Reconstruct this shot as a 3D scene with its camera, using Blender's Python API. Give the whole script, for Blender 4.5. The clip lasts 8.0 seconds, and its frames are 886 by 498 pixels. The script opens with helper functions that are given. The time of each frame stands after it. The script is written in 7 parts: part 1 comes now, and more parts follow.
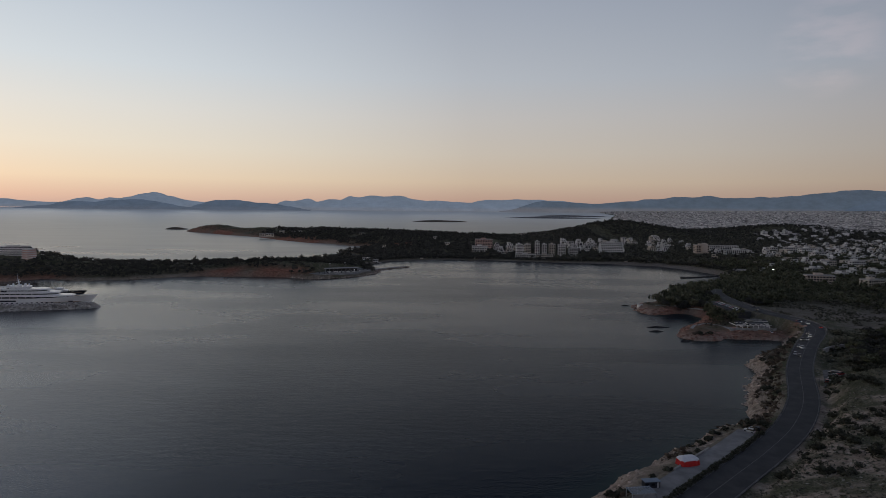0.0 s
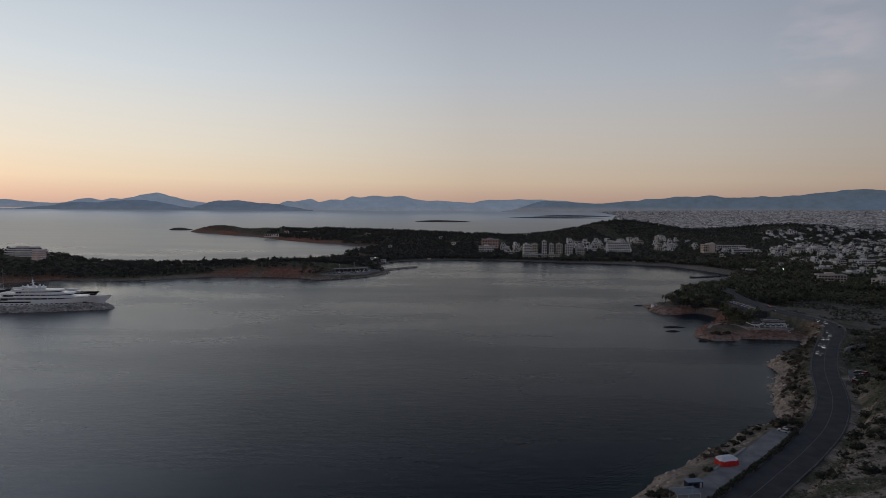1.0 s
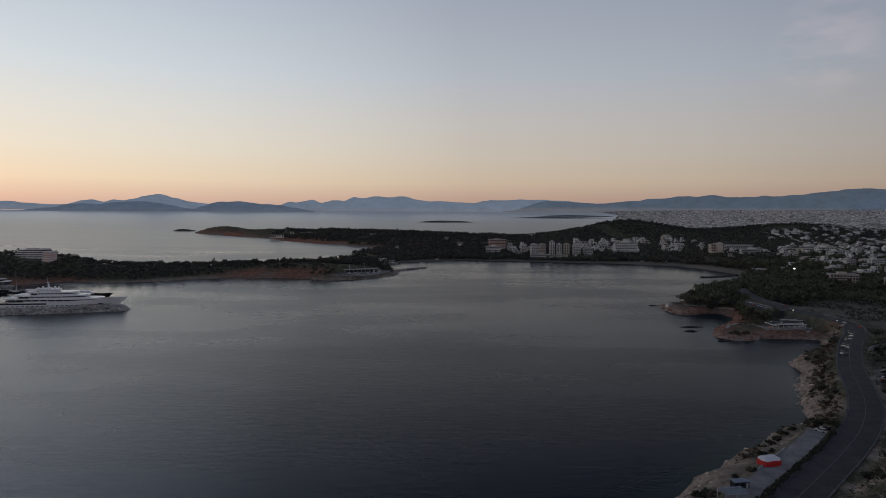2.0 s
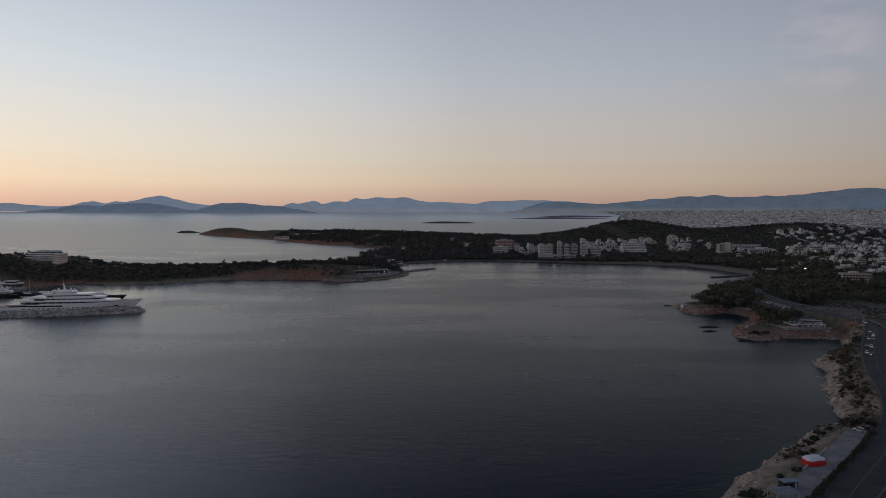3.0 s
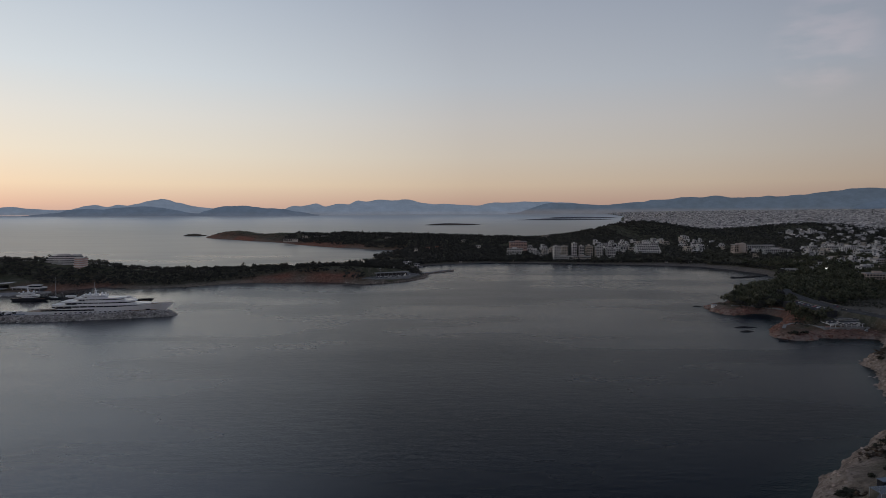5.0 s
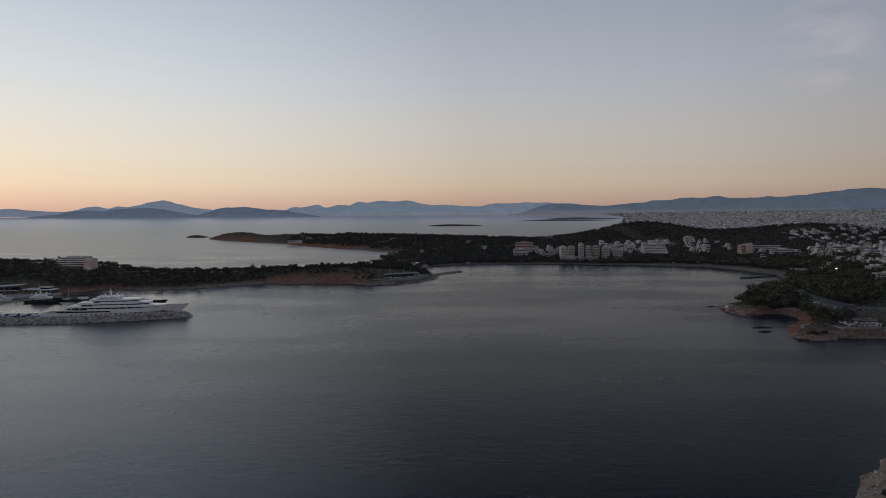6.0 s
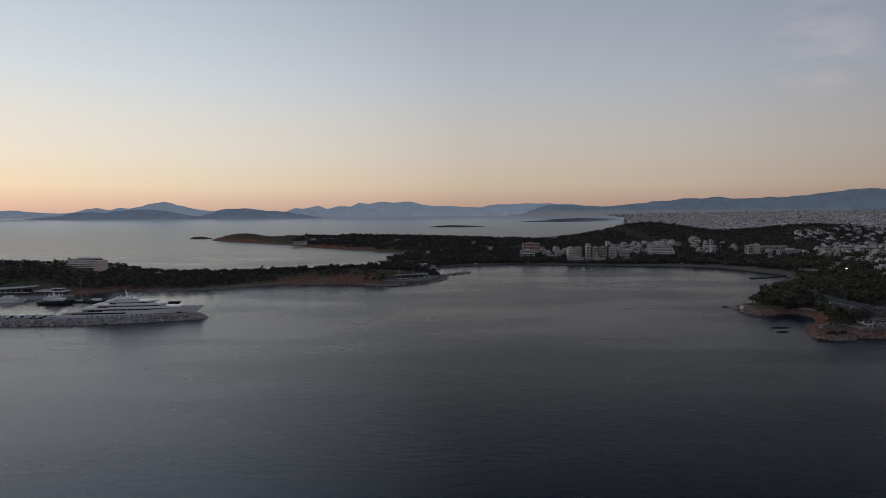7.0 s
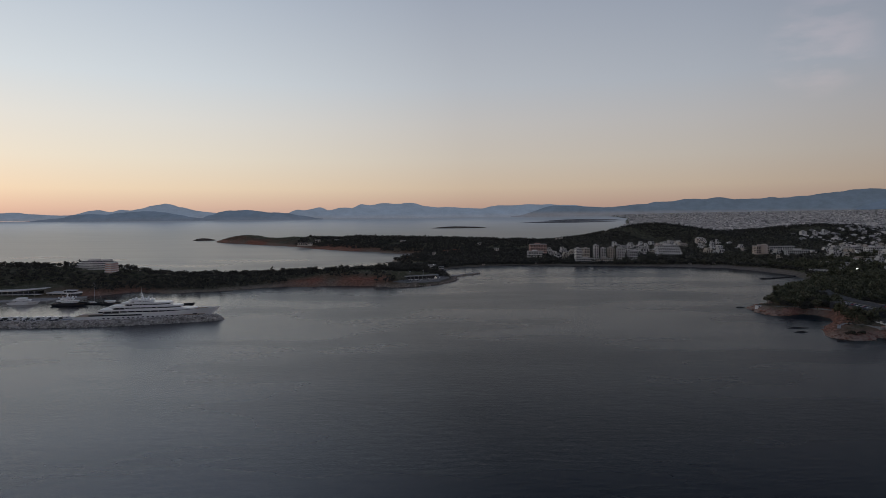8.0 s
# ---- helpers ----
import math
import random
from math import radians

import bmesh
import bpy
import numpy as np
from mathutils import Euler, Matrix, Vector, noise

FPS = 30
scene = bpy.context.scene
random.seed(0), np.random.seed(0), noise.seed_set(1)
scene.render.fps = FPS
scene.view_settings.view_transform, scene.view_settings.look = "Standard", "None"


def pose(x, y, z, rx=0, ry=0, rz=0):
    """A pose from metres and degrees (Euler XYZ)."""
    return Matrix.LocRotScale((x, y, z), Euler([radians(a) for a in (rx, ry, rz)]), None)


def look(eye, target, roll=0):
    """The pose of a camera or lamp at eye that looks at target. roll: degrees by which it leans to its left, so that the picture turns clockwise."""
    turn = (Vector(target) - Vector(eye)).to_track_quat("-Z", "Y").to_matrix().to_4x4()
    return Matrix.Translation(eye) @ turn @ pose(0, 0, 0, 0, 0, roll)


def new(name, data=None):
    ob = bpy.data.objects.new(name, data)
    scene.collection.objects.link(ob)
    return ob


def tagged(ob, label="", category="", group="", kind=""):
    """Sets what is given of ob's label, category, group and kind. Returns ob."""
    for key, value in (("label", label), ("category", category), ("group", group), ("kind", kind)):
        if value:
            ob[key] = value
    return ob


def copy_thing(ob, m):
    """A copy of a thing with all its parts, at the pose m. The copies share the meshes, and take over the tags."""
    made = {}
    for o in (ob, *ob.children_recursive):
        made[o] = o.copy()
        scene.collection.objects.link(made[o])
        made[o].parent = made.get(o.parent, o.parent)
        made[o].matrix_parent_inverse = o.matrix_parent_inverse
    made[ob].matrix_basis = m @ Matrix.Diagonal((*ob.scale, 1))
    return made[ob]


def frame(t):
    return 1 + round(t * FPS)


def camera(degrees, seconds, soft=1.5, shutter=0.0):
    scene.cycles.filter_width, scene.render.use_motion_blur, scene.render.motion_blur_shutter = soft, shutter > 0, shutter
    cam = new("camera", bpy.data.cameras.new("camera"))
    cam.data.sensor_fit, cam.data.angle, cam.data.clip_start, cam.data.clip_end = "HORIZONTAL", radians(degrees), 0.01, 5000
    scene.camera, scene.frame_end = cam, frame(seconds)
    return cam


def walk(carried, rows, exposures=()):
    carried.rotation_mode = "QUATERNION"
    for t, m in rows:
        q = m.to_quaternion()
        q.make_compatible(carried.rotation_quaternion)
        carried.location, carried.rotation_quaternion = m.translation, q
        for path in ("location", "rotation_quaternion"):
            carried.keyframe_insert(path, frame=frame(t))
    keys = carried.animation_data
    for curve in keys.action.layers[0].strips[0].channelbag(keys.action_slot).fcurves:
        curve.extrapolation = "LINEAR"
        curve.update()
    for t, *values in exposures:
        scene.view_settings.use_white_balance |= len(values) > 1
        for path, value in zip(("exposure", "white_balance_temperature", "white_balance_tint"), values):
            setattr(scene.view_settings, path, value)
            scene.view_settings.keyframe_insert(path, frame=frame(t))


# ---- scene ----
cam = camera(72, 8.0, soft=0.8)
PATH = [
    (0.0, (0.00, 0.00, 100.00), (0.000, 99.760, 93.083), 0.539),
    (0.5, (-6.39, -0.06, 100.06), (-6.419, 99.695, 93.129), 0.493),
    (1.0, (-13.10, -0.14, 100.11), (-13.175, 99.621, 93.194), 0.426),
    (1.5, (-20.11, -0.22, 100.16), (-20.217, 99.538, 93.275), 0.345),
    (2.0, (-27.37, -0.32, 100.21), (-27.497, 99.445, 93.367), 0.255),
    (2.5, (-34.84, -0.43, 100.25), (-34.972, 99.344, 93.467), 0.164),
    (3.0, (-42.48, -0.54, 100.29), (-42.599, 99.232, 93.571), 0.073),
    (3.5, (-50.25, -0.67, 100.32), (-50.341, 99.110, 93.677), -0.012),
    (4.0, (-58.12, -0.81, 100.35), (-58.163, 98.979, 93.784), -0.090),
    (4.5, (-66.05, -0.95, 100.38), (-66.032, 98.837, 93.889), -0.159),
    (5.0, (-74.01, -1.11, 100.40), (-73.921, 98.684, 93.992), -0.221),
    (5.5, (-81.98, -1.28, 100.42), (-81.802, 98.522, 94.092), -0.275),
    (6.0, (-89.92, -1.46, 100.44), (-89.653, 98.349, 94.190), -0.325),
    (6.5, (-97.80, -1.64, 100.45), (-97.456, 98.165, 94.285), -0.372),
    (7.0, (-105.59, -1.84, 100.46), (-105.193, 97.972, 94.379), -0.421),
    (7.5, (-113.28, -2.05, 100.46), (-112.852, 97.768, 94.474), -0.477),
    (8.0, (-120.84, -2.27, 100.46), (-120.422, 97.555, 94.571), -0.547),
]
walk(cam, [(t, look(eye, target, roll)) for t, eye, target, roll in PATH], exposures=[(0.0, 0.0), (8.0, 0.0)])

# ---- dusk sky, the sun just gone below the sea ----
SUN = Vector((-0.80, 0.60, 0.0))
world = bpy.data.worlds.new("dusk_sky")
scene.world = world
world.use_nodes = True
wn, wl = world.node_tree.nodes, world.node_tree.links
wn.clear()


def wnode(kind, **values):
    n = wn.new(kind)
    for key, value in values.items():
        if key == "operation":
            n.operation = value
        elif key == "blend_type":
            n.blend_type = value
        elif key == "data_type":
            n.data_type = value
    return n


def ramp_set(ramp, stops):
    el = ramp.color_ramp.elements
    while len(el) > 1:
        el.remove(el[-1])
    el[0].position, el[0].color = stops[0][0], (*stops[0][1], 1)
    for p, c in stops[1:]:
        e = el.new(p)
        e.color = (*c, 1)


coord = wnode("ShaderNodeTexCoord")
split = wnode("ShaderNodeSeparateXYZ")
wl.new(coord.outputs["Generated"], split.inputs[0])
sky_ramp = wnode("ShaderNodeValToRGB")
ramp_set(sky_ramp, [(0.0, (0.44, 0.30, 0.255)), (0.012, (0.51, 0.355, 0.285)), (0.04, (0.60, 0.482, 0.372)), (0.085, (0.585, 0.525, 0.46)),
                    (0.14, (0.545, 0.525, 0.515)), (0.20, (0.475, 0.505, 0.555)), (0.32, (0.365, 0.405, 0.485)), (0.43, (0.21, 0.245, 0.325)), (0.6, (0.11, 0.135, 0.195)), (1.0, (0.09, 0.115, 0.165))])
wl.new(split.outputs["Z"], sky_ramp.inputs[0])
toward = wnode("ShaderNodeVectorMath", operation="DOT_PRODUCT")
wl.new(coord.outputs["Generated"], toward.inputs[0])
toward.inputs[1].default_value = SUN
glow = wnode("ShaderNodeValToRGB")
ramp_set(glow, [(0.0, (1.10, 1.04, 1.08)), (0.36, (0.95, 0.92, 0.96)), (0.5, (0.60, 0.61, 0.645)), (0.62, (0.74, 0.75, 0.77)), (0.78, (0.86, 0.86, 0.86)), (0.92, (1.15, 1.17, 1.14)), (1.0, (1.30, 1.33, 1.27))])
half = wnode("ShaderNodeMath", operation="MULTIPLY_ADD")
half.inputs[1].default_value, half.inputs[2].default_value = 0.5, 0.5
wl.new(toward.outputs["Value"], half.inputs[0])
wl.new(half.outputs[0], glow.inputs[0])
mul = wnode("ShaderNodeMix", data_type="RGBA", blend_type="MULTIPLY")
mul.inputs[0].default_value = 1.0
wl.new(sky_ramp.outputs[0], mul.inputs[6])
wl.new(glow.outputs[0], mul.inputs[7])
# high above the afterglow the sky stays bright, away from it night comes up
high = wnode("ShaderNodeValToRGB")
ramp_set(high, [(0.0, (1.25, 1.22, 1.25)), (0.36, (1.0, 1.0, 1.03)), (0.5, (0.24, 0.30, 0.40)), (0.64, (0.32, 0.37, 0.46)), (0.77, (0.55, 0.60, 0.70)), (0.87, (1.45, 1.5, 1.6)), (1.0, (2.2, 2.22, 2.3))])
wl.new(half.outputs[0], high.inputs[0])
up = wnode("ShaderNodeMapRange")
up.interpolation_type = "SMOOTHSTEP"
up.inputs["From Min"].default_value, up.inputs["From Max"].default_value = 0.325, 0.43
wl.new(split.outputs["Z"], up.inputs["Value"])
mul_high = wnode("ShaderNodeMix", data_type="RGBA", blend_type="MULTIPLY")
wl.new(up.outputs[0], mul_high.inputs[0])
wl.new(mul.outputs[2], mul_high.inputs[6])
wl.new(high.outputs[0], mul_high.inputs[7])
WISP = (0.511, 0.830, 0.223)
# thin cirrus: a faint wisp high on the right, still catching pink light
cirrus_map = wnode("ShaderNodeMapping")
cirrus_map.inputs["Scale"].default_value = (5.0, 5.0, 16.0)
cirrus_map.inputs["Rotation"].default_value = (0.0, 0.25, 0.0)
cirrus_map.inputs["Location"].default_value = (0.0, 0.0, 0.36)
wl.new(coord.outputs["Generated"], cirrus_map.inputs[0])
cirrus = wnode("ShaderNodeTexNoise")
cirrus.inputs["Scale"].default_value, cirrus.inputs["Detail"].default_value = 2.4, 6.0
wl.new(cirrus_map.outputs[0], cirrus.inputs["Vector"])
wisp = wnode("ShaderNodeVectorMath", operation="DOT_PRODUCT")
wl.new(coord.outputs["Generated"], wisp.inputs[0])
wisp.inputs[1].default_value = WISP
near_wisp = wnode("ShaderNodeMapRange")
near_wisp.interpolation_type = "SMOOTHSTEP"
near_wisp.inputs["From Min"].default_value, near_wisp.inputs["From Max"].default_value = 0.9968, 0.9995
wl.new(wisp.outputs["Value"], near_wisp.inputs["Value"])
veil = wnode("ShaderNodeMapRange")
veil.inputs["From Min"].default_value, veil.inputs["From Max"].default_value = 0.40, 0.62
wl.new(cirrus.outputs["Fac"], veil.inputs["Value"])
amount = wnode("ShaderNodeMath", operation="MULTIPLY")
wl.new(near_wisp.outputs[0], amount.inputs[0])
wl.new(veil.outputs[0], amount.inputs[1])
mul2 = wnode("ShaderNodeMix", data_type="RGBA", blend_type="MULTIPLY")
wl.new(amount.outputs[0], mul2.inputs[0])
wl.new(mul_high.outputs[2], mul2.inputs[6])
mul2.inputs[7].default_value = (1.22, 1.12, 1.09, 1)
nishita = wnode("ShaderNodeTexSky")
nishita.sky_type, nishita.sun_disc, nishita.sun_elevation = "NISHITA", False, radians(0.5)
nishita.sun_rotation = math.atan2(SUN.x, SUN.y)
back_a, back_b, out = wnode("ShaderNodeBackground"), wnode("ShaderNodeBackground"), wnode("ShaderNodeOutputWorld")
back_a.inputs["Strength"].default_value = 1.06
back_b.inputs["Strength"].default_value = 0.02
wl.new(mul2.outputs[2], back_a.inputs["Color"])
wl.new(nishita.outputs[0], back_b.inputs["Color"])
both = wnode("ShaderNodeAddShader")
wl.new(back_a.outputs[0], both.inputs[0])
wl.new(back_b.outputs[0], both.inputs[1])
wl.new(both.outputs[0], out.inputs["Surface"])

sun = new("sun", bpy.data.lights.new("sun", "SUN"))
sun.data.energy, sun.data.angle, sun.data.color = 0.12, radians(25), (1.0, 0.72, 0.52)
sun.matrix_world = look((-800, 600, 150), (0, 0, 0))


# ---- materials ----
def material(name, colors, scale=1.0, rough=0.85, metal=0.0, bump=0.0, bump_scale=None, detail=6.0, per_object=0.0, per_island=0.0, spec=0.3,
             emission=None, strength=0.0, stretch=(1, 1, 1)):
    """colors: two or three base colours that noise of that scale (per metre) blends, finer grain laid over."""
    m = bpy.data.materials.new(name)
    m.use_nodes = True
    nt = m.node_tree
    n, l = nt.nodes, nt.links
    b = n["Principled BSDF"]
    b.inputs["Roughness"].default_value, b.inputs["Metallic"].default_value = rough, metal
    b.inputs["Specular IOR Level"].default_value = spec
    co = n.new("ShaderNodeTexCoord")
    mp = n.new("ShaderNodeMapping")
    mp.inputs["Scale"].default_value = stretch
    l.new(co.outputs["Object"], mp.inputs[0])
    a = n.new("ShaderNodeTexNoise")
    a.inputs["Scale"].default_value, a.inputs["Detail"].default_value, a.inputs["Roughness"].default_value = scale, detail, 0.62
    l.new(mp.outputs[0], a.inputs["Vector"])
    r = n.new("ShaderNodeValToRGB")
    k = len(colors)
    ramp_set(r, [(0.32 + 0.36 * i / max(1, k - 1), c) for i, c in enumerate(colors)])
    l.new(a.outputs["Fac"], r.inputs[0])
    last = r.outputs[0]
    if per_object or per_island:
        src = n.new("ShaderNodeObjectInfo").outputs["Random"] if per_object else n.new("ShaderNodeNewGeometry").outputs["Random Per Island"]
        amount = per_object or per_island
        mm = n.new("ShaderNodeMapRange")
        mm.inputs["To Min"].default_value, mm.inputs["To Max"].default_value = 1 - amount, 1 + amount
        l.new(src, mm.inputs["Value"])
        hs = n.new("ShaderNodeHueSaturation")
        l.new(mm.outputs[0], hs.inputs["Value"])
        l.new(last, hs.inputs["Color"])
        last = hs.outputs[0]
    l.new(last, b.inputs["Base Color"])
    if bump:
        f = n.new("ShaderNodeTexNoise")
        f.inputs["Scale"].default_value, f.inputs["Detail"].default_value = bump_scale or scale * 6, 5.0
        l.new(mp.outputs[0], f.inputs["Vector"])
        bp = n.new("ShaderNodeBump")
        bp.inputs["Strength"].default_value, bp.inputs["Distance"].default_value = 0.8, bump
        l.new(f.outputs["Fac"], bp.inputs["Height"])
        l.new(bp.outputs[0], b.inputs["Normal"])
    if emission:
        b.inputs["Emission Color"].default_value, b.inputs["Emission Strength"].default_value = (*emission, 1), strength
    return m


def ground_material():
    """Dry scrub soil, pale rock by attribute 'rocky', red earth by 'red', sand by 'sand'."""
    m = bpy.data.materials.new("dry_ground")
    m.use_nodes = True
    n, l = m.node_tree.nodes, m.node_tree.links
    b = n["Principled BSDF"]
    b.inputs["Roughness"].default_value, b.inputs["Specular IOR Level"].default_value = 0.95, 0.15
    co = n.new("ShaderNodeTexCoord")

    def noise_of(scale, detail=8.0):
        t = n.new("ShaderNodeTexNoise")
        t.inputs["Scale"].default_value, t.inputs["Detail"].default_value, t.inputs["Roughness"].default_value = scale, detail, 0.65
        l.new(co.outputs["Object"], t.inputs["Vector"])
        return t.outputs["Fac"]

    def ramp_of(src, stops):
        r = n.new("ShaderNodeValToRGB")
        ramp_set(r, stops)
        l.new(src, r.inputs[0])
        return r.outputs[0]

    def attr(name):
        a = n.new("ShaderNodeAttribute")
        a.attribute_name = name
        return a.outputs["Fac"]

    def mix(fac, a, c):
        x = n.new("ShaderNodeMix")
        x.data_type = "RGBA"
        l.new(fac, x.inputs[0])
        l.new(a, x.inputs[6])
        l.new(c, x.inputs[7])
        return x.outputs[2]

    fine, mid = noise_of(1.3), noise_of(0.14)
    scrub = ramp_of(fine, [(0.30, (0.050, 0.053, 0.032)), (0.46, (0.125, 0.117, 0.080)), (0.56, (0.24, 0.21, 0.16)), (0.68, (0.40, 0.355, 0.29))])
    green = ramp_of(fine, [(0.3, (0.052, 0.058, 0.034)), (0.7, (0.140, 0.140, 0.084))])
    soil = mix(ramp_of(mid, [(0.36, (0, 0, 0)), (0.54, (1, 1, 1))]), scrub, green)
    rock = ramp_of(noise_of(0.35), [(0.32, (0.13, 0.10, 0.082)), (0.5, (0.40, 0.32, 0.26)), (0.7, (0.60, 0.51, 0.43))])
    red = ramp_of(noise_of(0.22), [(0.3, (0.13, 0.055, 0.035)), (0.5, (0.29, 0.122, 0.077)), (0.7, (0.42, 0.225, 0.155))])
    sand = ramp_of(noise_of(0.3), [(0.3, (0.15, 0.127, 0.107)), (0.7, (0.29, 0.25, 0.21))])
    c = mix(attr("rocky"), soil, rock)
    c = mix(attr("red"), c, red)
    c = mix(attr("sand"), c, sand)
    l.new(c, b.inputs["Base Color"])
    bp = n.new("ShaderNodeBump")
    bp.inputs["Strength"].default_value, bp.inputs["Distance"].default_value = 1.0, 1.3
    l.new(fine, bp.inputs["Height"])
    l.new(bp.outputs[0], b.inputs["Normal"])
    return m


def water_material():
    """Evening sea: a dark body, ripples in two sizes, calmer slicks drawn out by the breeze, paler over the shallows."""
    m = bpy.data.materials.new("sea_water")
    m.use_nodes = True
    n, l = m.node_tree.nodes, m.node_tree.links
    b = n["Principled BSDF"]
    b.inputs["IOR"].default_value = 1.333
    # mirroring strength is painted over the sea by position
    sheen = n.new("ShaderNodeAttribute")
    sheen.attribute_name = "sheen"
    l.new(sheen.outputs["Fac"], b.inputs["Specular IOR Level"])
    co = n.new("ShaderNodeTexCoord")

    def noise_of(scale, stretch, detail=4.0, turn=0.0):
        mp = n.new("ShaderNodeMapping")
        mp.inputs["Scale"].default_value = stretch
        mp.inputs["Rotation"].default_value = (0, 0, turn)
        l.new(co.outputs["Object"], mp.inputs[0])
        t = n.new("ShaderNodeTexNoise")
        t.inputs["Scale"].default_value, t.inputs["Detail"].default_value = scale, detail
        l.new(mp.outputs[0], t.inputs["Vector"])
        return t.outputs["Fac"]

    slick = noise_of(0.006, (0.55, 1.6, 1), 6.0, 0.35)
    gulf = n.new("ShaderNodeAttribute")
    gulf.attribute_name = "gulf"
    evened = n.new("ShaderNodeMix")
    l.new(gulf.outputs["Fac"], evened.inputs[0])
    l.new(slick, evened.inputs[2])
    evened.inputs[3].default_value = 0.5
    slick = evened.outputs[0]
    rough = n.new("ShaderNodeMapRange")
    rough.inputs["From Min"].default_value, rough.inputs["From Max"].default_value = 0.36, 0.62
    rough.inputs["To Min"].default_value, rough.inputs["To Max"].default_value = 0.11, 0.15
    l.new(slick, rough.inputs["Value"])
    calm = n.new("ShaderNodeAttribute")
    calm.attribute_name = "calm"
    still = n.new("ShaderNodeMix")
    l.new(calm.outputs["Fac"], still.inputs[0])
    wind = n.new("ShaderNodeAttribute")
    wind.attribute_name = "wind"
    ruffled = n.new("ShaderNodeMath")
    ruffled.operation = "MULTIPLY"
    l.new(rough.outputs[0], ruffled.inputs[0])
    l.new(wind.outputs["Fac"], ruffled.inputs[1])
    l.new(ruffled.outputs[0], still.inputs[2])
    still.inputs[3].default_value = 0.13
    l.new(still.outputs[0], b.inputs["Roughness"])
    a = n.new("ShaderNodeAttribute")
    a.attribute_name = "shallow"
    r = n.new("ShaderNodeValToRGB")
    ramp_set(r, [(0.0, (0.002, 0.009, 0.018)), (0.5, (0.004, 0.016, 0.022)), (1.0, (0.012, 0.031, 0.031))])
    l.new(a.outputs["Fac"], r.inputs[0])
    l.new(r.outputs[0], b.inputs["Base Color"])
    add = n.new("ShaderNodeMath")
    add.operation = "MULTIPLY_ADD"
    l.new(noise_of(1.3, (0.6, 1.2, 1), 3.0, 0.5), add.inputs[0])
    add.inputs[1].default_value = 0.42
    big = n.new("ShaderNodeMath")
    big.operation = "MULTIPLY"
    big.inputs[1].default_value = 0.55
    l.new(noise_of(0.09, (0.75, 1.2, 1), 2.5, 0.9), big.inputs[0])
    long = n.new("ShaderNodeMath")
    long.operation = "MULTIPLY_ADD"
    long.inputs[1].default_value = 0.55
    l.new(noise_of(0.22, (0.45, 1.5, 1), 3.0, 0.25), long.inputs[0])
    l.new(big.outputs[0], long.inputs[2])
    l.new(long.outputs[0], add.inputs[2])
    # the fading wake of a boat that has left the marina, two sets of low parallel ridges
    place = n.new("ShaderNodeSeparateXYZ")
    l.new(co.outputs["Object"], place.inputs[0])

    def calc(op, a, c, clamp=False):
        q = n.new("ShaderNodeMath")
        q.operation, q.use_clamp = op, clamp
        for i, v in enumerate((a, c)):
            if v is None:
                continue
            if isinstance(v, (int, float)):
                q.inputs[i].default_value = v
            else:
                l.new(v, q.inputs[i])
        return q.outputs[0]

    px, py = place.outputs["X"], place.outputs["Y"]
    wakes = None
    for k2, k1, k0, width, pitch, high in ((8.7e-4, 1.268, 622.0, 10.0, 1.15, 0.07), (-3.07e-3, -0.494, 501.7, 7.0, 1.3, 0.055)):
        curve = calc("ADD", calc("ADD", calc("MULTIPLY", calc("MULTIPLY", px, px), k2), calc("MULTIPLY", px, k1)), k0)
        off = calc("SUBTRACT", py, curve)
        window = calc("SUBTRACT", 1.0, calc("DIVIDE", calc("ABSOLUTE", off, None), width), True)
        ends = calc("MULTIPLY", calc("SUBTRACT", 1.0, calc("DIVIDE", calc("ABSOLUTE", calc("ADD", px, 250.0), None), 170.0), True), high)
        ridge = calc("MULTIPLY", calc("MULTIPLY", calc("SINE", calc("MULTIPLY", off, pitch), None), window), ends)
        wakes = ridge if wakes is None else calc("ADD", wakes, ridge)
    patchy = n.new("ShaderNodeMapRange")
    patchy.inputs["From Min"].default_value, patchy.inputs["From Max"].default_value = 0.40, 0.62
    patchy.inputs["To Min"].default_value, patchy.inputs["To Max"].default_value = 0.12, 1.0
    l.new(noise_of(0.03, (1, 1, 1), 4.0), patchy.inputs["Value"])
    wakes = calc("MULTIPLY", wakes, patchy.outputs[0])
    bp = n.new("ShaderNodeBump")
    bp.inputs["Distance"].default_value = 0.8
    st = n.new("ShaderNodeMapRange")
    st.inputs["From Min"].default_value, st.inputs["From Max"].default_value = 0.36, 0.64
    st.inputs["To Min"].default_value, st.inputs["To Max"].default_value = 0.12, 0.20
    l.new(slick, st.inputs["Value"])
    less = n.new("ShaderNodeMix")
    l.new(calm.outputs["Fac"], less.inputs[0])
    l.new(st.outputs[0], less.inputs[2])
    less.inputs[3].default_value = 0.06
    ripple = n.new("ShaderNodeAttribute")
    ripple.attribute_name = "ripple"
    rp = n.new("ShaderNodeMath")
    rp.operation = "MULTIPLY"
    l.new(less.outputs[0], rp.inputs[0])
    l.new(ripple.outputs["Fac"], rp.inputs[1])
    l.new(rp.outputs[0], bp.inputs["Strength"])
    l.new(calc("ADD", add.outputs[0], calc("MULTIPLY", wakes, 3.0)), bp.inputs["Height"])
    l.new(bp.outputs[0], b.inputs["Normal"])
    # evening haze over the last miles before the horizon, painted as a glow
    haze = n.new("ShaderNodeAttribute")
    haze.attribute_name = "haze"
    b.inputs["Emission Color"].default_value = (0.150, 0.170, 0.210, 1)
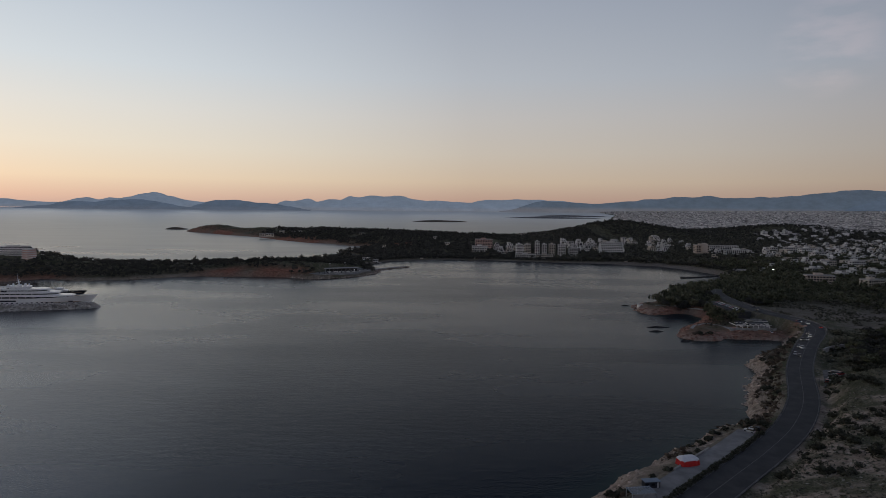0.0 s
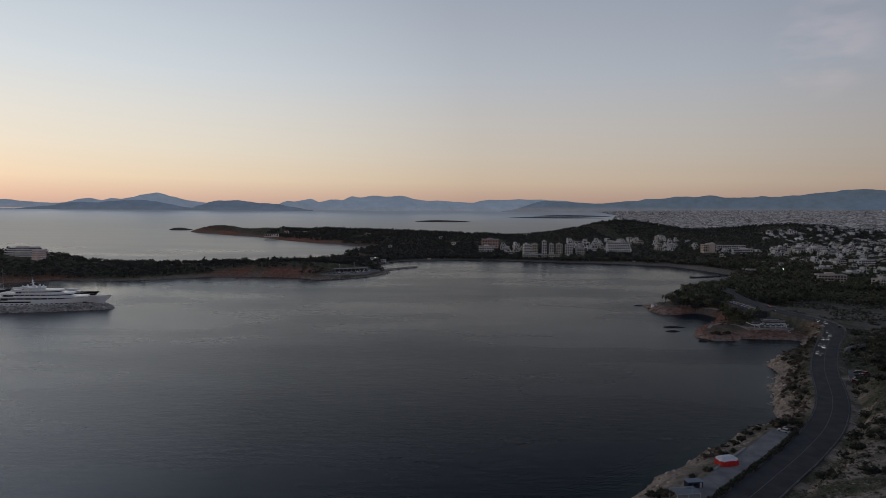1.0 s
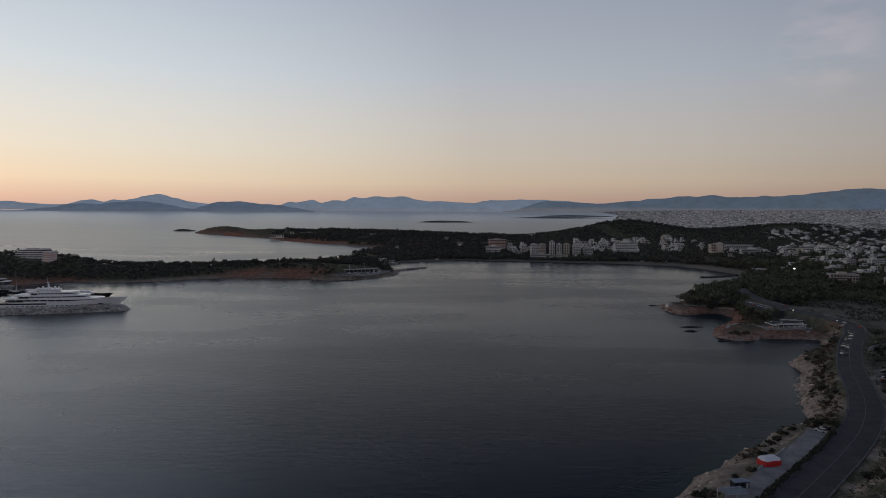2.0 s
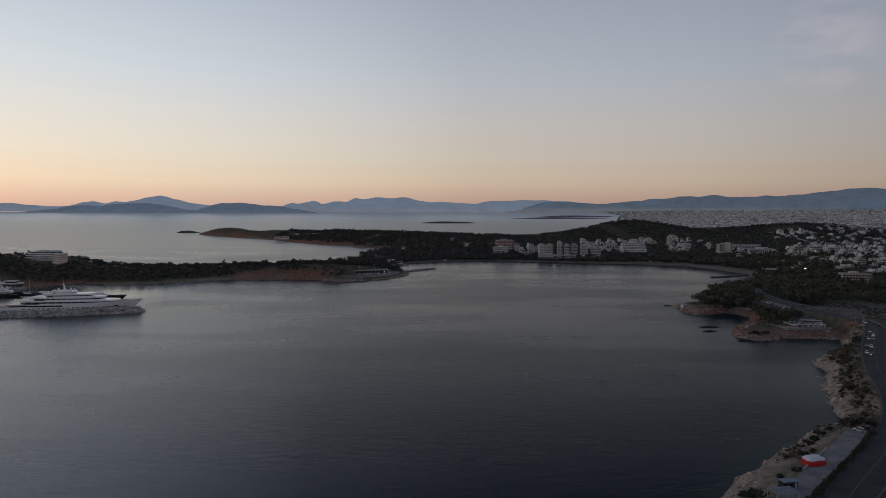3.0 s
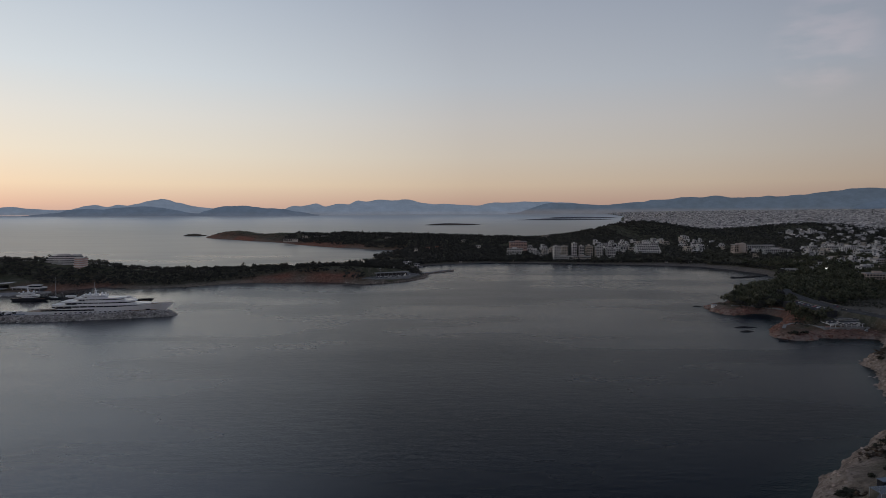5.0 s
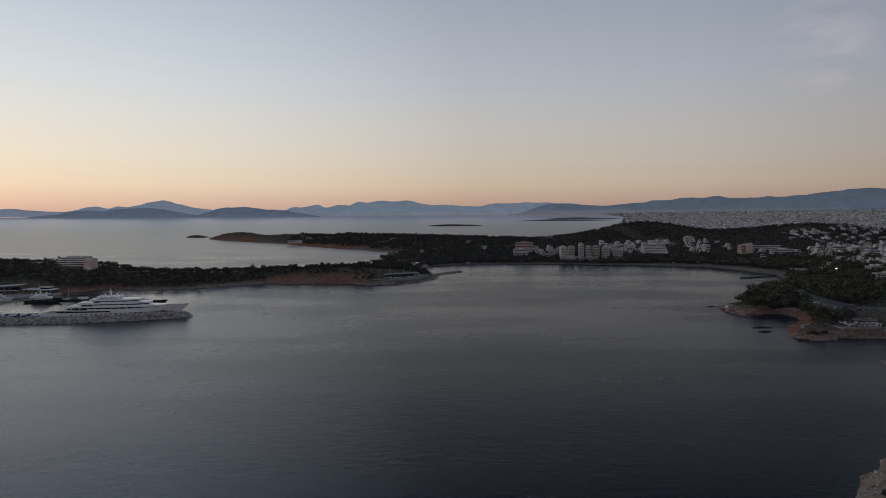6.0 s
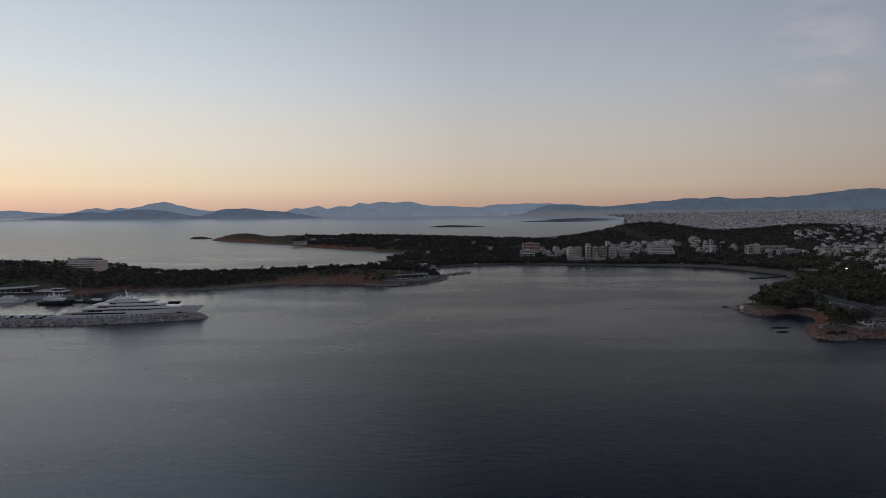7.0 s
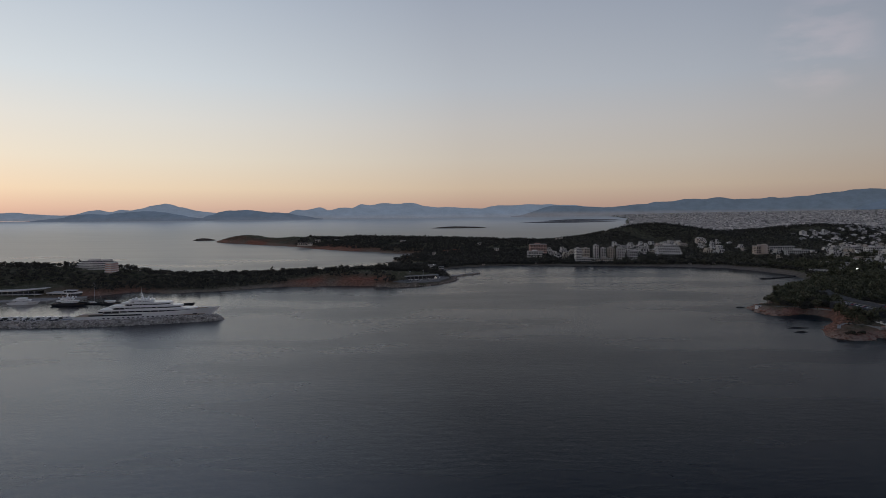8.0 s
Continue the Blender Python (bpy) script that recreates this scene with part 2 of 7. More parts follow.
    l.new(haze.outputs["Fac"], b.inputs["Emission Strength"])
    return m


GROUND, WATER = ground_material(), water_material()
PINE = material("pine_needles", [(0.034, 0.033, 0.030), (0.061, 0.060, 0.050), (0.109, 0.102, 0.085)], 0.11, 0.9, per_island=0.3, bump=0.3, bump_scale=2.0, spec=0.1)
BROWN_SCRUB = material("brown_verge_scrub", [(0.050, 0.040, 0.030), (0.100, 0.078, 0.058), (0.170, 0.132, 0.100)], 0.2, 0.9, per_island=0.35, bump=0.2, bump_scale=4.0, spec=0.1)
SHRUB = material("scrub_leaves", [(0.045, 0.044, 0.032), (0.088, 0.085, 0.060), (0.159, 0.140, 0.107)], 0.9, 0.9, per_island=0.5, bump=0.2, bump_scale=4.0, spec=0.1)
BROADLEAF = material("broad_leaves", [(0.043, 0.046, 0.029), (0.089, 0.092, 0.056), (0.155, 0.146, 0.095)], 0.12, 0.85, per_island=0.38, bump=0.25, bump_scale=2.5, spec=0.15)
BARK = material("bark", [(0.05, 0.038, 0.03), (0.12, 0.09, 0.07)], 2.0, 0.95, bump=0.05)
ASPHALT = material("asphalt", [(0.034, 0.034, 0.036), (0.047, 0.047, 0.048), (0.068, 0.066, 0.065)], 0.15, 0.85, bump=0.01, bump_scale=8.0, detail=9)
GRAVEL = material("lot_asphalt", [(0.162, 0.158, 0.154), (0.222, 0.216, 0.210), (0.288, 0.280, 0.270)], 0.18, 0.92, bump=0.02, bump_scale=8.0, detail=9)
LINE = material("road_paint", [(0.08, 0.08, 0.08), (0.19, 0.19, 0.185)], 0.5, 0.8)
CONCRETE = material("concrete", [(0.22, 0.21, 0.20), (0.32, 0.31, 0.29), (0.40, 0.385, 0.36)], 0.3, 0.9, bump=0.02, bump_scale=3.0)
ROCK = material("breakwater_rock", [(0.22, 0.205, 0.185), (0.37, 0.35, 0.32), (0.50, 0.475, 0.44)], 0.25, 0.95, per_island=0.5, bump=0.15, bump_scale=1.5)
COAST_ROCK = material("coast_rock", [(0.156, 0.120, 0.102), (0.384, 0.306, 0.252), (0.576, 0.480, 0.402)], 0.3, 0.95, per_island=0.35, bump=0.2, bump_scale=1.2)
PAVING = material("worn_paving", [(0.11, 0.105, 0.10), (0.17, 0.162, 0.152), (0.26, 0.25, 0.235)], 0.12, 0.9, bump=0.03, bump_scale=2.0)
KERB = material("weathered_kerb", [(0.05, 0.05, 0.049), (0.10, 0.098, 0.095), (0.17, 0.165, 0.16)], 0.25, 0.9, bump=0.02, bump_scale=3.0)
RED_ROCK = material("red_coast_rock", [(0.121, 0.061, 0.044), (0.275, 0.149, 0.110), (0.418, 0.270, 0.215)], 0.3, 0.95, per_island=0.35, bump=0.2, bump_scale=1.2)
OLIVE = material("hill_scrub_leaves", [(0.050, 0.048, 0.037), (0.088, 0.086, 0.063), (0.138, 0.130, 0.099)], 0.07, 0.9, per_island=0.4, bump=0.3, bump_scale=2.0, spec=0.1)
CUSHION = material("grey_cushion_scrub", [(0.069, 0.069, 0.048), (0.132, 0.129, 0.094), (0.224, 0.214, 0.163)], 0.7, 0.9, per_island=0.5, bump=0.2, bump_scale=5.0, spec=0.1)
HILL_STONE = material("weathered_hill_stone", [(0.139, 0.127, 0.111), (0.246, 0.226, 0.197), (0.353, 0.328, 0.291)], 0.5, 0.95, per_island=0.4, bump=0.1, bump_scale=3.0)
DARK_BUSH = material("dark_evergreen_leaves", [(0.026, 0.026, 0.020), (0.051, 0.053, 0.038), (0.085, 0.082, 0.061)], 0.8, 0.9, per_island=0.45, bump=0.2, bump_scale=4.0, spec=0.1)
REEF = material("wet_reef", [(0.02, 0.018, 0.017), (0.05, 0.042, 0.036)], 0.4, 0.5, bump=0.1)
WALL = material("white_render", [(0.58, 0.56, 0.53), (0.70, 0.675, 0.635), (0.79, 0.765, 0.72)], 0.08, 0.9, per_object=0.18, bump=0.01)
CREAM = material("cream_render", [(0.50, 0.43, 0.35), (0.60, 0.53, 0.44), (0.68, 0.62, 0.53)], 0.08, 0.9, per_object=0.12)
PINK = material("pink_render", [(0.48, 0.31, 0.255), (0.56, 0.38, 0.32), (0.62, 0.45, 0.39)], 0.08, 0.9)
PEACH = material("peach_render", [(0.50, 0.41, 0.345), (0.60, 0.505, 0.43)], 0.08, 0.9)
FLATROOF = material("roof_screed", [(0.30, 0.29, 0.275), (0.42, 0.405, 0.385), (0.52, 0.50, 0.475)], 0.12, 0.95, per_object=0.2)
TILE = material("clay_roof_tiles", [(0.20, 0.085, 0.055), (0.30, 0.135, 0.09)], 0.7, 0.9, bump=0.03, bump_scale=3.0)
GLASS = material("window_glass", [(0.014, 0.016, 0.019), (0.028, 0.031, 0.036)], 0.4, 0.12, spec=0.5)
SHADE = material("dark_awning", [(0.05, 0.05, 0.052), (0.09, 0.088, 0.086)], 0.5, 0.9)
CITY = material("city_render", [(0.40, 0.375, 0.35), (0.54, 0.51, 0.475), (0.64, 0.61, 0.57)], 0.02, 0.95, per_island=0.6)
HULL = material("yacht_gelcoat", [(0.74, 0.74, 0.73), (0.80, 0.80, 0.79)], 0.1, 0.25, spec=0.5)
TEAK = material("teak_deck", [(0.22, 0.15, 0.10), (0.32, 0.23, 0.16)], 0.8, 0.7, stretch=(1, 8, 1))
STEEL = material("painted_steel", [(0.45, 0.45, 0.45), (0.58, 0.58, 0.57)], 1.0, 0.4, metal=0.3)
NAVY = material("dark_hull_paint", [(0.012, 0.014, 0.02), (0.025, 0.028, 0.036)], 0.3, 0.3, spec=0.5)
RED = material("red_tarpaulin", [(0.42, 0.018, 0.016), (0.60, 0.030, 0.026)], 0.6, 0.6, bump=0.03, bump_scale=1.0)
WHITE = material("white_tarpaulin", [(0.62, 0.62, 0.63), (0.76, 0.76, 0.77)], 0.6, 0.6, bump=0.03, bump_scale=1.0)
CABIN = material("grey_blue_sheet_metal", [(0.16, 0.20, 0.24), (0.24, 0.29, 0.34)], 0.6, 0.6, stretch=(6, 1, 1))
POLE = material("weathered_pole_paint", [(0.07, 0.07, 0.07), (0.13, 0.13, 0.128)], 1.0, 0.6)
RUBBER = material("tyre_rubber", [(0.012, 0.012, 0.012), (0.025, 0.025, 0.025)], 3.0, 0.9)
LAMP = material("headlight", [(0.8, 0.8, 0.75), (0.9, 0.9, 0.85)], 3.0, 0.3, emission=(1.0, 0.93, 0.72), strength=3.5)
TAIL = material("tail_light", [(0.4, 0.02, 0.02), (0.5, 0.03, 0.03)], 3.0, 0.3, emission=(1.0, 0.05, 0.03), strength=1.5)
BULB = material("flood_lamp", [(0.8, 0.8, 0.8), (0.9, 0.9, 0.9)], 3.0, 0.3, emission=(1.0, 0.95, 0.85), strength=4.0)


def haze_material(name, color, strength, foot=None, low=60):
    """A far land mass whose haze is painted into its colours and glow, paler towards the sea."""
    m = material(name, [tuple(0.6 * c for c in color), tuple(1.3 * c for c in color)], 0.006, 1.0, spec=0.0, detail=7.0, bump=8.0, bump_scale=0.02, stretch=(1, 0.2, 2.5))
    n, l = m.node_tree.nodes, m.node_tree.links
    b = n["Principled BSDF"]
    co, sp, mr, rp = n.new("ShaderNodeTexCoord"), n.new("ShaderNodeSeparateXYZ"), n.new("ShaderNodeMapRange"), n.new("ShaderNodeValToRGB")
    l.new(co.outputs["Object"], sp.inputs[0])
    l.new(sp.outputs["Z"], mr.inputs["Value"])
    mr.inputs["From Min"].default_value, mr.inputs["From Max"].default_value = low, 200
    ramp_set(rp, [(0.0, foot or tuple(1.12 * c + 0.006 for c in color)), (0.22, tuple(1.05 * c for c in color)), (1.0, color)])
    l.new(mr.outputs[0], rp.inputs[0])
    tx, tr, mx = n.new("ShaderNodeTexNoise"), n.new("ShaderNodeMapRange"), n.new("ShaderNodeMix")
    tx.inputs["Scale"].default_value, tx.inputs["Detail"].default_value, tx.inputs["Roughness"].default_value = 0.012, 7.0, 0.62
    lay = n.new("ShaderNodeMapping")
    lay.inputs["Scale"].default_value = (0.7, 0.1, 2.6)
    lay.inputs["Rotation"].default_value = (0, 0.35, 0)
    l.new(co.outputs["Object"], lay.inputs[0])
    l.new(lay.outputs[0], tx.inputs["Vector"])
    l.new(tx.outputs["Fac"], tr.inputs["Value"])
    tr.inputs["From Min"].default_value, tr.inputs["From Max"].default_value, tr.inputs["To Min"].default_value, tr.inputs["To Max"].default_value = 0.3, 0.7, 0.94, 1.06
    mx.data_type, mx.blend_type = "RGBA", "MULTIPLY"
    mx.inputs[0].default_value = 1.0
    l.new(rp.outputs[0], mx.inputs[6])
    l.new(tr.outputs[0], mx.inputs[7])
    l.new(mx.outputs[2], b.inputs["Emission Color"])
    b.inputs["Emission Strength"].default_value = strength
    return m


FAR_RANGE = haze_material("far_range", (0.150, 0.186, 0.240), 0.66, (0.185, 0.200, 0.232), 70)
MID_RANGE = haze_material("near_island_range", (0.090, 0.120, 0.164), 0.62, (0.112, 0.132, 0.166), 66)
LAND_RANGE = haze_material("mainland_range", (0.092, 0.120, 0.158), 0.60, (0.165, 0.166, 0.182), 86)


# ---- building blocks ----
class Shape:
    """Gathers vertices and faces and turns them into one mesh."""

    def __init__(self):
        self.v, self.f = [], []

    def add(self, verts, faces):
        k = len(self.v)
        self.v += [tuple(p) for p in verts]
        self.f += [tuple(i + k for i in q) for q in faces]
        return self

    def box(self, x0, x1, y0, y1, z0, z1, taper=0.0):
        t = taper
        return self.add([(x0, y0, z0), (x1, y0, z0), (x1, y1, z0), (x0, y1, z0), (x0 + t, y0 + t, z1), (x1 - t, y0 + t, z1), (x1 - t, y1 - t, z1), (x0 + t, y1 - t, z1)],
                        [(3, 2, 1, 0), (4, 5, 6, 7), (0, 1, 5, 4), (1, 2, 6, 5), (2, 3, 7, 6), (3, 0, 4, 7)])

    def prism(self, poly, z0, z1, top=1.0):
        n = len(poly)
        cx, cy = sum(p[0] for p in poly) / n, sum(p[1] for p in poly) / n
        up = [(cx + (x - cx) * top, cy + (y - cy) * top, z1) for x, y in poly]
        return self.add([(x, y, z0) for x, y in poly] + up,
                        [tuple(range(n))[::-1], tuple(range(n, 2 * n))] + [(i, (i + 1) % n, n + (i + 1) % n, n + i) for i in range(n)])

    def tube(self, a, b, r0, r1, n=6):
        a, b = Vector(a), Vector(b)
        q = (b - a).to_track_quat("Z", "Y")
        ring = [Vector((math.cos(2 * math.pi * i / n), math.sin(2 * math.pi * i / n), 0)) for i in range(n)]
        vs = [a + q @ (p * r0) for p in ring] + [b + q @ (p * r1) for p in ring]
        return self.add(vs, [tuple(range(n))[::-1], tuple(range(n, 2 * n))] + [(i, (i + 1) % n, n + (i + 1) % n, n + i) for i in range(n)])

    def loft(self, rings, close=True):
        n = len(rings[0])
        vs = [p for r in rings for p in r]
        fs = [(j * n + i, j * n + (i + 1) % n, (j + 1) * n + (i + 1) % n, (j + 1) * n + i) for j in range(len(rings) - 1) for i in range(n)]
        if close:
            fs += [tuple(range(n))[::-1], tuple(range((len(rings) - 1) * n, len(rings) * n))]
        return self.add(vs, fs)

    def mesh(self, name, mat, smooth=False):
        me = bpy.data.meshes.new(name)
        me.from_pydata(self.v, [], self.f)
        me.materials.append(mat)
        if smooth:
            me.shade_smooth()
        me.update()
        return me


def part(name, shape, mat, parent, label="", at=None, smooth=False):
    """One mesh object under a thing or part; shape may be a Shape or a mesh that is shared."""
    me = shape.mesh(name, mat, smooth) if isinstance(shape, Shape) else shape
    ob = new(name, me)
    ob.parent = parent
    if at is not None:
        ob.matrix_basis = at
    if label:
        ob["label"] = label
    return ob


def thing(name, m, label, category, group="", kind=""):
    ob = new(name)
    ob.empty_display_size = 0.5
    ob.matrix_basis = m
    return tagged(ob, label, category, group, kind)


def solid(name, shape, mat, label, category, group="", kind="", m=None, smooth=False):
    ob = new(name, shape.mesh(name, mat, smooth) if isinstance(shape, Shape) else shape)
    if m is not None:
        ob.matrix_basis = m
    return tagged(ob, label, category, group, kind)


def array_mesh(name, verts, faces, mat, smooth=False):
    """A mesh from numpy arrays of vertices and of triangles or quads."""
    me = bpy.data.meshes.new(name)
    k = faces.shape[1]
    me.vertices.add(len(verts))
    me.vertices.foreach_set("co", np.asarray(verts, np.float32).ravel())
    me.loops.add(faces.size)
    me.loops.foreach_set("vertex_index", faces.astype(np.int32).ravel())
    me.polygons.add(len(faces))
    me.polygons.foreach_set("loop_start", np.arange(0, faces.size, k, dtype=np.int32))
    me.polygons.foreach_set("loop_total", np.full(len(faces), k, np.int32))
    if smooth:
        me.polygons.foreach_set("use_smooth", np.ones(len(faces), bool))
    me.materials.append(mat)
    me.update(calc_edges=True)
    return me


def smooth01(v, a, b):
    t = np.clip((np.asarray(v, float) - a) / (b - a), 0, 1)
    return t * t * (3 - 2 * t)


def lattice(ix, iy, seed):
    h = (ix.astype(np.int64) * 374761393 + iy.astype(np.int64) * 668265263 + seed * 974634777) & 0xFFFFFFFF
    h = ((h ^ (h >> 13)) * 1274126177) & 0xFFFFFFFF
    return ((h ^ (h >> 16)) & 0xFFFF) / 65535.0


def fbm(x, y, size, octaves=4, seed=0):
    """Smooth noise, about -1 to 1, whose largest forms are size metres wide."""
    x, y = np.asarray(x, float), np.asarray(y, float)
    out, amp, total = np.zeros(np.broadcast(x, y).shape), 1.0, 0.0
    for o in range(octaves):
        u, v = x / size * 2 ** o + 17.3 * o, y / size * 2 ** o + 9.1 * o
        iu, iv = np.floor(u).astype(int), np.floor(v).astype(int)
        fu, fv = u - iu, v - iv
        fu, fv = fu * fu * (3 - 2 * fu), fv * fv * (3 - 2 * fv)
        a, b = lattice(iu, iv, seed + o), lattice(iu + 1, iv, seed + o)
        c, d = lattice(iu, iv + 1, seed + o), lattice(iu + 1, iv + 1, seed + o)
        out += amp * ((a + (b - a) * fu) * (1 - fv) + (c + (d - c) * fu) * fv - 0.5) * 2
        total += amp
        amp *= 0.5
    return out / total * 1.6


# ---- the lie of the land ----
COAST_NEAR = [(-60, 60), (-20, 120), (20, 168), (51, 204), (66, 220), (86, 238), (107, 254), (126, 266), (146, 279), (154, 300), (165, 318), (180, 350),
              (197, 384), (214, 398), (240, 425), (258, 452), (268, 460)]
COAST_HEADLAND = [(250, 464), (217, 463), (196, 460), (188, 470), (192, 490), (207, 512), (232, 535), (240, 555), (234, 572), (226, 578), (210, 567),
                  (194, 568), (190, 595), (192, 620), (222, 642), (250, 680), (277, 714), (336, 773), (398, 845), (424, 895)]
COAST_BAY = [(429, 925), (420, 962), (411, 998), (386, 1052), (330, 1083), (273, 1100), (209, 1114), (113, 1140), (8, 1152), (-47, 1133), (-95, 1112), (-130, 1060), (-140, 1024)]
COAST_PENINSULA = [(-105, 965), (-101, 907), (-121, 858), (-152, 834), (-182, 824), (-215, 839), (-264, 850), (-341, 843), (-383, 827), (-420, 800),
                   (-446, 791), (-468, 776), (-500, 795), (-525, 803), (-570, 752), (-644, 719), (-760, 690), (-900, 680), (-1300, 700), (-1300, 950),
                   (-1000, 1000), (-800, 1010), (-600, 990), (-450, 1000), (-330, 1030), (-250, 1090), (-215, 1170), (-205, 1230)]
COAST_CAPE = [(-227, 1276), (-215, 1330), (-198, 1386), (-180, 1450), (-165, 1510), (-200, 1522), (-234, 1528), (-299, 1605), (-364, 1639), (-480, 1762),
              (-578, 1898), (-773, 2073), (-938, 2224), (-960, 2290), (-900, 2350), (-700, 2330), (-450, 2260), (-200, 2130), (50, 2030), (250, 2080)]
COAST_FAR = [(450, 2300), (700, 2900), (1000, 3700), (1150, 4214), (1250, 4500), (1200, 4985), (6500, 4985), (6500, -300), (-300, -300)]
COAST = np.array(COAST_NEAR + COAST_HEADLAND + COAST_BAY + COAST_PENINSULA + COAST_CAPE + COAST_FAR, float)

# centre, half widths and height of each hill
HILLS = [(-230, 920, 110, 55, 12), (-400, 900, 100, 60, 7), (-760, 880, 160, 90, 27), (-600, 890, 80, 70, 15), (-50, 1700, 260, 210, 19),
         (-300, 1850, 200, 130, 18), (-400, 1930, 95, 90, 11), (-600, 2060, 190, 120, 20), (-850, 2205, 100, 75, 25), (170, 1650, 200, 180, 5), (548, 1900, 172, 260, 42),
         (1078, 1900, 195, 200, 30), (280, 1330, 160, 120, 12), (230, 560, 60, 60, 3), (560, 230, 220, 140, 30), (612, 1030, 110, 140, 13)]
ROAD = [(-60, 40, 13), (0, 100, 13), (40, 140, 13), (73, 172, 13), (94, 192, 13), (119, 216, 13), (143, 242, 13), (167, 276, 13), (198, 332, 13), (235, 388, 13),
        (262, 424, 13), (278, 452, 13), (282, 478, 13), (275, 515, 13), (274, 548, 13), (277, 588, 13), (286, 632, 12.7), (299, 664, 12.5)]


def smooth_line(points, steps=8):
    """A curve through the points, finely stepped."""
    p = np.array(points, float)
    q = np.vstack([2 * p[0] - p[1], p, 2 * p[-1] - p[-2]])
    out = []
    for i in range(1, len(q) - 2):
        for s in np.linspace(0, 1, steps, endpoint=False):
            a, b, c, d = q[i - 1], q[i], q[i + 1], q[i + 2]
            out.append(0.5 * (2 * b + (c - a) * s + (2 * a - 5 * b + 4 * c - d) * s ** 2 + (3 * b - a - 3 * c + d) * s ** 3))
    return np.array(out + [p[-1]])


ROAD_LINE = smooth_line(ROAD)


def line_distance(x, y, line):
    """Distance to a line, its height there, and the side: above 0 to the right of its way."""
    x, y = np.ravel(x), np.ravel(y)
    best, zz, side = np.full(x.shape, 1e9), np.zeros(x.shape), np.zeros(x.shape)
    for a, b in zip(line[:-1], line[1:]):
        d = b - a
        t = np.clip(((x - a[0]) * d[0] + (y - a[1]) * d[1]) / (d[0] ** 2 + d[1] ** 2), 0, 1)
        ox, oy = x - a[0] - t * d[0], y - a[1] - t * d[1]
        r = np.hypot(ox, oy)
        w = r < best
        best = np.where(w, r, best)
        zz = np.where(w, a[2] + t * d[2], zz)
        side = np.where(w, np.sign(d[1] * ox - d[0] * oy), side)
    return best, zz, side


def inland(x, y):
    """Distance from the shore, above 0 on land."""
    x, y = np.ravel(np.asarray(x, float)), np.ravel(np.asarray(y, float))
    best, inside = np.full(x.shape, 1e9), np.zeros(x.shape, bool)
    a = COAST
    b = np.roll(COAST, -1, axis=0)
    for (ax, ay), (bx, by) in zip(a, b):
        dx, dy = bx - ax, by - ay
        t = np.clip(((x - ax) * dx + (y - ay) * dy) / (dx * dx + dy * dy), 0, 1)
        best = np.minimum(best, np.hypot(x - ax - t * dx, y - ay - t * dy))
        cross = ((ay > y) != (by > y))
        if ay != by:
            inside ^= cross & (x < (bx - ax) * (y - ay) / (by - ay) + ax)
    d = np.where(inside, best, -best)
    near = np.clip(1.6 - y / 1500, 0.35, 1.0)
    return d + near * (5.0 * fbm(x, y, 28, 4, 3) + 0.0015 * np.maximum(y, 0) * fbm(x, y, 90, 3, 5)) * smooth01(y, 100, 200)


def sea_level(y):
    return 66.0 * np.clip((np.asarray(y, float) - 1800) / 3175, 0, 1.2) ** 2


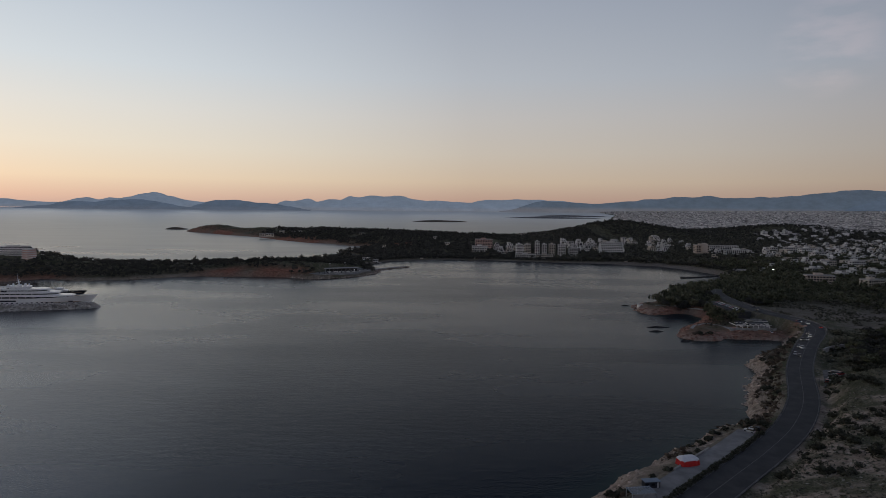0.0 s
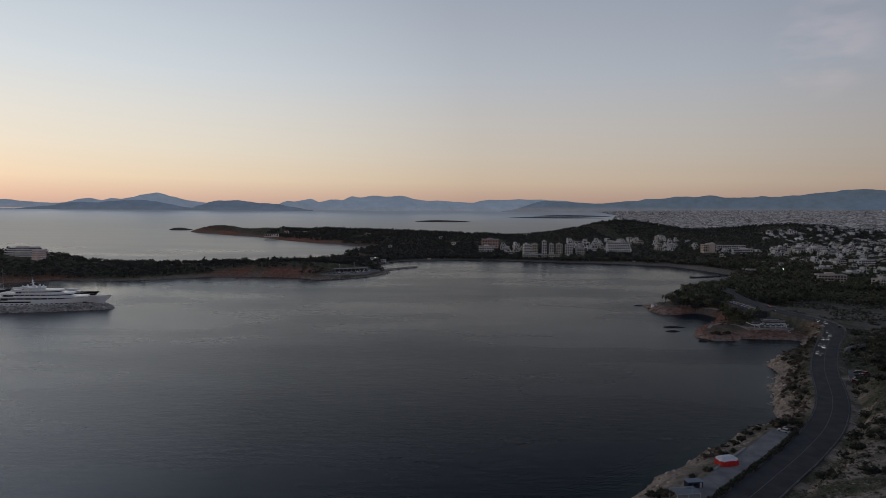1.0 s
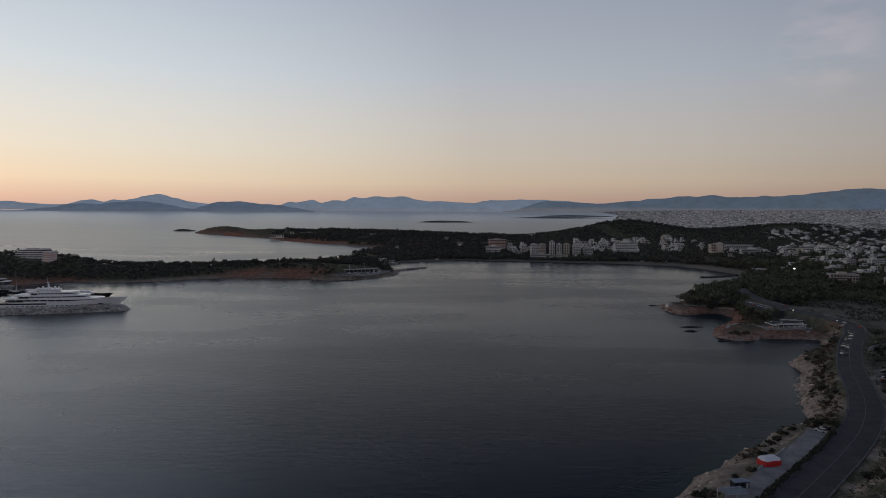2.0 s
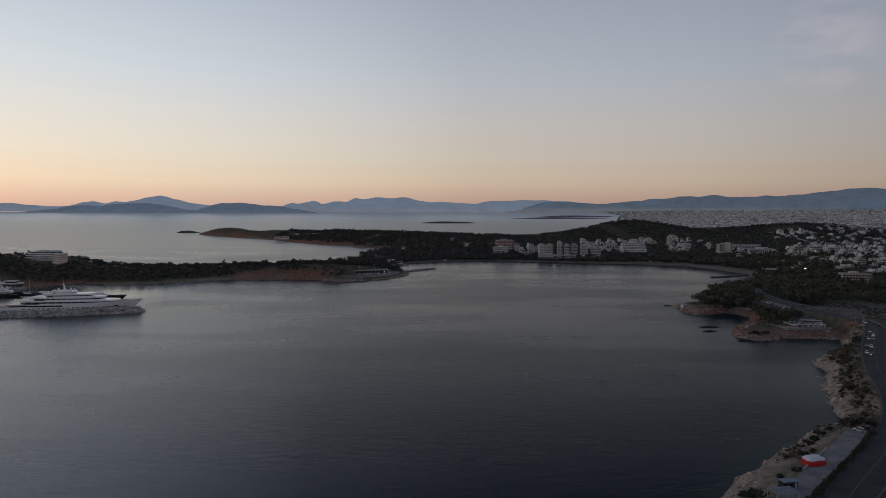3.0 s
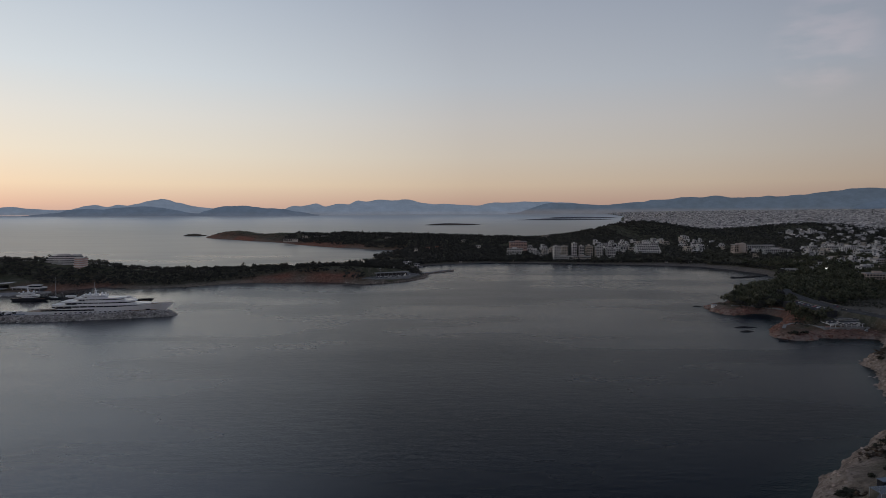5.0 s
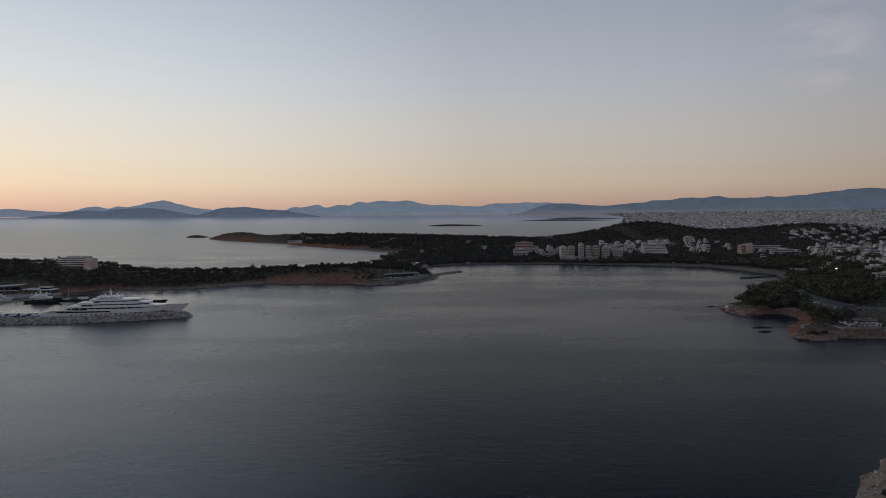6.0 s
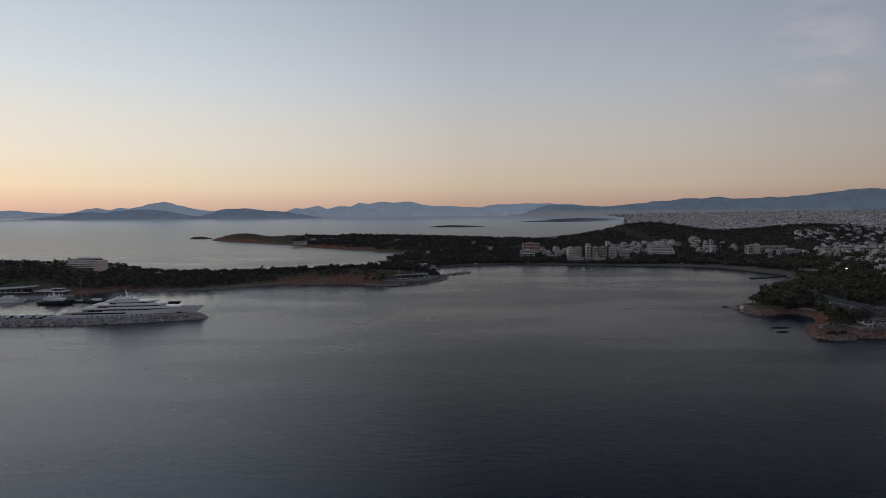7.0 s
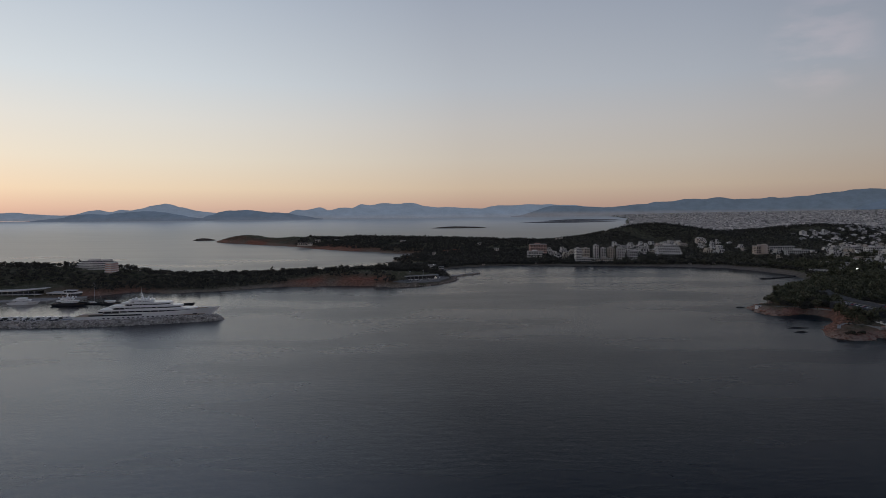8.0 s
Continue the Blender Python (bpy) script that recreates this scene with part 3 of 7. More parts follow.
def land(x, y):
    """Height of the ground and its distance from the shore."""
    shape = np.broadcast(x, y).shape
    x, y = np.broadcast_to(x, shape).ravel().astype(float), np.broadcast_to(y, shape).ravel().astype(float)
    d = inland(x, y)
    cliff = 3.0 + 8.0 * smooth01(-y, -470, -420) * smooth01(x, -80, 0)
    cliff += 4.0 * np.exp(-(((x + 240) / 130) ** 2 + ((y - 870) / 70) ** 2)) + 5 * np.exp(-(((x + 800) / 250) ** 2 + ((y - 2150) / 250) ** 2))
    cliff += 3.0 * np.exp(-(((x - 235) / 60) ** 2 + ((y - 530) / 80) ** 2))
    reach = 5.0 - 2.6 * np.exp(-(((x + 300) / 170) ** 2 + ((y - 840) / 80) ** 2)) + 5.0 * smooth01(-y, -470, -300) * smooth01(x, -80, 0)
    up = 1 - np.exp(-np.maximum(d, 0) / reach)
    z = np.where(d > 0, cliff * up, np.maximum(d * 0.35, -4.0))
    slope = 1 - np.exp(-np.maximum(d, 0) / 45)
    for hx, hy, rx, ry, h in HILLS:
        z += h * np.exp(-(((x - hx) / rx) ** 2 + ((y - hy) / ry) ** 2)) * slope
    east = smooth01(x, 150, 500) * smooth01(y, 350, 700)
    z += east * (np.clip((y - 500) * 0.012, 0, 24) + (44 + 0.0185 * np.clip(x - 1000, 0, 4000)) * np.clip((y - 2600) / 2350, 0, 1.1) ** 1.6) * (1 - np.exp(-np.maximum(d, 0) / 400)) + east * 4
    z += sea_level(y) * 0.82 * np.where(d > 0, 1, 0) * np.exp(-np.maximum(d, 0) / 900)
    dr, rz, side = line_distance(x, y, ROAD_LINE)
    # cut bank and stony hillside above the coast road
    hillside = (side > 0) * (1 - smooth01(y - 0.25 * (x - 150), 255, 330))
    z += hillside * (9.5 * smooth01(dr, 7, 20) + 0.24 * np.maximum(dr - 18, 0))
    rough_ground = np.clip(d / 12, 0, 1)
    z += rough_ground * (0.9 * fbm(x, y, 22, 4, 11) + 1.6 * smooth01(y, 900, 1500) * fbm(x, y, 130, 3, 12))
    z += np.clip(d / 3, 0, 1) * (1 - np.clip(d / 25, 0, 1)) * 1.2 * fbm(x, y, 7, 3, 13) * (y < 1100)
    lot = smooth01(-dr, -21, -16) * (side < 0) * smooth01(x + y, 195, 212) * (1 - smooth01(x + y, 358, 370))
    z = z * (1 - lot) + 12.86 * lot
    pad = np.maximum(np.maximum(smooth01(-np.hypot((x - 205) / 1.3, y - 316), -15, -10), smooth01(-np.hypot(x - 256, (y - 545) / 2.6), -12, -8)), 0)
    z = z * (1 - pad) + 12.9 * pad
    shelf = smooth01(-np.hypot((x + 146) * 0.9 - 0.35 * (y - 895), (y - 895) * 0.75), -46, -34) * (d > 2)
    z = z * (1 - shelf) + np.minimum(z, 2.6) * shelf
    w = smooth01(dr, 7.5, 13) * 1.0
    z = (rz - 0.12) * (1 - w) + z * w
    return z.reshape(shape), d.reshape(shape)


def height(x, y):
    return float(land(np.array([x]), np.array([y]))[0][0])


def steps(*spans):
    """Grid lines: (start, end, step) one after another."""
    out = []
    for a, b, s in spans:
        out += list(np.arange(a, b - 1e-6, s))
    return np.array(out + [spans[-1][1]], float)


# ---- ground ----
gx = steps((-1300, -700, 12), (-700, 40, 5), (40, 320, 2.0), (320, 460, 4), (460, 900, 9), (900, 2000, 30), (2000, 5000, 100))
gy = steps((-300, 100, 20), (100, 700, 2.2), (700, 1200, 5), (1200, 2400, 12), (2400, 4980, 60))
X, Y = np.meshgrid(gx, gy)
Z, D = land(X, Y)
nx, ny = len(gx), len(gy)
index = np.arange(nx * ny).reshape(ny, nx)
quads = np.stack([index[:-1, :-1], index[:-1, 1:], index[1:, 1:], index[1:, :-1]], -1).reshape(-1, 4)
keep = (Z.ravel()[quads] > -2.5).any(axis=1) & ((Z.ravel() - sea_level(Y.ravel()))[quads] > -2.5).any(axis=1)
quads = quads[keep]
used = np.unique(quads)
remap = np.full(nx * ny, -1)
remap[used] = np.arange(len(used))
gv = np.stack([X.ravel(), Y.ravel(), Z.ravel()], -1)[used]
ground = new("ground", array_mesh("ground", gv, remap[quads], GROUND, True))
tagged(ground, "dry coastal land with scrub, pale rock and red earth", "ground", kind="structure")


def float_attribute(me, name, values):
    a = me.attributes.new(name, "FLOAT", "POINT")
    a.data.foreach_set("value", np.asarray(values, np.float32))


vx, vy, vd = gv[:, 0], gv[:, 1], D.ravel()[used]
edge = 10 + 8 * fbm(vx, vy, 18, 3, 21) + 7 * (vy < 290)
rocky = np.clip(1.3 - vd / np.maximum(edge, 3), 0, 1) * (vy < 700) + 0.55 * np.clip(1.1 - vd / 12, 0, 1) * (vy >= 700) * ((vx < -150) | (vy > 1300))
stony = (line_distance(vx, vy, ROAD_LINE)[2] > 0) * (1 - smooth01(vy, 300, 350)) * np.clip(0.30 + 0.25 * smooth01(-vy, -230, -150) + 1.7 * fbm(vx, vy, 13, 4, 24), 0, 0.95) * (vy < 360)
rocky = np.maximum(rocky, stony)
red_zone = np.exp(-(((vx - 232) / 50) ** 2 + ((vy - 525) / 85) ** 2)) * 1.5 + np.exp(-(((vx + 250) / 85) ** 2 + ((vy - 868) / 32) ** 2)) * 1.4
red_zone += np.exp(-(((vx + 760) / 330) ** 2 + ((vy - 2080) / 260) ** 2)) * 1.1 + np.exp(-(((vx + 560) / 60) ** 2 + ((vy - 790) / 40) ** 2))
red_zone += 1.6 * np.exp(-(((vx + 390) / 230) ** 2 + ((vy - 1740) / 190) ** 2)) * (vy < 1950)
red_zone += 1.6 * np.exp(-(((vx - 240) / 22) ** 2 + ((vy - 553) / 26) ** 2))
red_zone += 0.8 * np.exp(-(((vx + 200) / 60) ** 2 + ((vy - 1360) / 110) ** 2))
red = np.clip(red_zone * (0.65 + 0.6 * fbm(vx, vy, 45, 3, 22)) * np.clip(1.25 - vd / np.where((vy < 640) & (vx > 0), 21, 60), 0, 1), 0, 1)
sand = np.clip(1.4 - vd / 5.5, 0, 1) * np.clip((vy - 830) / 100, 0, 1) * (vx > -145) * (vx < 430) * (vy < 1250)
sand += np.clip(0.9 + 0.9 * fbm(vx, vy, 32, 4, 23), 0, 1.0) * np.exp(-(((vx - 390) / 120) ** 2 + ((vy - 520) / 100) ** 2))
sand += 0.95 * np.clip(0.75 + 0.9 * fbm(vx, vy, 14, 3, 27), 0, 1) * np.exp(-(((vx - 345) / 32) ** 2 + ((vy - 490) / 16) ** 2))
sand += 0.9 * np.clip(1.3 - vd / 10, 0, 1) * np.exp(-(((vx - 245) / 22) ** 2 + ((vy - 582) / 22) ** 2))
sand += 0.85 * (np.exp(-(((vx - 78) / 13) ** 2 + ((vy - 207) / 10) ** 2)) + np.exp(-(((vx - 94) / 12) ** 2 + ((vy - 226) / 9) ** 2))) * np.clip(0.7 + 0.8 * fbm(vx, vy, 9, 3, 26), 0, 1)
for name, values in (("rocky", rocky), ("red", red), ("sand", np.clip(sand, 0, 1))):
    float_attribute(ground.data, name, values)

# ---- sea ----
sx = steps((-5000, -1300, 250), (-1300, -750, 40), (-750, 0, 6), (0, 440, 5), (440, 1400, 60), (1400, 3000, 200))
sy = steps((-400, 100, 60), (100, 720, 7), (720, 1300, 12), (1300, 2400, 60), (2400, 4975, 40))
X, Y = np.meshgrid(sx, sy)
index = np.arange(X.size).reshape(X.shape)
quads = np.stack([index[:-1, :-1], index[:-1, 1:], index[1:, 1:], index[1:, :-1]], -1).reshape(-1, 4)
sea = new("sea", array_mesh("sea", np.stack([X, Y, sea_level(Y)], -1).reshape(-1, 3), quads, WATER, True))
tagged(sea, "calm grey evening sea with faint slicks and ripples", "water", kind="structure")
shore = -inland(X, Y)
yy, xx = Y.ravel(), X.ravel()
calm = np.clip(1 - shore / 70, 0, 1) * smooth01(yy, 640, 740) * (yy < 1400) * np.clip(0.2 + 0.8 * fbm(xx, yy, 120, 3, 29), 0, 0.5)
calm = np.maximum(calm, 0.8 * np.exp(-(((xx - 350) / 75) ** 2 + ((yy - 970) / 90) ** 2)))
calm = np.maximum(calm, 0.95 * smooth01(-xx, 325, 440) * smooth01(yy, 556, 574) * (1 - smooth01(yy, 740, 800)))
float_attribute(sea.data, "calm", calm)
# stands in for polarised skylight: specular level painted lower away from the glow
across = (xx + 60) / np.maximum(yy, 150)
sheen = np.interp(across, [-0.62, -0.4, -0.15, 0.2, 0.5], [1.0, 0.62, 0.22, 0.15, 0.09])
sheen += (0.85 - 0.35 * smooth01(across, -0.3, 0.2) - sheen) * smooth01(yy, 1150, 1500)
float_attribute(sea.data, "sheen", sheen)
float_attribute(sea.data, "wind", 2.1 + 0.1 * smooth01(yy, 1000, 1500))
float_attribute(sea.data, "gulf", 0.85 * smooth01(yy, 1000, 1700))
# strength of the painted haze glow, rising towards the horizon
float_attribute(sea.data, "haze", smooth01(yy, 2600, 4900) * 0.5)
float_attribute(sea.data, "ripple", 1.3 * (1 - 0.5 * smooth01(yy, 600, 1100)) * (1 - 0.95 * smooth01(yy, 1100, 1500)))
float_attribute(sea.data, "shallow", np.clip(1 + inland(X, Y) / 22, 0, 1) * (Y.ravel() < 720))


# ---- far islands and mountain ranges ----
def mountain(name, label, mat, y0, deep, base, peaks, x0, x1, seed):
    """A range as a real land form: peaks are (x, height) along the ridge; a ridge line with spurs falling to both sides."""
    xs = np.linspace(x0, x1, max(60, int((x1 - x0) / 12)))
    ys = np.linspace(-1, 1, 25)
    X, V = np.meshgrid(xs, ys)
    px, ph = np.array([p[0] for p in peaks], float), np.array([p[1] for p in peaks], float)
    k = np.clip(np.searchsorted(px, xs) - 1, 0, len(px) - 2)
    top = ph[k] + (ph[k + 1] - ph[k]) * (0.5 * smooth01((xs - px[k]) / (px[k + 1] - px[k]), 0, 1) + 0.5 * np.clip((xs - px[k]) / (px[k + 1] - px[k]), 0, 1)) - base
    ends = smooth01(xs, x0, x0 + 0.08 * (x1 - x0)) * (1 - smooth01(xs, x1 - 0.08 * (x1 - x0), x1))
    top = top * ends + 3.5 * fbm(xs, xs * 0, 75, 5, seed) * ends
    spur = 1 + 0.25 * fbm(X, V * 60, 90, 4, seed + 1) * np.abs(V)
    Zm = base - 8 + (top + 8) * (1 - np.abs(V) ** 1.2) * spur
    idx = np.arange(X.size).reshape(X.shape)
    q = np.stack([idx[:-1, :-1], idx[:-1, 1:], idx[1:, 1:], idx[1:, :-1]], -1).reshape(-1, 4)
    ob = new(name, array_mesh(name, np.stack([X, y0 + deep * V, Zm], -1).reshape(-1, 3), q, mat, True))
    return tagged(ob, label, "mountain", kind="structure")


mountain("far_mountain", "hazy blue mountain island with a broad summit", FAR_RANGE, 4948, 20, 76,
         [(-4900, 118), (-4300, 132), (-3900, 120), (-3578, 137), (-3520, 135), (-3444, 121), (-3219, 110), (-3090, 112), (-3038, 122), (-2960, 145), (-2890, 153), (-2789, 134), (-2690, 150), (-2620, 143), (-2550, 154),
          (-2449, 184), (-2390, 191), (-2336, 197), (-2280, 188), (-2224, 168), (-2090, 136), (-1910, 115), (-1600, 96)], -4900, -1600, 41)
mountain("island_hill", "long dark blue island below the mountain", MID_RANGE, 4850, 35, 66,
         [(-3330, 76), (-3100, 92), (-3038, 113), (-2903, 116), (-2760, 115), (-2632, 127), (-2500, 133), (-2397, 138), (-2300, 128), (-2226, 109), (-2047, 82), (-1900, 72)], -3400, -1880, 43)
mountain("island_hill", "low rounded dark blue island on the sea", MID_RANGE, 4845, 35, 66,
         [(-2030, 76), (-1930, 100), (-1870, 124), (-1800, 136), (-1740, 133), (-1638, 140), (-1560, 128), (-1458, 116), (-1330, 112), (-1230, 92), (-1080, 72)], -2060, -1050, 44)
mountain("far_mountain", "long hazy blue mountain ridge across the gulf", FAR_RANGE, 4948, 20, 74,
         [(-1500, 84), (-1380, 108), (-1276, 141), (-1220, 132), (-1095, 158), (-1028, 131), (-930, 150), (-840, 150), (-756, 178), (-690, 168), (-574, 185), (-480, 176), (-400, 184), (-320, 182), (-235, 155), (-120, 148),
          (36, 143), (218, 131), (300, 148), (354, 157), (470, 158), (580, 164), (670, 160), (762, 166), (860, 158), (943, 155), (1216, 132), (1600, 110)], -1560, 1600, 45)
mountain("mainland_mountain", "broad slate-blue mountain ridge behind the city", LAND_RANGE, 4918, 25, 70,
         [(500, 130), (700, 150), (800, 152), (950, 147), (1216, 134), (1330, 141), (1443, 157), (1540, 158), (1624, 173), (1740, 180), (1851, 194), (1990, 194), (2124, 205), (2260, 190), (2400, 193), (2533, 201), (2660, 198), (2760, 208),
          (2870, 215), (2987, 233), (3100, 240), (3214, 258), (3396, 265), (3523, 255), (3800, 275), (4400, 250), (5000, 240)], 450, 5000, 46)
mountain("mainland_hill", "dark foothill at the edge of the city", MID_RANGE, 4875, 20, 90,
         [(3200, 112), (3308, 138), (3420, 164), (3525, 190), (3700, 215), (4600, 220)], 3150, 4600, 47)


def islet(name, label, cx, cy, lx, ly, h, mat, seed):
    n, rings = 40, 6
    sh = Shape()
    loops = []
    for r in range(rings):
        k = 1 - (r / (rings - 1)) ** 1.6
        loop = []
        for i in range(n):
            a = 2 * math.pi * i / n
            wob = 1 + 0.28 * float(fbm(np.array([math.cos(a) * 2 + seed]), np.array([math.sin(a) * 2]), 1.0, 3, seed)[0])
            loop.append((lx * k * wob * math.cos(a), ly * k * wob * math.sin(a), -2 + (h + 2) * math.sin(r / (rings - 1) * math.pi / 2) * (1 + 0.2 * math.sin(3 * a + r))))
        loops.append(loop)
    sh.loft(loops)
    return solid(name, sh, mat, label, "islet", kind="structure", m=pose(cx, cy, float(sea_level(cy))), smooth=True)


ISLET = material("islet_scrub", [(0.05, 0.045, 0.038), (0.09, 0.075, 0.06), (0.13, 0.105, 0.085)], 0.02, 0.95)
# paler grey copy of the islet scrub: distance haze painted into the base colour
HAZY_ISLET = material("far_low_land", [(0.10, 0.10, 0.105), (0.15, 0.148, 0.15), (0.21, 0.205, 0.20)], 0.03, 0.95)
islet("islet", "low bare rocky islet far out on the sea", -28, 3400, 148, 40, 7, ISLET, 3)
islet("islet", "small dark rocky islet off the cape", -1044, 2385, 46, 18, 7, ISLET, 5)
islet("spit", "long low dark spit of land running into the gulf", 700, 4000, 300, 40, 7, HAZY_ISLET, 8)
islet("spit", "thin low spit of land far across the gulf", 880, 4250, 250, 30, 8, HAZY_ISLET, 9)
for name, x, y, lx, ly, h in (("reef", 175, 492, 9, 2.0, 0.6), ("reef", 182, 510, 14, 2.2, 0.5), ("reef", 184, 456, 6, 2.5, 0.7), ("reef", 188, 622, 8, 2.0, 0.5)):
    islet(name, "dark wet reef just above the water", x, y, lx, ly, h, REEF, int(x))


# ---- road and car park ----
def ribbon(line, off0, off1, lift, u0=0.0, u1=1.0):
    """A strip along a line between two offsets to its right."""
    p = line[int(u0 * (len(line) - 1)):int(u1 * (len(line) - 1)) + 1]
    t = np.gradient(p[:, :2], axis=0)
    t /= np.linalg.norm(t, axis=1, keepdims=True)
    r = np.stack([t[:, 1], -t[:, 0]], -1)
    sh = Shape()
    a, b = p[:, :2] + r * off0, p[:, :2] + r * off1
    k = len(p)
    sh.add([(*q, z + lift) for q, z in zip(a, p[:, 2])] + [(*q, z + lift) for q, z in zip(b, p[:, 2])], [(i, k + i, k + i + 1, i + 1) for i in range(k - 1)])
    return sh


FINE_ROAD = smooth_line(ROAD, 16)
road = solid("road", ribbon(FINE_ROAD, -6.2, 6.2, 0.0), ASPHALT, "curving two-way asphalt coast road", "road", kind="structure")
for off in (-6.1, 6.1):
    part("edge_line", ribbon(FINE_ROAD, off - 0.1, off + 0.1, 0.006), LINE, road)
part("centre_line", ribbon(FINE_ROAD, -0.1, 0.1, 0.006), LINE, road)


def kerb(line, off0, off1, h, u0=0.0, u1=1.0):
    p = line[int(u0 * (len(line) - 1)):int(u1 * (len(line) - 1)) + 1]
    t = np.gradient(p[:, :2], axis=0)
    t /= np.linalg.norm(t, axis=1, keepdims=True)
    r = np.stack([t[:, 1], -t[:, 0]], -1)
    rings = []
    for q, rr, z in zip(p[:, :2], r, p[:, 2]):
        a, b = q + rr * off0, q + rr * off1
        rings.append([(*a, z - 0.3), (*b, z - 0.3), (*b, z + h), (*a, z + h)])
    return Shape().loft(rings)


solid("kerb", kerb(FINE_ROAD, -6.75, -6.3, 0.18), KERB, "worn concrete kerb along the seaward road edge", "kerb", kind="structure")
solid("kerb", kerb(FINE_ROAD, 6.3, 6.7, 0.15), KERB, "worn concrete kerb along the hillside road edge", "kerb", kind="structure")
solid("parapet", kerb(FINE_ROAD, 6.95, 7.35, 0.7, 0.60, 0.86), PAVING, "low grey concrete parapet on the outside of the bend", "wall", kind="structure")
LOT = np.array([(p[0], p[1], 12.93) for p in smooth_line(ROAD, 12) if 214 < p[0] + p[1] < 356])
solid("car_park", ribbon(LOT, -15.4, -7.6, 0.03), GRAVEL, "pale asphalt car park beside the coast road", "pavement", kind="structure")
solid("low_wall", kerb(LOT, -15.9, -15.4, 0.5, 0.45, 0.72), CONCRETE, "low pale wall edging the car park", "wall", kind="structure")


# ---- vegetation ----
ICO_V = []
ICO_F = []
_b = bmesh.new()
bmesh.ops.create_icosphere(_b, subdivisions=1, radius=1.0)
ICO_V = np.array([v.co[:] for v in _b.verts])
ICO_F = np.array([[v.index for v in f.verts] for f in _b.faces])
_b.free()
OCT_V = np.array([(1, 0, 0), (0, 1, 0), (-1, 0, 0), (0, -1, 0), (0, 0, 1), (0, 0, -0.8)], float)
OCT_F = np.array([(0, 1, 4), (1, 2, 4), (2, 3, 4), (3, 0, 4), (1, 0, 5), (2, 1, 5), (3, 2, 5), (0, 3, 5)])
rng = np.random.default_rng(7)


def crown(clumps, leaves, flat, low=True, spread=1.0, small=1.0, leaf=0.15):
    """A crown about 1 m in radius, base at 0, of uneven clumps with loose sprays of leaves between."""
    bv, bf = (OCT_V, OCT_F) if low else (ICO_V, ICO_F)
    vs, fs, k = [], [], 0
    for i in range(clumps):
        a, r = rng.uniform(0, 2 * math.pi), math.sqrt(rng.uniform(0.02, 1)) * 0.78 * spread
        zc = rng.uniform(0.15, 1.0) * flat * (1.15 - 0.55 * r)
        s = rng.uniform(0.24, 0.46) * small
        tilt = rng.uniform(-0.5, 0.5, 2)
        v = bv * rng.uniform(0.65, 1.3, (len(bv), 1)) * s * np.array([1, 1, rng.uniform(0.6, 0.9)])
        v[:, 2] += tilt[0] * v[:, 0] + tilt[1] * v[:, 1]
        vs.append(v + [r * math.cos(a), r * math.sin(a), zc])
        fs.append(bf + k)
        k += len(bv)
    for i in range(leaves):
        a, r = rng.uniform(0, 2 * math.pi), math.sqrt(rng.uniform(0.05, 1)) * 1.02 * spread
        c = np.array([r * math.cos(a), r * math.sin(a), rng.uniform(0.1, 1.25) * flat * (1.15 - 0.5 * r)])
        vs.append(c + rng.uniform(-leaf, leaf, (3, 3)))
        fs.append(np.array([[0, 1, 2]]) + k)
        k += 3
    return np.vstack(vs), np.vstack(fs)


def trunk(h, r, limbs=4):
    sh = Shape()
    lean = (rng.uniform(-0.08, 0.08) * h, rng.uniform(-0.08, 0.08) * h)
    sh.tube((0, 0, -0.4), (lean[0] * 0.5, lean[1] * 0.5, h * 0.5), r, r * 0.75, 6)
    sh.tube((lean[0] * 0.5, lean[1] * 0.5, h * 0.5), (*lean, h), r * 0.75, r * 0.45, 6)
    for i in range(limbs):
        a = 2 * math.pi * (i + rng.uniform(0, 0.6)) / limbs
        z = h * rng.uniform(0.6, 0.95)
        sh.tube((lean[0] * z / h, lean[1] * z / h, z), (lean[0] + 0.35 * h * math.cos(a), lean[1] + 0.35 * h * math.sin(a), z + 0.28 * h), r * 0.35, r * 0.12, 4)
    return sh


def scatter(templates, x, y, z, sx, sz):
    """One big array of many copies of the templates, each turned and sized."""
    which = rng.integers(0, len(templates), len(x))
    turn = rng.uniform(0, 2 * math.pi, len(x))
    vs, fs, k = [], [], 0
    for w, (tv, tf) in enumerate(templates):
        m = which == w
        if not m.any():
            continue
        c, s = np.cos(turn[m])[:, None], np.sin(turn[m])[:, None]
        px = (tv[None, :, 0] * c - tv[None, :, 1] * s) * sx[m][:, None] + x[m][:, None]
        py = (tv[None, :, 0] * s + tv[None, :, 1] * c) * sx[m][:, None] + y[m][:, None]
        pz = tv[None, :, 2] * sz[m][:, None] + z[m][:, None]
        vs.append(np.stack([px, py, pz], -1).reshape(-1, 3))
        fs.append((tf[None] + (np.arange(m.sum()) * len(tv))[:, None, None]).reshape(-1, 3) + k)
        k += m.sum() * len(tv)
    return np.vstack(vs), np.vstack(fs)


def with_stem(tpl, low, r):
    """Lifts a crown onto a small stem, for trees far off; heights in crown radii."""
    v, f = tpl
    a = np.array([(math.cos(t) * r, math.sin(t) * r, 0) for t in (0, 2.1, 4.2)])
    stem = np.vstack([a, a * 0.6 + [0, 0, low + 0.3]])
    sf = np.array([(0, 1, 4), (0, 4, 3), (1, 2, 5), (1, 5, 4), (2, 0, 3), (2, 3, 5)])
    return np.vstack([v + [0, 0, low], stem]), np.vstack([f, sf + len(v)])


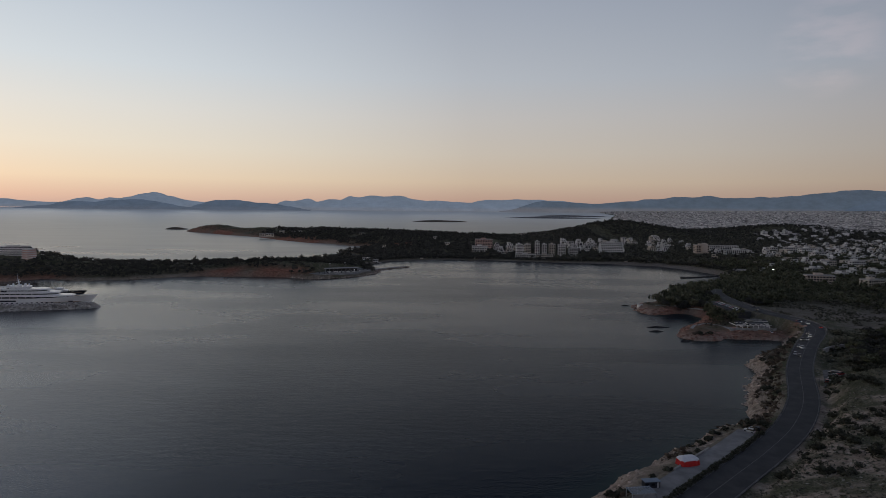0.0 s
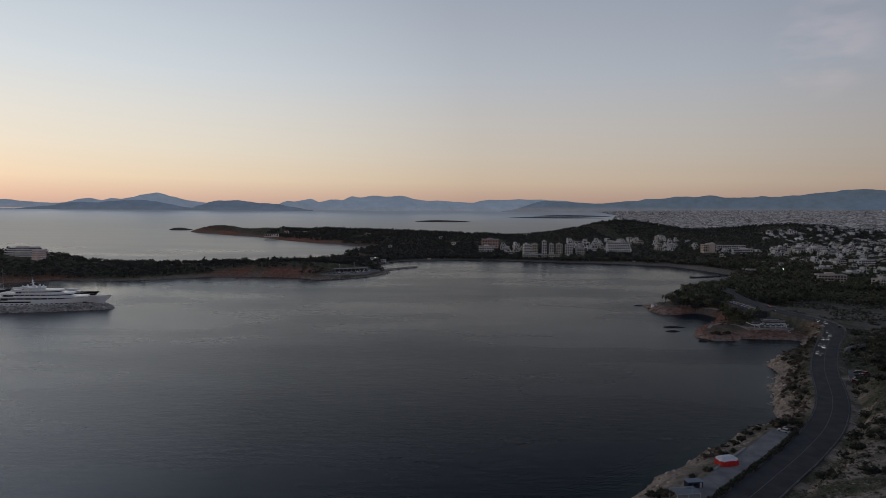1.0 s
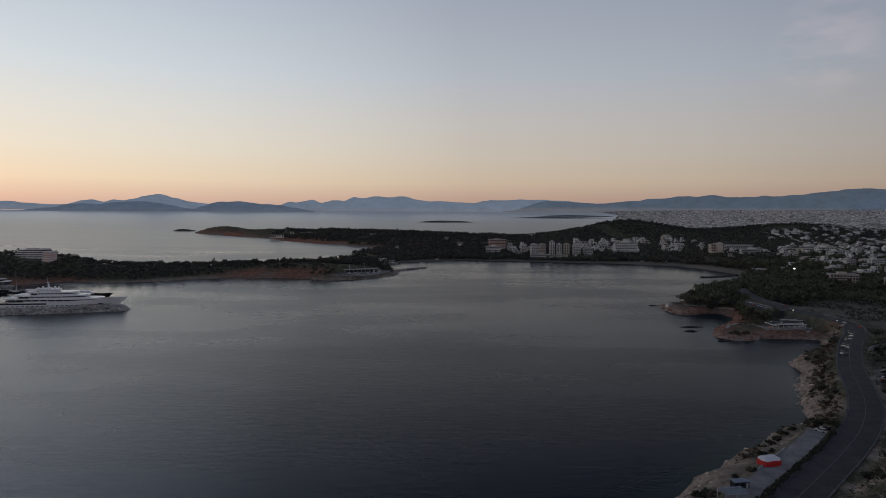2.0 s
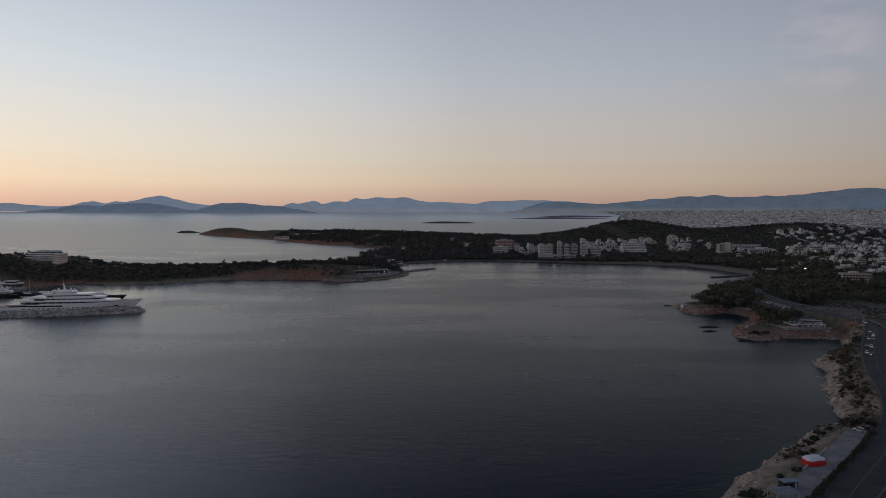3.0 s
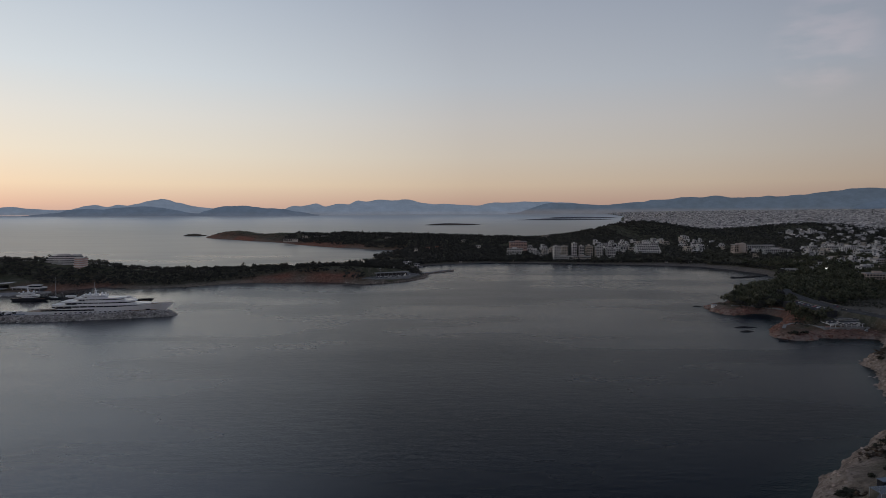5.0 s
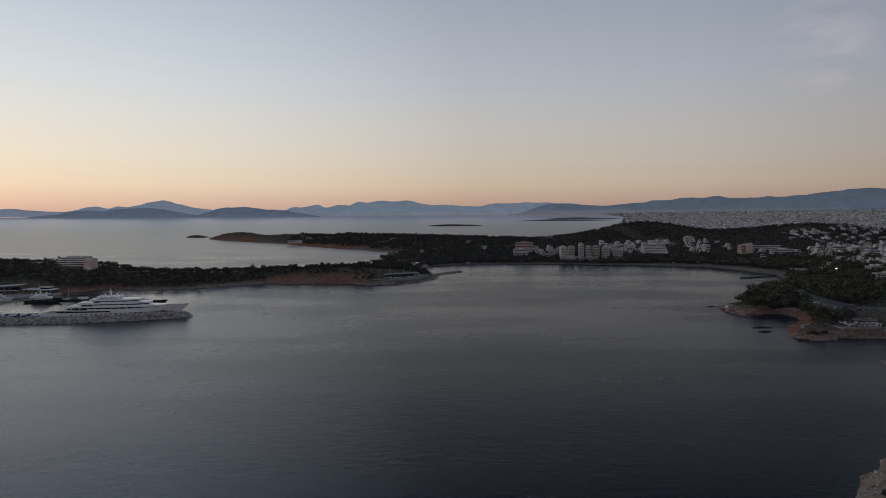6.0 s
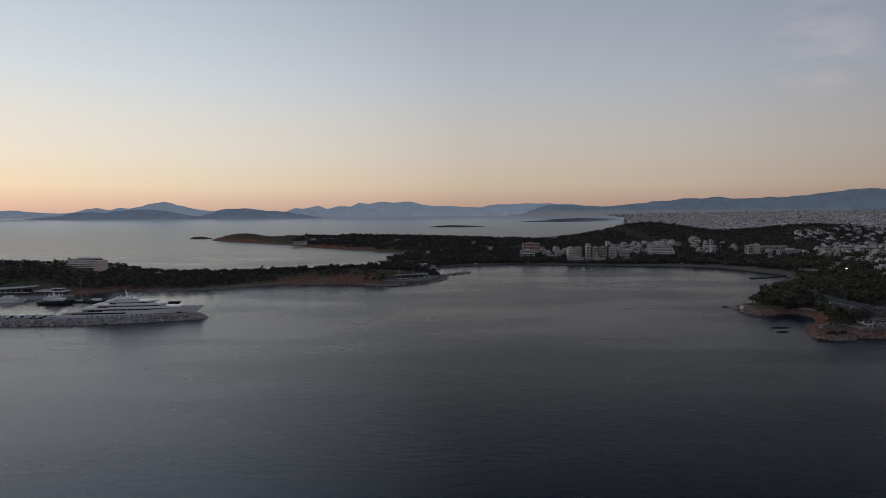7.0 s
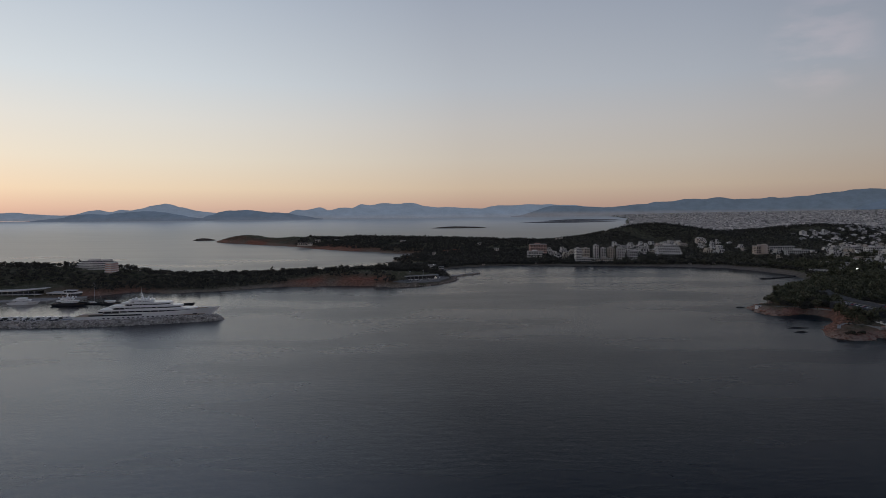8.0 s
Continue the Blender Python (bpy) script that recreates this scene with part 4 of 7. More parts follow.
PINES_MID = [with_stem(crown(9, 44, 0.75, small=0.95), 0.75, 0.07) for _ in range(8)]
PINES_FAR = [with_stem(crown(3, 9, 0.8, small=1.35, leaf=0.24), 0.3, 0.07) for _ in range(8)]
SCRUB_FAR = [crown(3, 8, 0.7, small=1.3, leaf=0.24) for _ in range(8)]
BUSHES = [crown(5, 18, 0.7, small=1.2) for _ in range(6)]
LEAFY_BUSHES = [crown(12, 150, 0.75) for _ in range(4)]

# footprints kept free of trees: (x, y, radius)
CLEAR = []


def scattered(x0, x1, y0, y1, spacing, seed):
    """Jittered grid of places."""
    r = np.random.default_rng(seed)
    xs, ys = np.meshgrid(np.arange(x0, x1, spacing), np.arange(y0, y1, spacing))
    x, y = xs.ravel() + r.uniform(-0.48, 0.48, xs.size) * spacing, ys.ravel() + r.uniform(-0.48, 0.48, xs.size) * spacing
    return x, y


def free_of(x, y, room=0.0):
    ok = np.ones(len(x), bool)
    for cx, cy, r in CLEAR:
        ok &= (x - cx) ** 2 + (y - cy) ** 2 > (r + room) ** 2
    return ok

# ---- buildings ----
def building(name, x, y, w, deep, floors, wall, label, category, turn=0.0, group="", balconies=True, bay=3.6, fh=3.1, roof=None, top=True, base=None, setback=0.0, slab=None, sides=True):
    """A flat-roofed block: wall, roof slab with parapet, stair house, and on each floor its windows and balconies. Front towards -y."""
    if base is None:
        base = min(height(x + dx, y + dy) for dx in (-w / 2, w / 2) for dy in (-deep / 2, deep / 2))
    ob = thing(name, pose(x, y, base, 0, 0, turn), label, category, group)
    CLEAR.append((x, y, 0.5 * math.hypot(w, deep)))
    h = floors * fh
    body = Shape()
    for i in range(floors):
        s = setback * i
        body.box(-w / 2 + 0.4 * s, w / 2 - 0.4 * s, -deep / 2 + s, deep / 2, i * fh - (3.0 if i == 0 else 0), (i + 1) * fh)
    part("wall", body, wall, ob)
    s = setback * (floors - 1)
    x0, x1, y0, y1 = -w / 2 + 0.4 * s, w / 2 - 0.4 * s, -deep / 2 + s, deep / 2
    rf = Shape().box(x0 - 0.3, x1 + 0.3, y0 - 0.3, y1 + 0.3, h + 0.004, h + 0.3)
    for a in ((x0 - 0.3, x1 + 0.3, y0 - 0.3, y0), (x0 - 0.3, x1 + 0.3, y1, y1 + 0.3), (x0 - 0.3, x0, y0, y1), (x1, x1 + 0.3, y0, y1)):
        rf.box(*a, h + 0.3, h + 1.0)
    part("roof", rf, roof or FLATROOF, ob)
    if top:
        part("stair_house", Shape().box(-0.16 * w, 0.14 * w, y0 + 0.45 * (y1 - y0), y1 - 1.0, h + 0.3, h + 2.9), wall, ob)
    n = max(2, int(round(w / bay)))
    pitch = w / n
    win = Shape().box(-pitch * 0.34, pitch * 0.34, -0.06, 0.1, 0.4, 2.5).mesh("window", GLASS)
    for i in range(floors):
        s = setback * i
        for k in range(n):
            xx = -w / 2 + (k + 0.5) * pitch
            if abs(xx) < w / 2 - 0.4 * s - pitch * 0.3:
                part("window", win, GLASS, ob, at=pose(xx, -deep / 2 + s, i * fh))
        if balconies and i > 0:
            d = 1.9
            bal = Shape().box(-w / 2 + 0.4 * s + 0.3, w / 2 - 0.4 * s - 0.3, -deep / 2 + s - d, -deep / 2 + s - 0.07, i * fh - 0.1, i * fh + 0.12)
            bal.box(-w / 2 + 0.4 * s + 0.3, w / 2 - 0.4 * s - 0.3, -deep / 2 + s - d, -deep / 2 + s - d + 0.12, i * fh + 0.12, i * fh + 0.95)
            part("balcony", bal, slab or wall, ob)
    if sides and deep > 6:
        m = max(1, int(round(deep / 5)))
        side = Shape().box(-0.06, 0.06, -deep / m * 0.22, deep / m * 0.22, 0.8, 2.3).mesh("window", GLASS)
        for i in range(floors):
            s = setback * i
            for k in range(m):
                yy = -deep / 2 + (k + 0.5) * deep / m
                if yy > -deep / 2 + s + 1.5:
                    for sx in (-1, 1):
                        part("window", side, GLASS, ob, at=pose(sx * (w / 2 - 0.4 * s), yy, i * fh))
    return ob


def stepped_house(name, m, seed, wall, label, category, group):
    """A house of two or three flat-roofed volumes set back above one another, each with its roof slab and dark openings."""
    r = random.Random(seed)
    ob = thing(name, m, label, category, group)
    w, d = r.uniform(9, 17), r.uniform(8, 11)
    x0, y0, z = -w / 2, -d / 2, 0.0
    for k in range(r.choice((2, 3, 3))):
        h = r.uniform(2.9, 3.3) * (2 if k == 0 and r.random() < 0.35 else 1)
        part("wall", Shape().box(x0, x0 + w, y0, d / 2, z - (3.0 if k == 0 else 0), z + h), wall, ob)
        over = r.uniform(0.3, 1.5)
        part("roof", Shape().box(x0 - 0.3, x0 + w + 0.3, y0 - over, d / 2 + 0.2, z + h + 0.004, z + h + 0.28)
             .box(x0 - 0.3, x0 + w + 0.3, y0 - over, y0 - over + 0.15, z + h + 0.28, z + h + r.choice((0.3, 0.95))), r.choice((wall, FLATROOF)), ob)
        cols = max(1, int(w / 4.2))
        for c in range(cols):
            a = x0 + (c + 0.5) * w / cols
            g = w / cols * r.uniform(0.2, 0.36)
            part("window", Shape().box(a - g, a + g, y0 - 0.06, y0 + 0.1, z + r.uniform(0.2, 0.9), z + h - 0.7), r.choice((GLASS, SHADE)), ob)
        z += h + 0.28
        step = r.uniform(0.55, 0.8)
        x0 += w * (1 - step) * r.choice((0.0, 0.5, 1.0))
        w, y0 = w * step, y0 + r.uniform(1.4, 2.8)
    return ob


# the long curved hotel on the peninsula, with a red-brick end
def curved_hotel():
    base = 12.8
    ob = thing("curved_hotel", pose(-608, 868, base, 0, 0, -10), "white curved terrace hotel with a red-brown end block among pines", "hotel")
    CLEAR.append((-606, 868, 26))
    CLEAR.append((-596, 850, 11))
    floors, fh = 8, 3.0

    def arc(inset, a0=-16.0, a1=38.0, step=14, wave=0.0):
        front, back = [], []
        for i in range(step + 1):
            a = radians(a0 + (a1 - a0) * i / step)
            k = inset + 1.3 * math.sin(3.1 * i + wave) * (wave > 0)
            front.append((58 * math.sin(a) - 20, 62 - (62 - k) * math.cos(a) - 8))
            back.append((47 * math.sin(a) - 20, 62 - 50 * math.cos(a) - 8))
        return front + back[::-1]

    starts = (-16, -16, -16, -15, -15, -14, -12.5, -10, -7)
    for i in range(floors):
        # dark colour stands in for the shade inside the recessed balconies
        part("wall", Shape().prism(arc(2.4 + 0.6 * max(0, i - 3), starts[i] + 1), i * fh - (4 if i == 0 else 0), (i + 1) * fh), SHADE, ob, "recessed balcony walls, shade painted dark")
    for i in range(floors + 1):
        part("balcony", Shape().prism(arc(0.6 * max(0, i - 3), starts[i], wave=0.7 + 0.9 * i), i * fh - 0.25, i * fh + (1.5 if i < floors else 0.4)), WALL, ob)
    part("roof", Shape().prism(arc(5, 4, 22), floors * fh + 0.41, floors * fh + 2.2), FLATROOF, ob)
    part("roof", Shape().prism(arc(6, 24, 36), floors * fh + 0.41, floors * fh + 1.6), FLATROOF, ob)
    for i in range(floors - 1):
        part("wall", Shape().box(15, 24, -9 + 0.4 * i, 8, i * fh + 0.9, (i + 1) * fh - 0.1), PINK, ob, "red-brown rendered end block")
    for i in range(floors):
        part("balcony", Shape().box(13.5 + 0.25 * i, 25.5 - 0.2 * i, -11 + 0.6 * i, 8.2, i * fh - 0.1, i * fh + 0.9), WALL, ob)
    part("antenna", Shape().tube((2, 0, floors * fh + 3), (2, 0, floors * fh + 7), 0.12, 0.05), STEEL, ob)
    return ob


curved_hotel()

TOWERS = "apartment towers above the beach"
pink = building("pink_hotel", 86, 1290, 35, 16, 5, PINK, "pink hotel with long balcony rows over a white podium", "hotel", turn=4, slab=PINK, base=16.5)
building("hotel_podium", 77, 1268, 32, 14, 3, WALL, "white three-storey building below the pink hotel", "hotel", base=9.5, turn=4)
for x, y, w, f, b, wall, label in ((149, 1190, 11.5, 6, 9.5, WALL, "slim white six-storey apartment tower above the beach"), (166, 1195, 10.5, 6, 9.2, CREAM, "grey-cream apartment tower with deep balconies"),
                                   (185, 1195, 8.5, 8, 8.8, WALL, "tallest narrow white apartment tower in the row"), (198, 1190, 9, 6, 9.6, WALL, "white apartment tower beside the tallest one"),
                                   (213, 1190, 11, 6, 10, CREAM, "cream apartment tower with dark window columns"), (231, 1185, 13.5, 6, 9.3, WALL, "broad white apartment block at the end of the row"),
                                   (252, 1180, 16, 4, 9.6, WALL, "low broad white apartment block above the beach")):
    building("apartment_tower", x, y, w, 13, f, wall, label, "apartment block", turn=random.uniform(-8, 8), group=TOWERS, base=b)
building("beach_hotel", 158, 1166, 38, 12, 2, WALL, "long low white hotel front on the beach", "hotel", base=4.2)
building("beach_restaurant", 195, 1167, 30, 10, 2, CREAM, "low pale beach building with dark openings", "restaurant", base=3.4)
slope_rng = random.Random(17)
for x0, x1, y0, y1, count, group in ((112, 172, 1228, 1330, 11, "houses on the bay slope"), (262, 335, 1215, 1370, 17, "terrace houses on the hill"), (345, 402, 1270, 1420, 9, "terrace houses on the hill"),
                                     (405, 470, 1225, 1470, 14, "terrace houses on the hill"), (495, 540, 1400, 1500, 5, "terrace houses on the hill")):
    made = []
    for k in range(400):
        x, y = slope_rng.uniform(x0, x1), slope_rng.uniform(y0, y1)
        if len(made) == count or any(math.hypot(x - a, y - b) < 14 for a, b in made):
            continue
        made.append((x, y))
        lift = 1.5 + 0.012 * max(0, y - 1220)
        stepped_house("terrace_house", pose(x, y, height(x, y) + lift, 0, 0, slope_rng.uniform(-28, 28)), slope_rng.random(), slope_rng.choice((WALL, WALL, WALL, CREAM)),
                      "white stepped terrace house among dark trees", "house", group)
        CLEAR.append((x, y, 7.5))
        CLEAR.append((x * 0.992, y - 9, 6))
building("terrace_hotel", 338, 1222, 52, 20, 6, WALL, "wide white terraced hotel with dark recessed balconies", "hotel", base=11.5, setback=2.2, bay=4.5)
peach = building("peach_villa", 492, 1160, 24, 16, 4, PEACH, "peach-coloured villa hotel with a rounded tower", "hotel", base=19)
part("tower", Shape().prism([(2 + 6 * math.cos(a * 0.5236), -9 + 6 * math.sin(a * 0.5236)) for a in range(12)], 0, 15).prism([(2 + 6.4 * math.cos(a * 0.5236), -9 + 6.4 * math.sin(a * 0.5236)) for a in range(12)], 15, 17.5, 0.35), PEACH, peach)
building("long_school", 562, 1222, 57, 12, 2, WALL, "long low white building on the wooded slope", "building", base=20.5, balconies=False, top=False)
building("low_hall", 547, 1132, 45, 12, 2, WALL, "low white hall with a flat roof among trees", "building", base=18.5, balconies=False)
for x, y, w, f, b in ((895, 1700, 14, 2, 21.5), (932, 1705, 9, 2, 21.5), (952, 1698, 9, 3, 21.5)):
    building("hill_house", x, y, w, 12, f, WALL, "white house alone on the dark wooded hill", "house", base=b + 12, group="houses on the wooded hill")
building("pink_apartments", 464, 748, 31, 14, 4, PEACH, "pinkish four-storey apartment block with balconies", "apartment block", turn=-12)
building("beach_pavilion", 458, 905, 46, 9, 1, WALL, "low white pavilion behind the beach", "pavilion", balconies=False, top=False, turn=-20)
for x, y, w, f in ((525, 802, 16, 3), (526, 862, 18, 3), (607, 1120, 12, 4), (619, 1082, 24, 4), (622, 1040, 26, 4), (606, 985, 24, 4), (575, 905, 15, 4), (500, 706, 24, 4), (585, 822, 23, 3), (612, 902, 25, 4)):
    building("apartment_block", x, y, w, 12, f, random.choice((WALL, WALL, CREAM)), "white flat-roofed apartment block with balconies", "apartment block", turn=random.uniform(-20, 20), group="apartment blocks of the town")

# villas scattered over the cape
for x, y, w, f, b in ((-528, 1822, 42, 2, 9), (-503, 1900, 24, 2, 15), (-463, 1900, 34, 2, 13.5), (-225, 1700, 24, 2, 19), (-121, 1800, 28, 3, 20), (-79, 1750, 22, 2, 19.5), (-135, 1400, 9, 2, 5), (-400, 1850, 18, 2, 20), (-20, 1560, 16, 2, 20), (10, 1420, 18, 2, 14)):
    building("villa", x, y, w * (0.6 if w < 40 else 1.0), 8, 1 + (w > 23), CREAM, "white flat-roofed villa on the wooded cape", "villa", turn=random.uniform(-15, 15), group="villas on the cape", bay=5.5, fh=2.8, base=b, top=False, sides=False)
for x, y, w, f, b in ((-476, 1660, 20, 2, 19), (-455, 2026, 16, 2, 19), (-275, 2007, 18, 2, 19), (141, 1794, 20, 3, 18), (162, 1758, 17, 2, 18), (230, 1809, 24, 3, 18), (252, 1883, 18, 3, 18), (-124, 1907, 18, 2, 20), (-439, 1867, 18, 2, 19), (-104, 1850, 14, 2, 20), (-135, 1393, 12, 3, 8)):
    building("villa", x, y, w * (0.6 if w < 40 else 1.0), 8, 1 + (w > 23), CREAM, "white flat-roofed villa on the wooded cape", "villa", turn=random.uniform(-15, 15), group="villas on the cape", bay=5.5, fh=2.8, base=b, top=False, sides=False)
    CLEAR.append((x * 0.985, y - 18, 15))
for x, y, w, b in ((-105, 1450, 20, 5), (-82, 1455, 18, 6)):
    building("red_villa", x, y, w, 11, 2, PINK, "reddish villa with a clay roof among pines", "villa", group="red villas", base=b, top=False, roof=TILE, sides=False)
for x, y, w, f in ((-136, 1082, 14, 2), (-120, 1078, 10, 2), (-112, 1072, 6, 1)):
    building("beach_house", x, y, w, 9, f, WALL, "small white house on the low neck of land", "house", group="houses on the neck", top=False)

# the town: a few house types, repeated with their parts
def house_type(seed, wall):
    return stepped_house("town_house", pose(0, -6000, 0), seed, wall, "pale flat-roofed town house with shaded balconies", "house", "town houses")


TYPES = [house_type(k, CREAM if k in (2, 5) else WALL) for k in range(8)]
town_rng = np.random.default_rng(31)
hx, hy = scattered(470, 1650, 680, 2150, 19, 32)
# thinner to the far hills, thick in the town's two quarters
thick = 1.25 * np.exp(-(((hx - 640) / 130) ** 2 + ((hy - 1010) / 190) ** 2)) + 0.75 * smooth01(hx - 0.45 * hy, 60, 230) * smooth01(hy, 640, 760)
thick *= 1 - 0.9 * np.exp(-(((hx - 1000) / 260) ** 2 + ((hy - 1900) / 170) ** 2))
thick *= 1 - 0.8 * np.exp(-(((hx - 480) / 90) ** 2 + ((hy - 640) / 60) ** 2))
pick = (town_rng.uniform(0, 1, len(hx)) < 0.85 * thick * (0.72 + 0.5 * fbm(hx, hy, 130, 2, 33))) & (hx / hy < 0.77) & ~((hx < 540) & (hy < 920)) & free_of(hx, hy, 6) & (inland(hx, hy) > 40)
hx, hy = hx[pick], hy[pick]
order = np.argsort(hy)[:270]
town_x, town_y = hx[order], hy[order]
far_x, far_y = hx[np.argsort(hy)[270:]], hy[np.argsort(hy)[270:]]
for x, y, z in zip(town_x, town_y, land(town_x, town_y)[0]):
    copy_thing(TYPES[town_rng.integers(0, len(TYPES))], pose(x, y, z - 0.8, 0, 0, town_rng.uniform(-35, 35)))
    CLEAR.append((x, y, 6.0))
for t in TYPES:
    t.matrix_basis = pose(545 + 16 * TYPES.index(t), 775, height(545 + 16 * TYPES.index(t), 775) - 0.3)


def blocks(name, label, x, y, w, d, h, turn, mat):
    """Very many far buildings as one mesh: each a block with an attic on its roof."""
    z = land(x, y)[0]
    cube = np.array([(-1, -1, 0), (1, -1, 0), (1, 1, 0), (-1, 1, 0), (-1, -1, 1), (1, -1, 1), (1, 1, 1), (-1, 1, 1)], float)
    faces = np.array([(0, 1, 5, 4), (1, 2, 6, 5), (2, 3, 7, 6), (3, 0, 4, 7), (4, 5, 6, 7)])
    c, s = np.cos(turn)[:, None], np.sin(turn)[:, None]
    vs = []
    shift = np.random.default_rng(len(x)).uniform(-0.28, 0.28, (len(x), 1))
    for k, low, high in ((1.0, -4.0, 1.0), (0.36, 1.0, 1.2)):
        u, v = (cube[None, :, 0] * k / 2 + (k < 1) * shift) * w[:, None], (cube[None, :, 1] * k / 2 + (k < 1) * shift) * d[:, None]
        base = np.where(cube[None, :, 2] > 0, high * h[:, None], low if low < 0 else low * h[:, None])
        vs.append(np.stack([u * c - v * s + x[:, None], u * s + v * c + y[:, None], base + z[:, None]], -1).reshape(-1, 3))
    v = np.vstack(vs)
    f = (faces[None] + (np.arange(2 * len(x)) * 8)[:, None, None]).reshape(-1, 4)
    return tagged(new(name, array_mesh(name, v, f, mat)), label, "city", kind="stuff")


cx, cy = scattered(520, 3700, 1950, 4930, 18.5, 35)
cd = inland(cx, cy)
wooded = np.exp(-(((cx - 1000) / 320) ** 2 + ((cy - 1950) / 220) ** 2)) + np.exp(-(((cx - 530) / 260) ** 2 + ((cy - 1950) / 330) ** 2))
pick = (cd > 30) & (cx / cy < 0.765) & (np.random.default_rng(36).uniform(0, 1, len(cx)) < (0.80 + 0.45 * fbm(cx, cy, 260, 3, 37)) * (1 - 1.3 * wooded))
cx, cy = np.concatenate([cx[pick], far_x]), np.concatenate([cy[pick], far_y])
cr = np.random.default_rng(38)
shrink = (0.62 + 0.38 * smooth01(cy, 1900, 2600)) / (1 + np.clip((cy - 2300) / 2200, 0, 2))
blocks("distant_city", "dense sprawl of pale city blocks under the mountains", cx, cy, shrink * cr.uniform(9, 24, len(cx)), shrink * cr.uniform(9, 18, len(cx)), shrink * cr.uniform(5, 15, len(cx)), cr.uniform(-0.5, 0.5, len(cx)), CITY)

# ---- the great white motor yacht and the marina ----
def hull_rings(L, beam, sheer0, sheer1, rake, draft=1.5):
    rings = []
    for s in np.linspace(0, 1, 22):
        full = math.sin(min(1.0, s / 0.35 + 0.62) * math.pi / 2) if s < 0.35 else 1.0
        taper = 1.0 if s < 0.55 else max(0.02, 1 - ((s - 0.55) / 0.45) ** 2.3)
        b = beam / 2 * full * taper
        wl = b * (0.93 if s < 0.6 else 0.93 - 0.55 * ((s - 0.6) / 0.4) ** 1.5)
        zs = sheer0 + (sheer1 - sheer0) * smooth01(s, 0.08, 0.35) * 0.35 + (sheer1 - sheer0) * 0.65 * s ** 2.2
        xt = -L / 2 + L * s
        xw = -L / 2 + 2 + (L - rake - 2) * s
        xm = 0.5 * (xt + xw)
        rings.append([(xw, 0, -draft), (xw, wl * 0.8, -draft * 0.6), (xw, wl, 0.2), (xm, 0.5 * (wl + b) * 1.02, zs * 0.55), (xt, b, zs), (xt, max(0, b - 0.35), zs), (xt, max(0, b - 0.35), zs - 0.9),
                      (xt, 0, zs - 0.9), (xt, -max(0, b - 0.35), zs - 0.9), (xt, -max(0, b - 0.35), zs), (xt, -b, zs), (xm, -0.5 * (wl + b) * 1.02, zs * 0.55), (xw, -wl, 0.2), (xw, -wl * 0.8, -draft * 0.6)])
    return rings


def deck_plan(x0, x1, half, nose, aft=2.0, n=7):
    """Plan of a deck house: square-ish aft, drawn out to a rounded nose forward."""
    right = [(x0, -half + aft), (x0 + aft, -half)]
    for i in range(n + 1):
        a = math.pi / 2 * i / n
        right.append((x1 - nose + nose * math.sin(a), -half * math.cos(a) ** 0.7 if i < n else 0.0))
    return right + [(x, -y) for x, y in right[::-1][1:]]


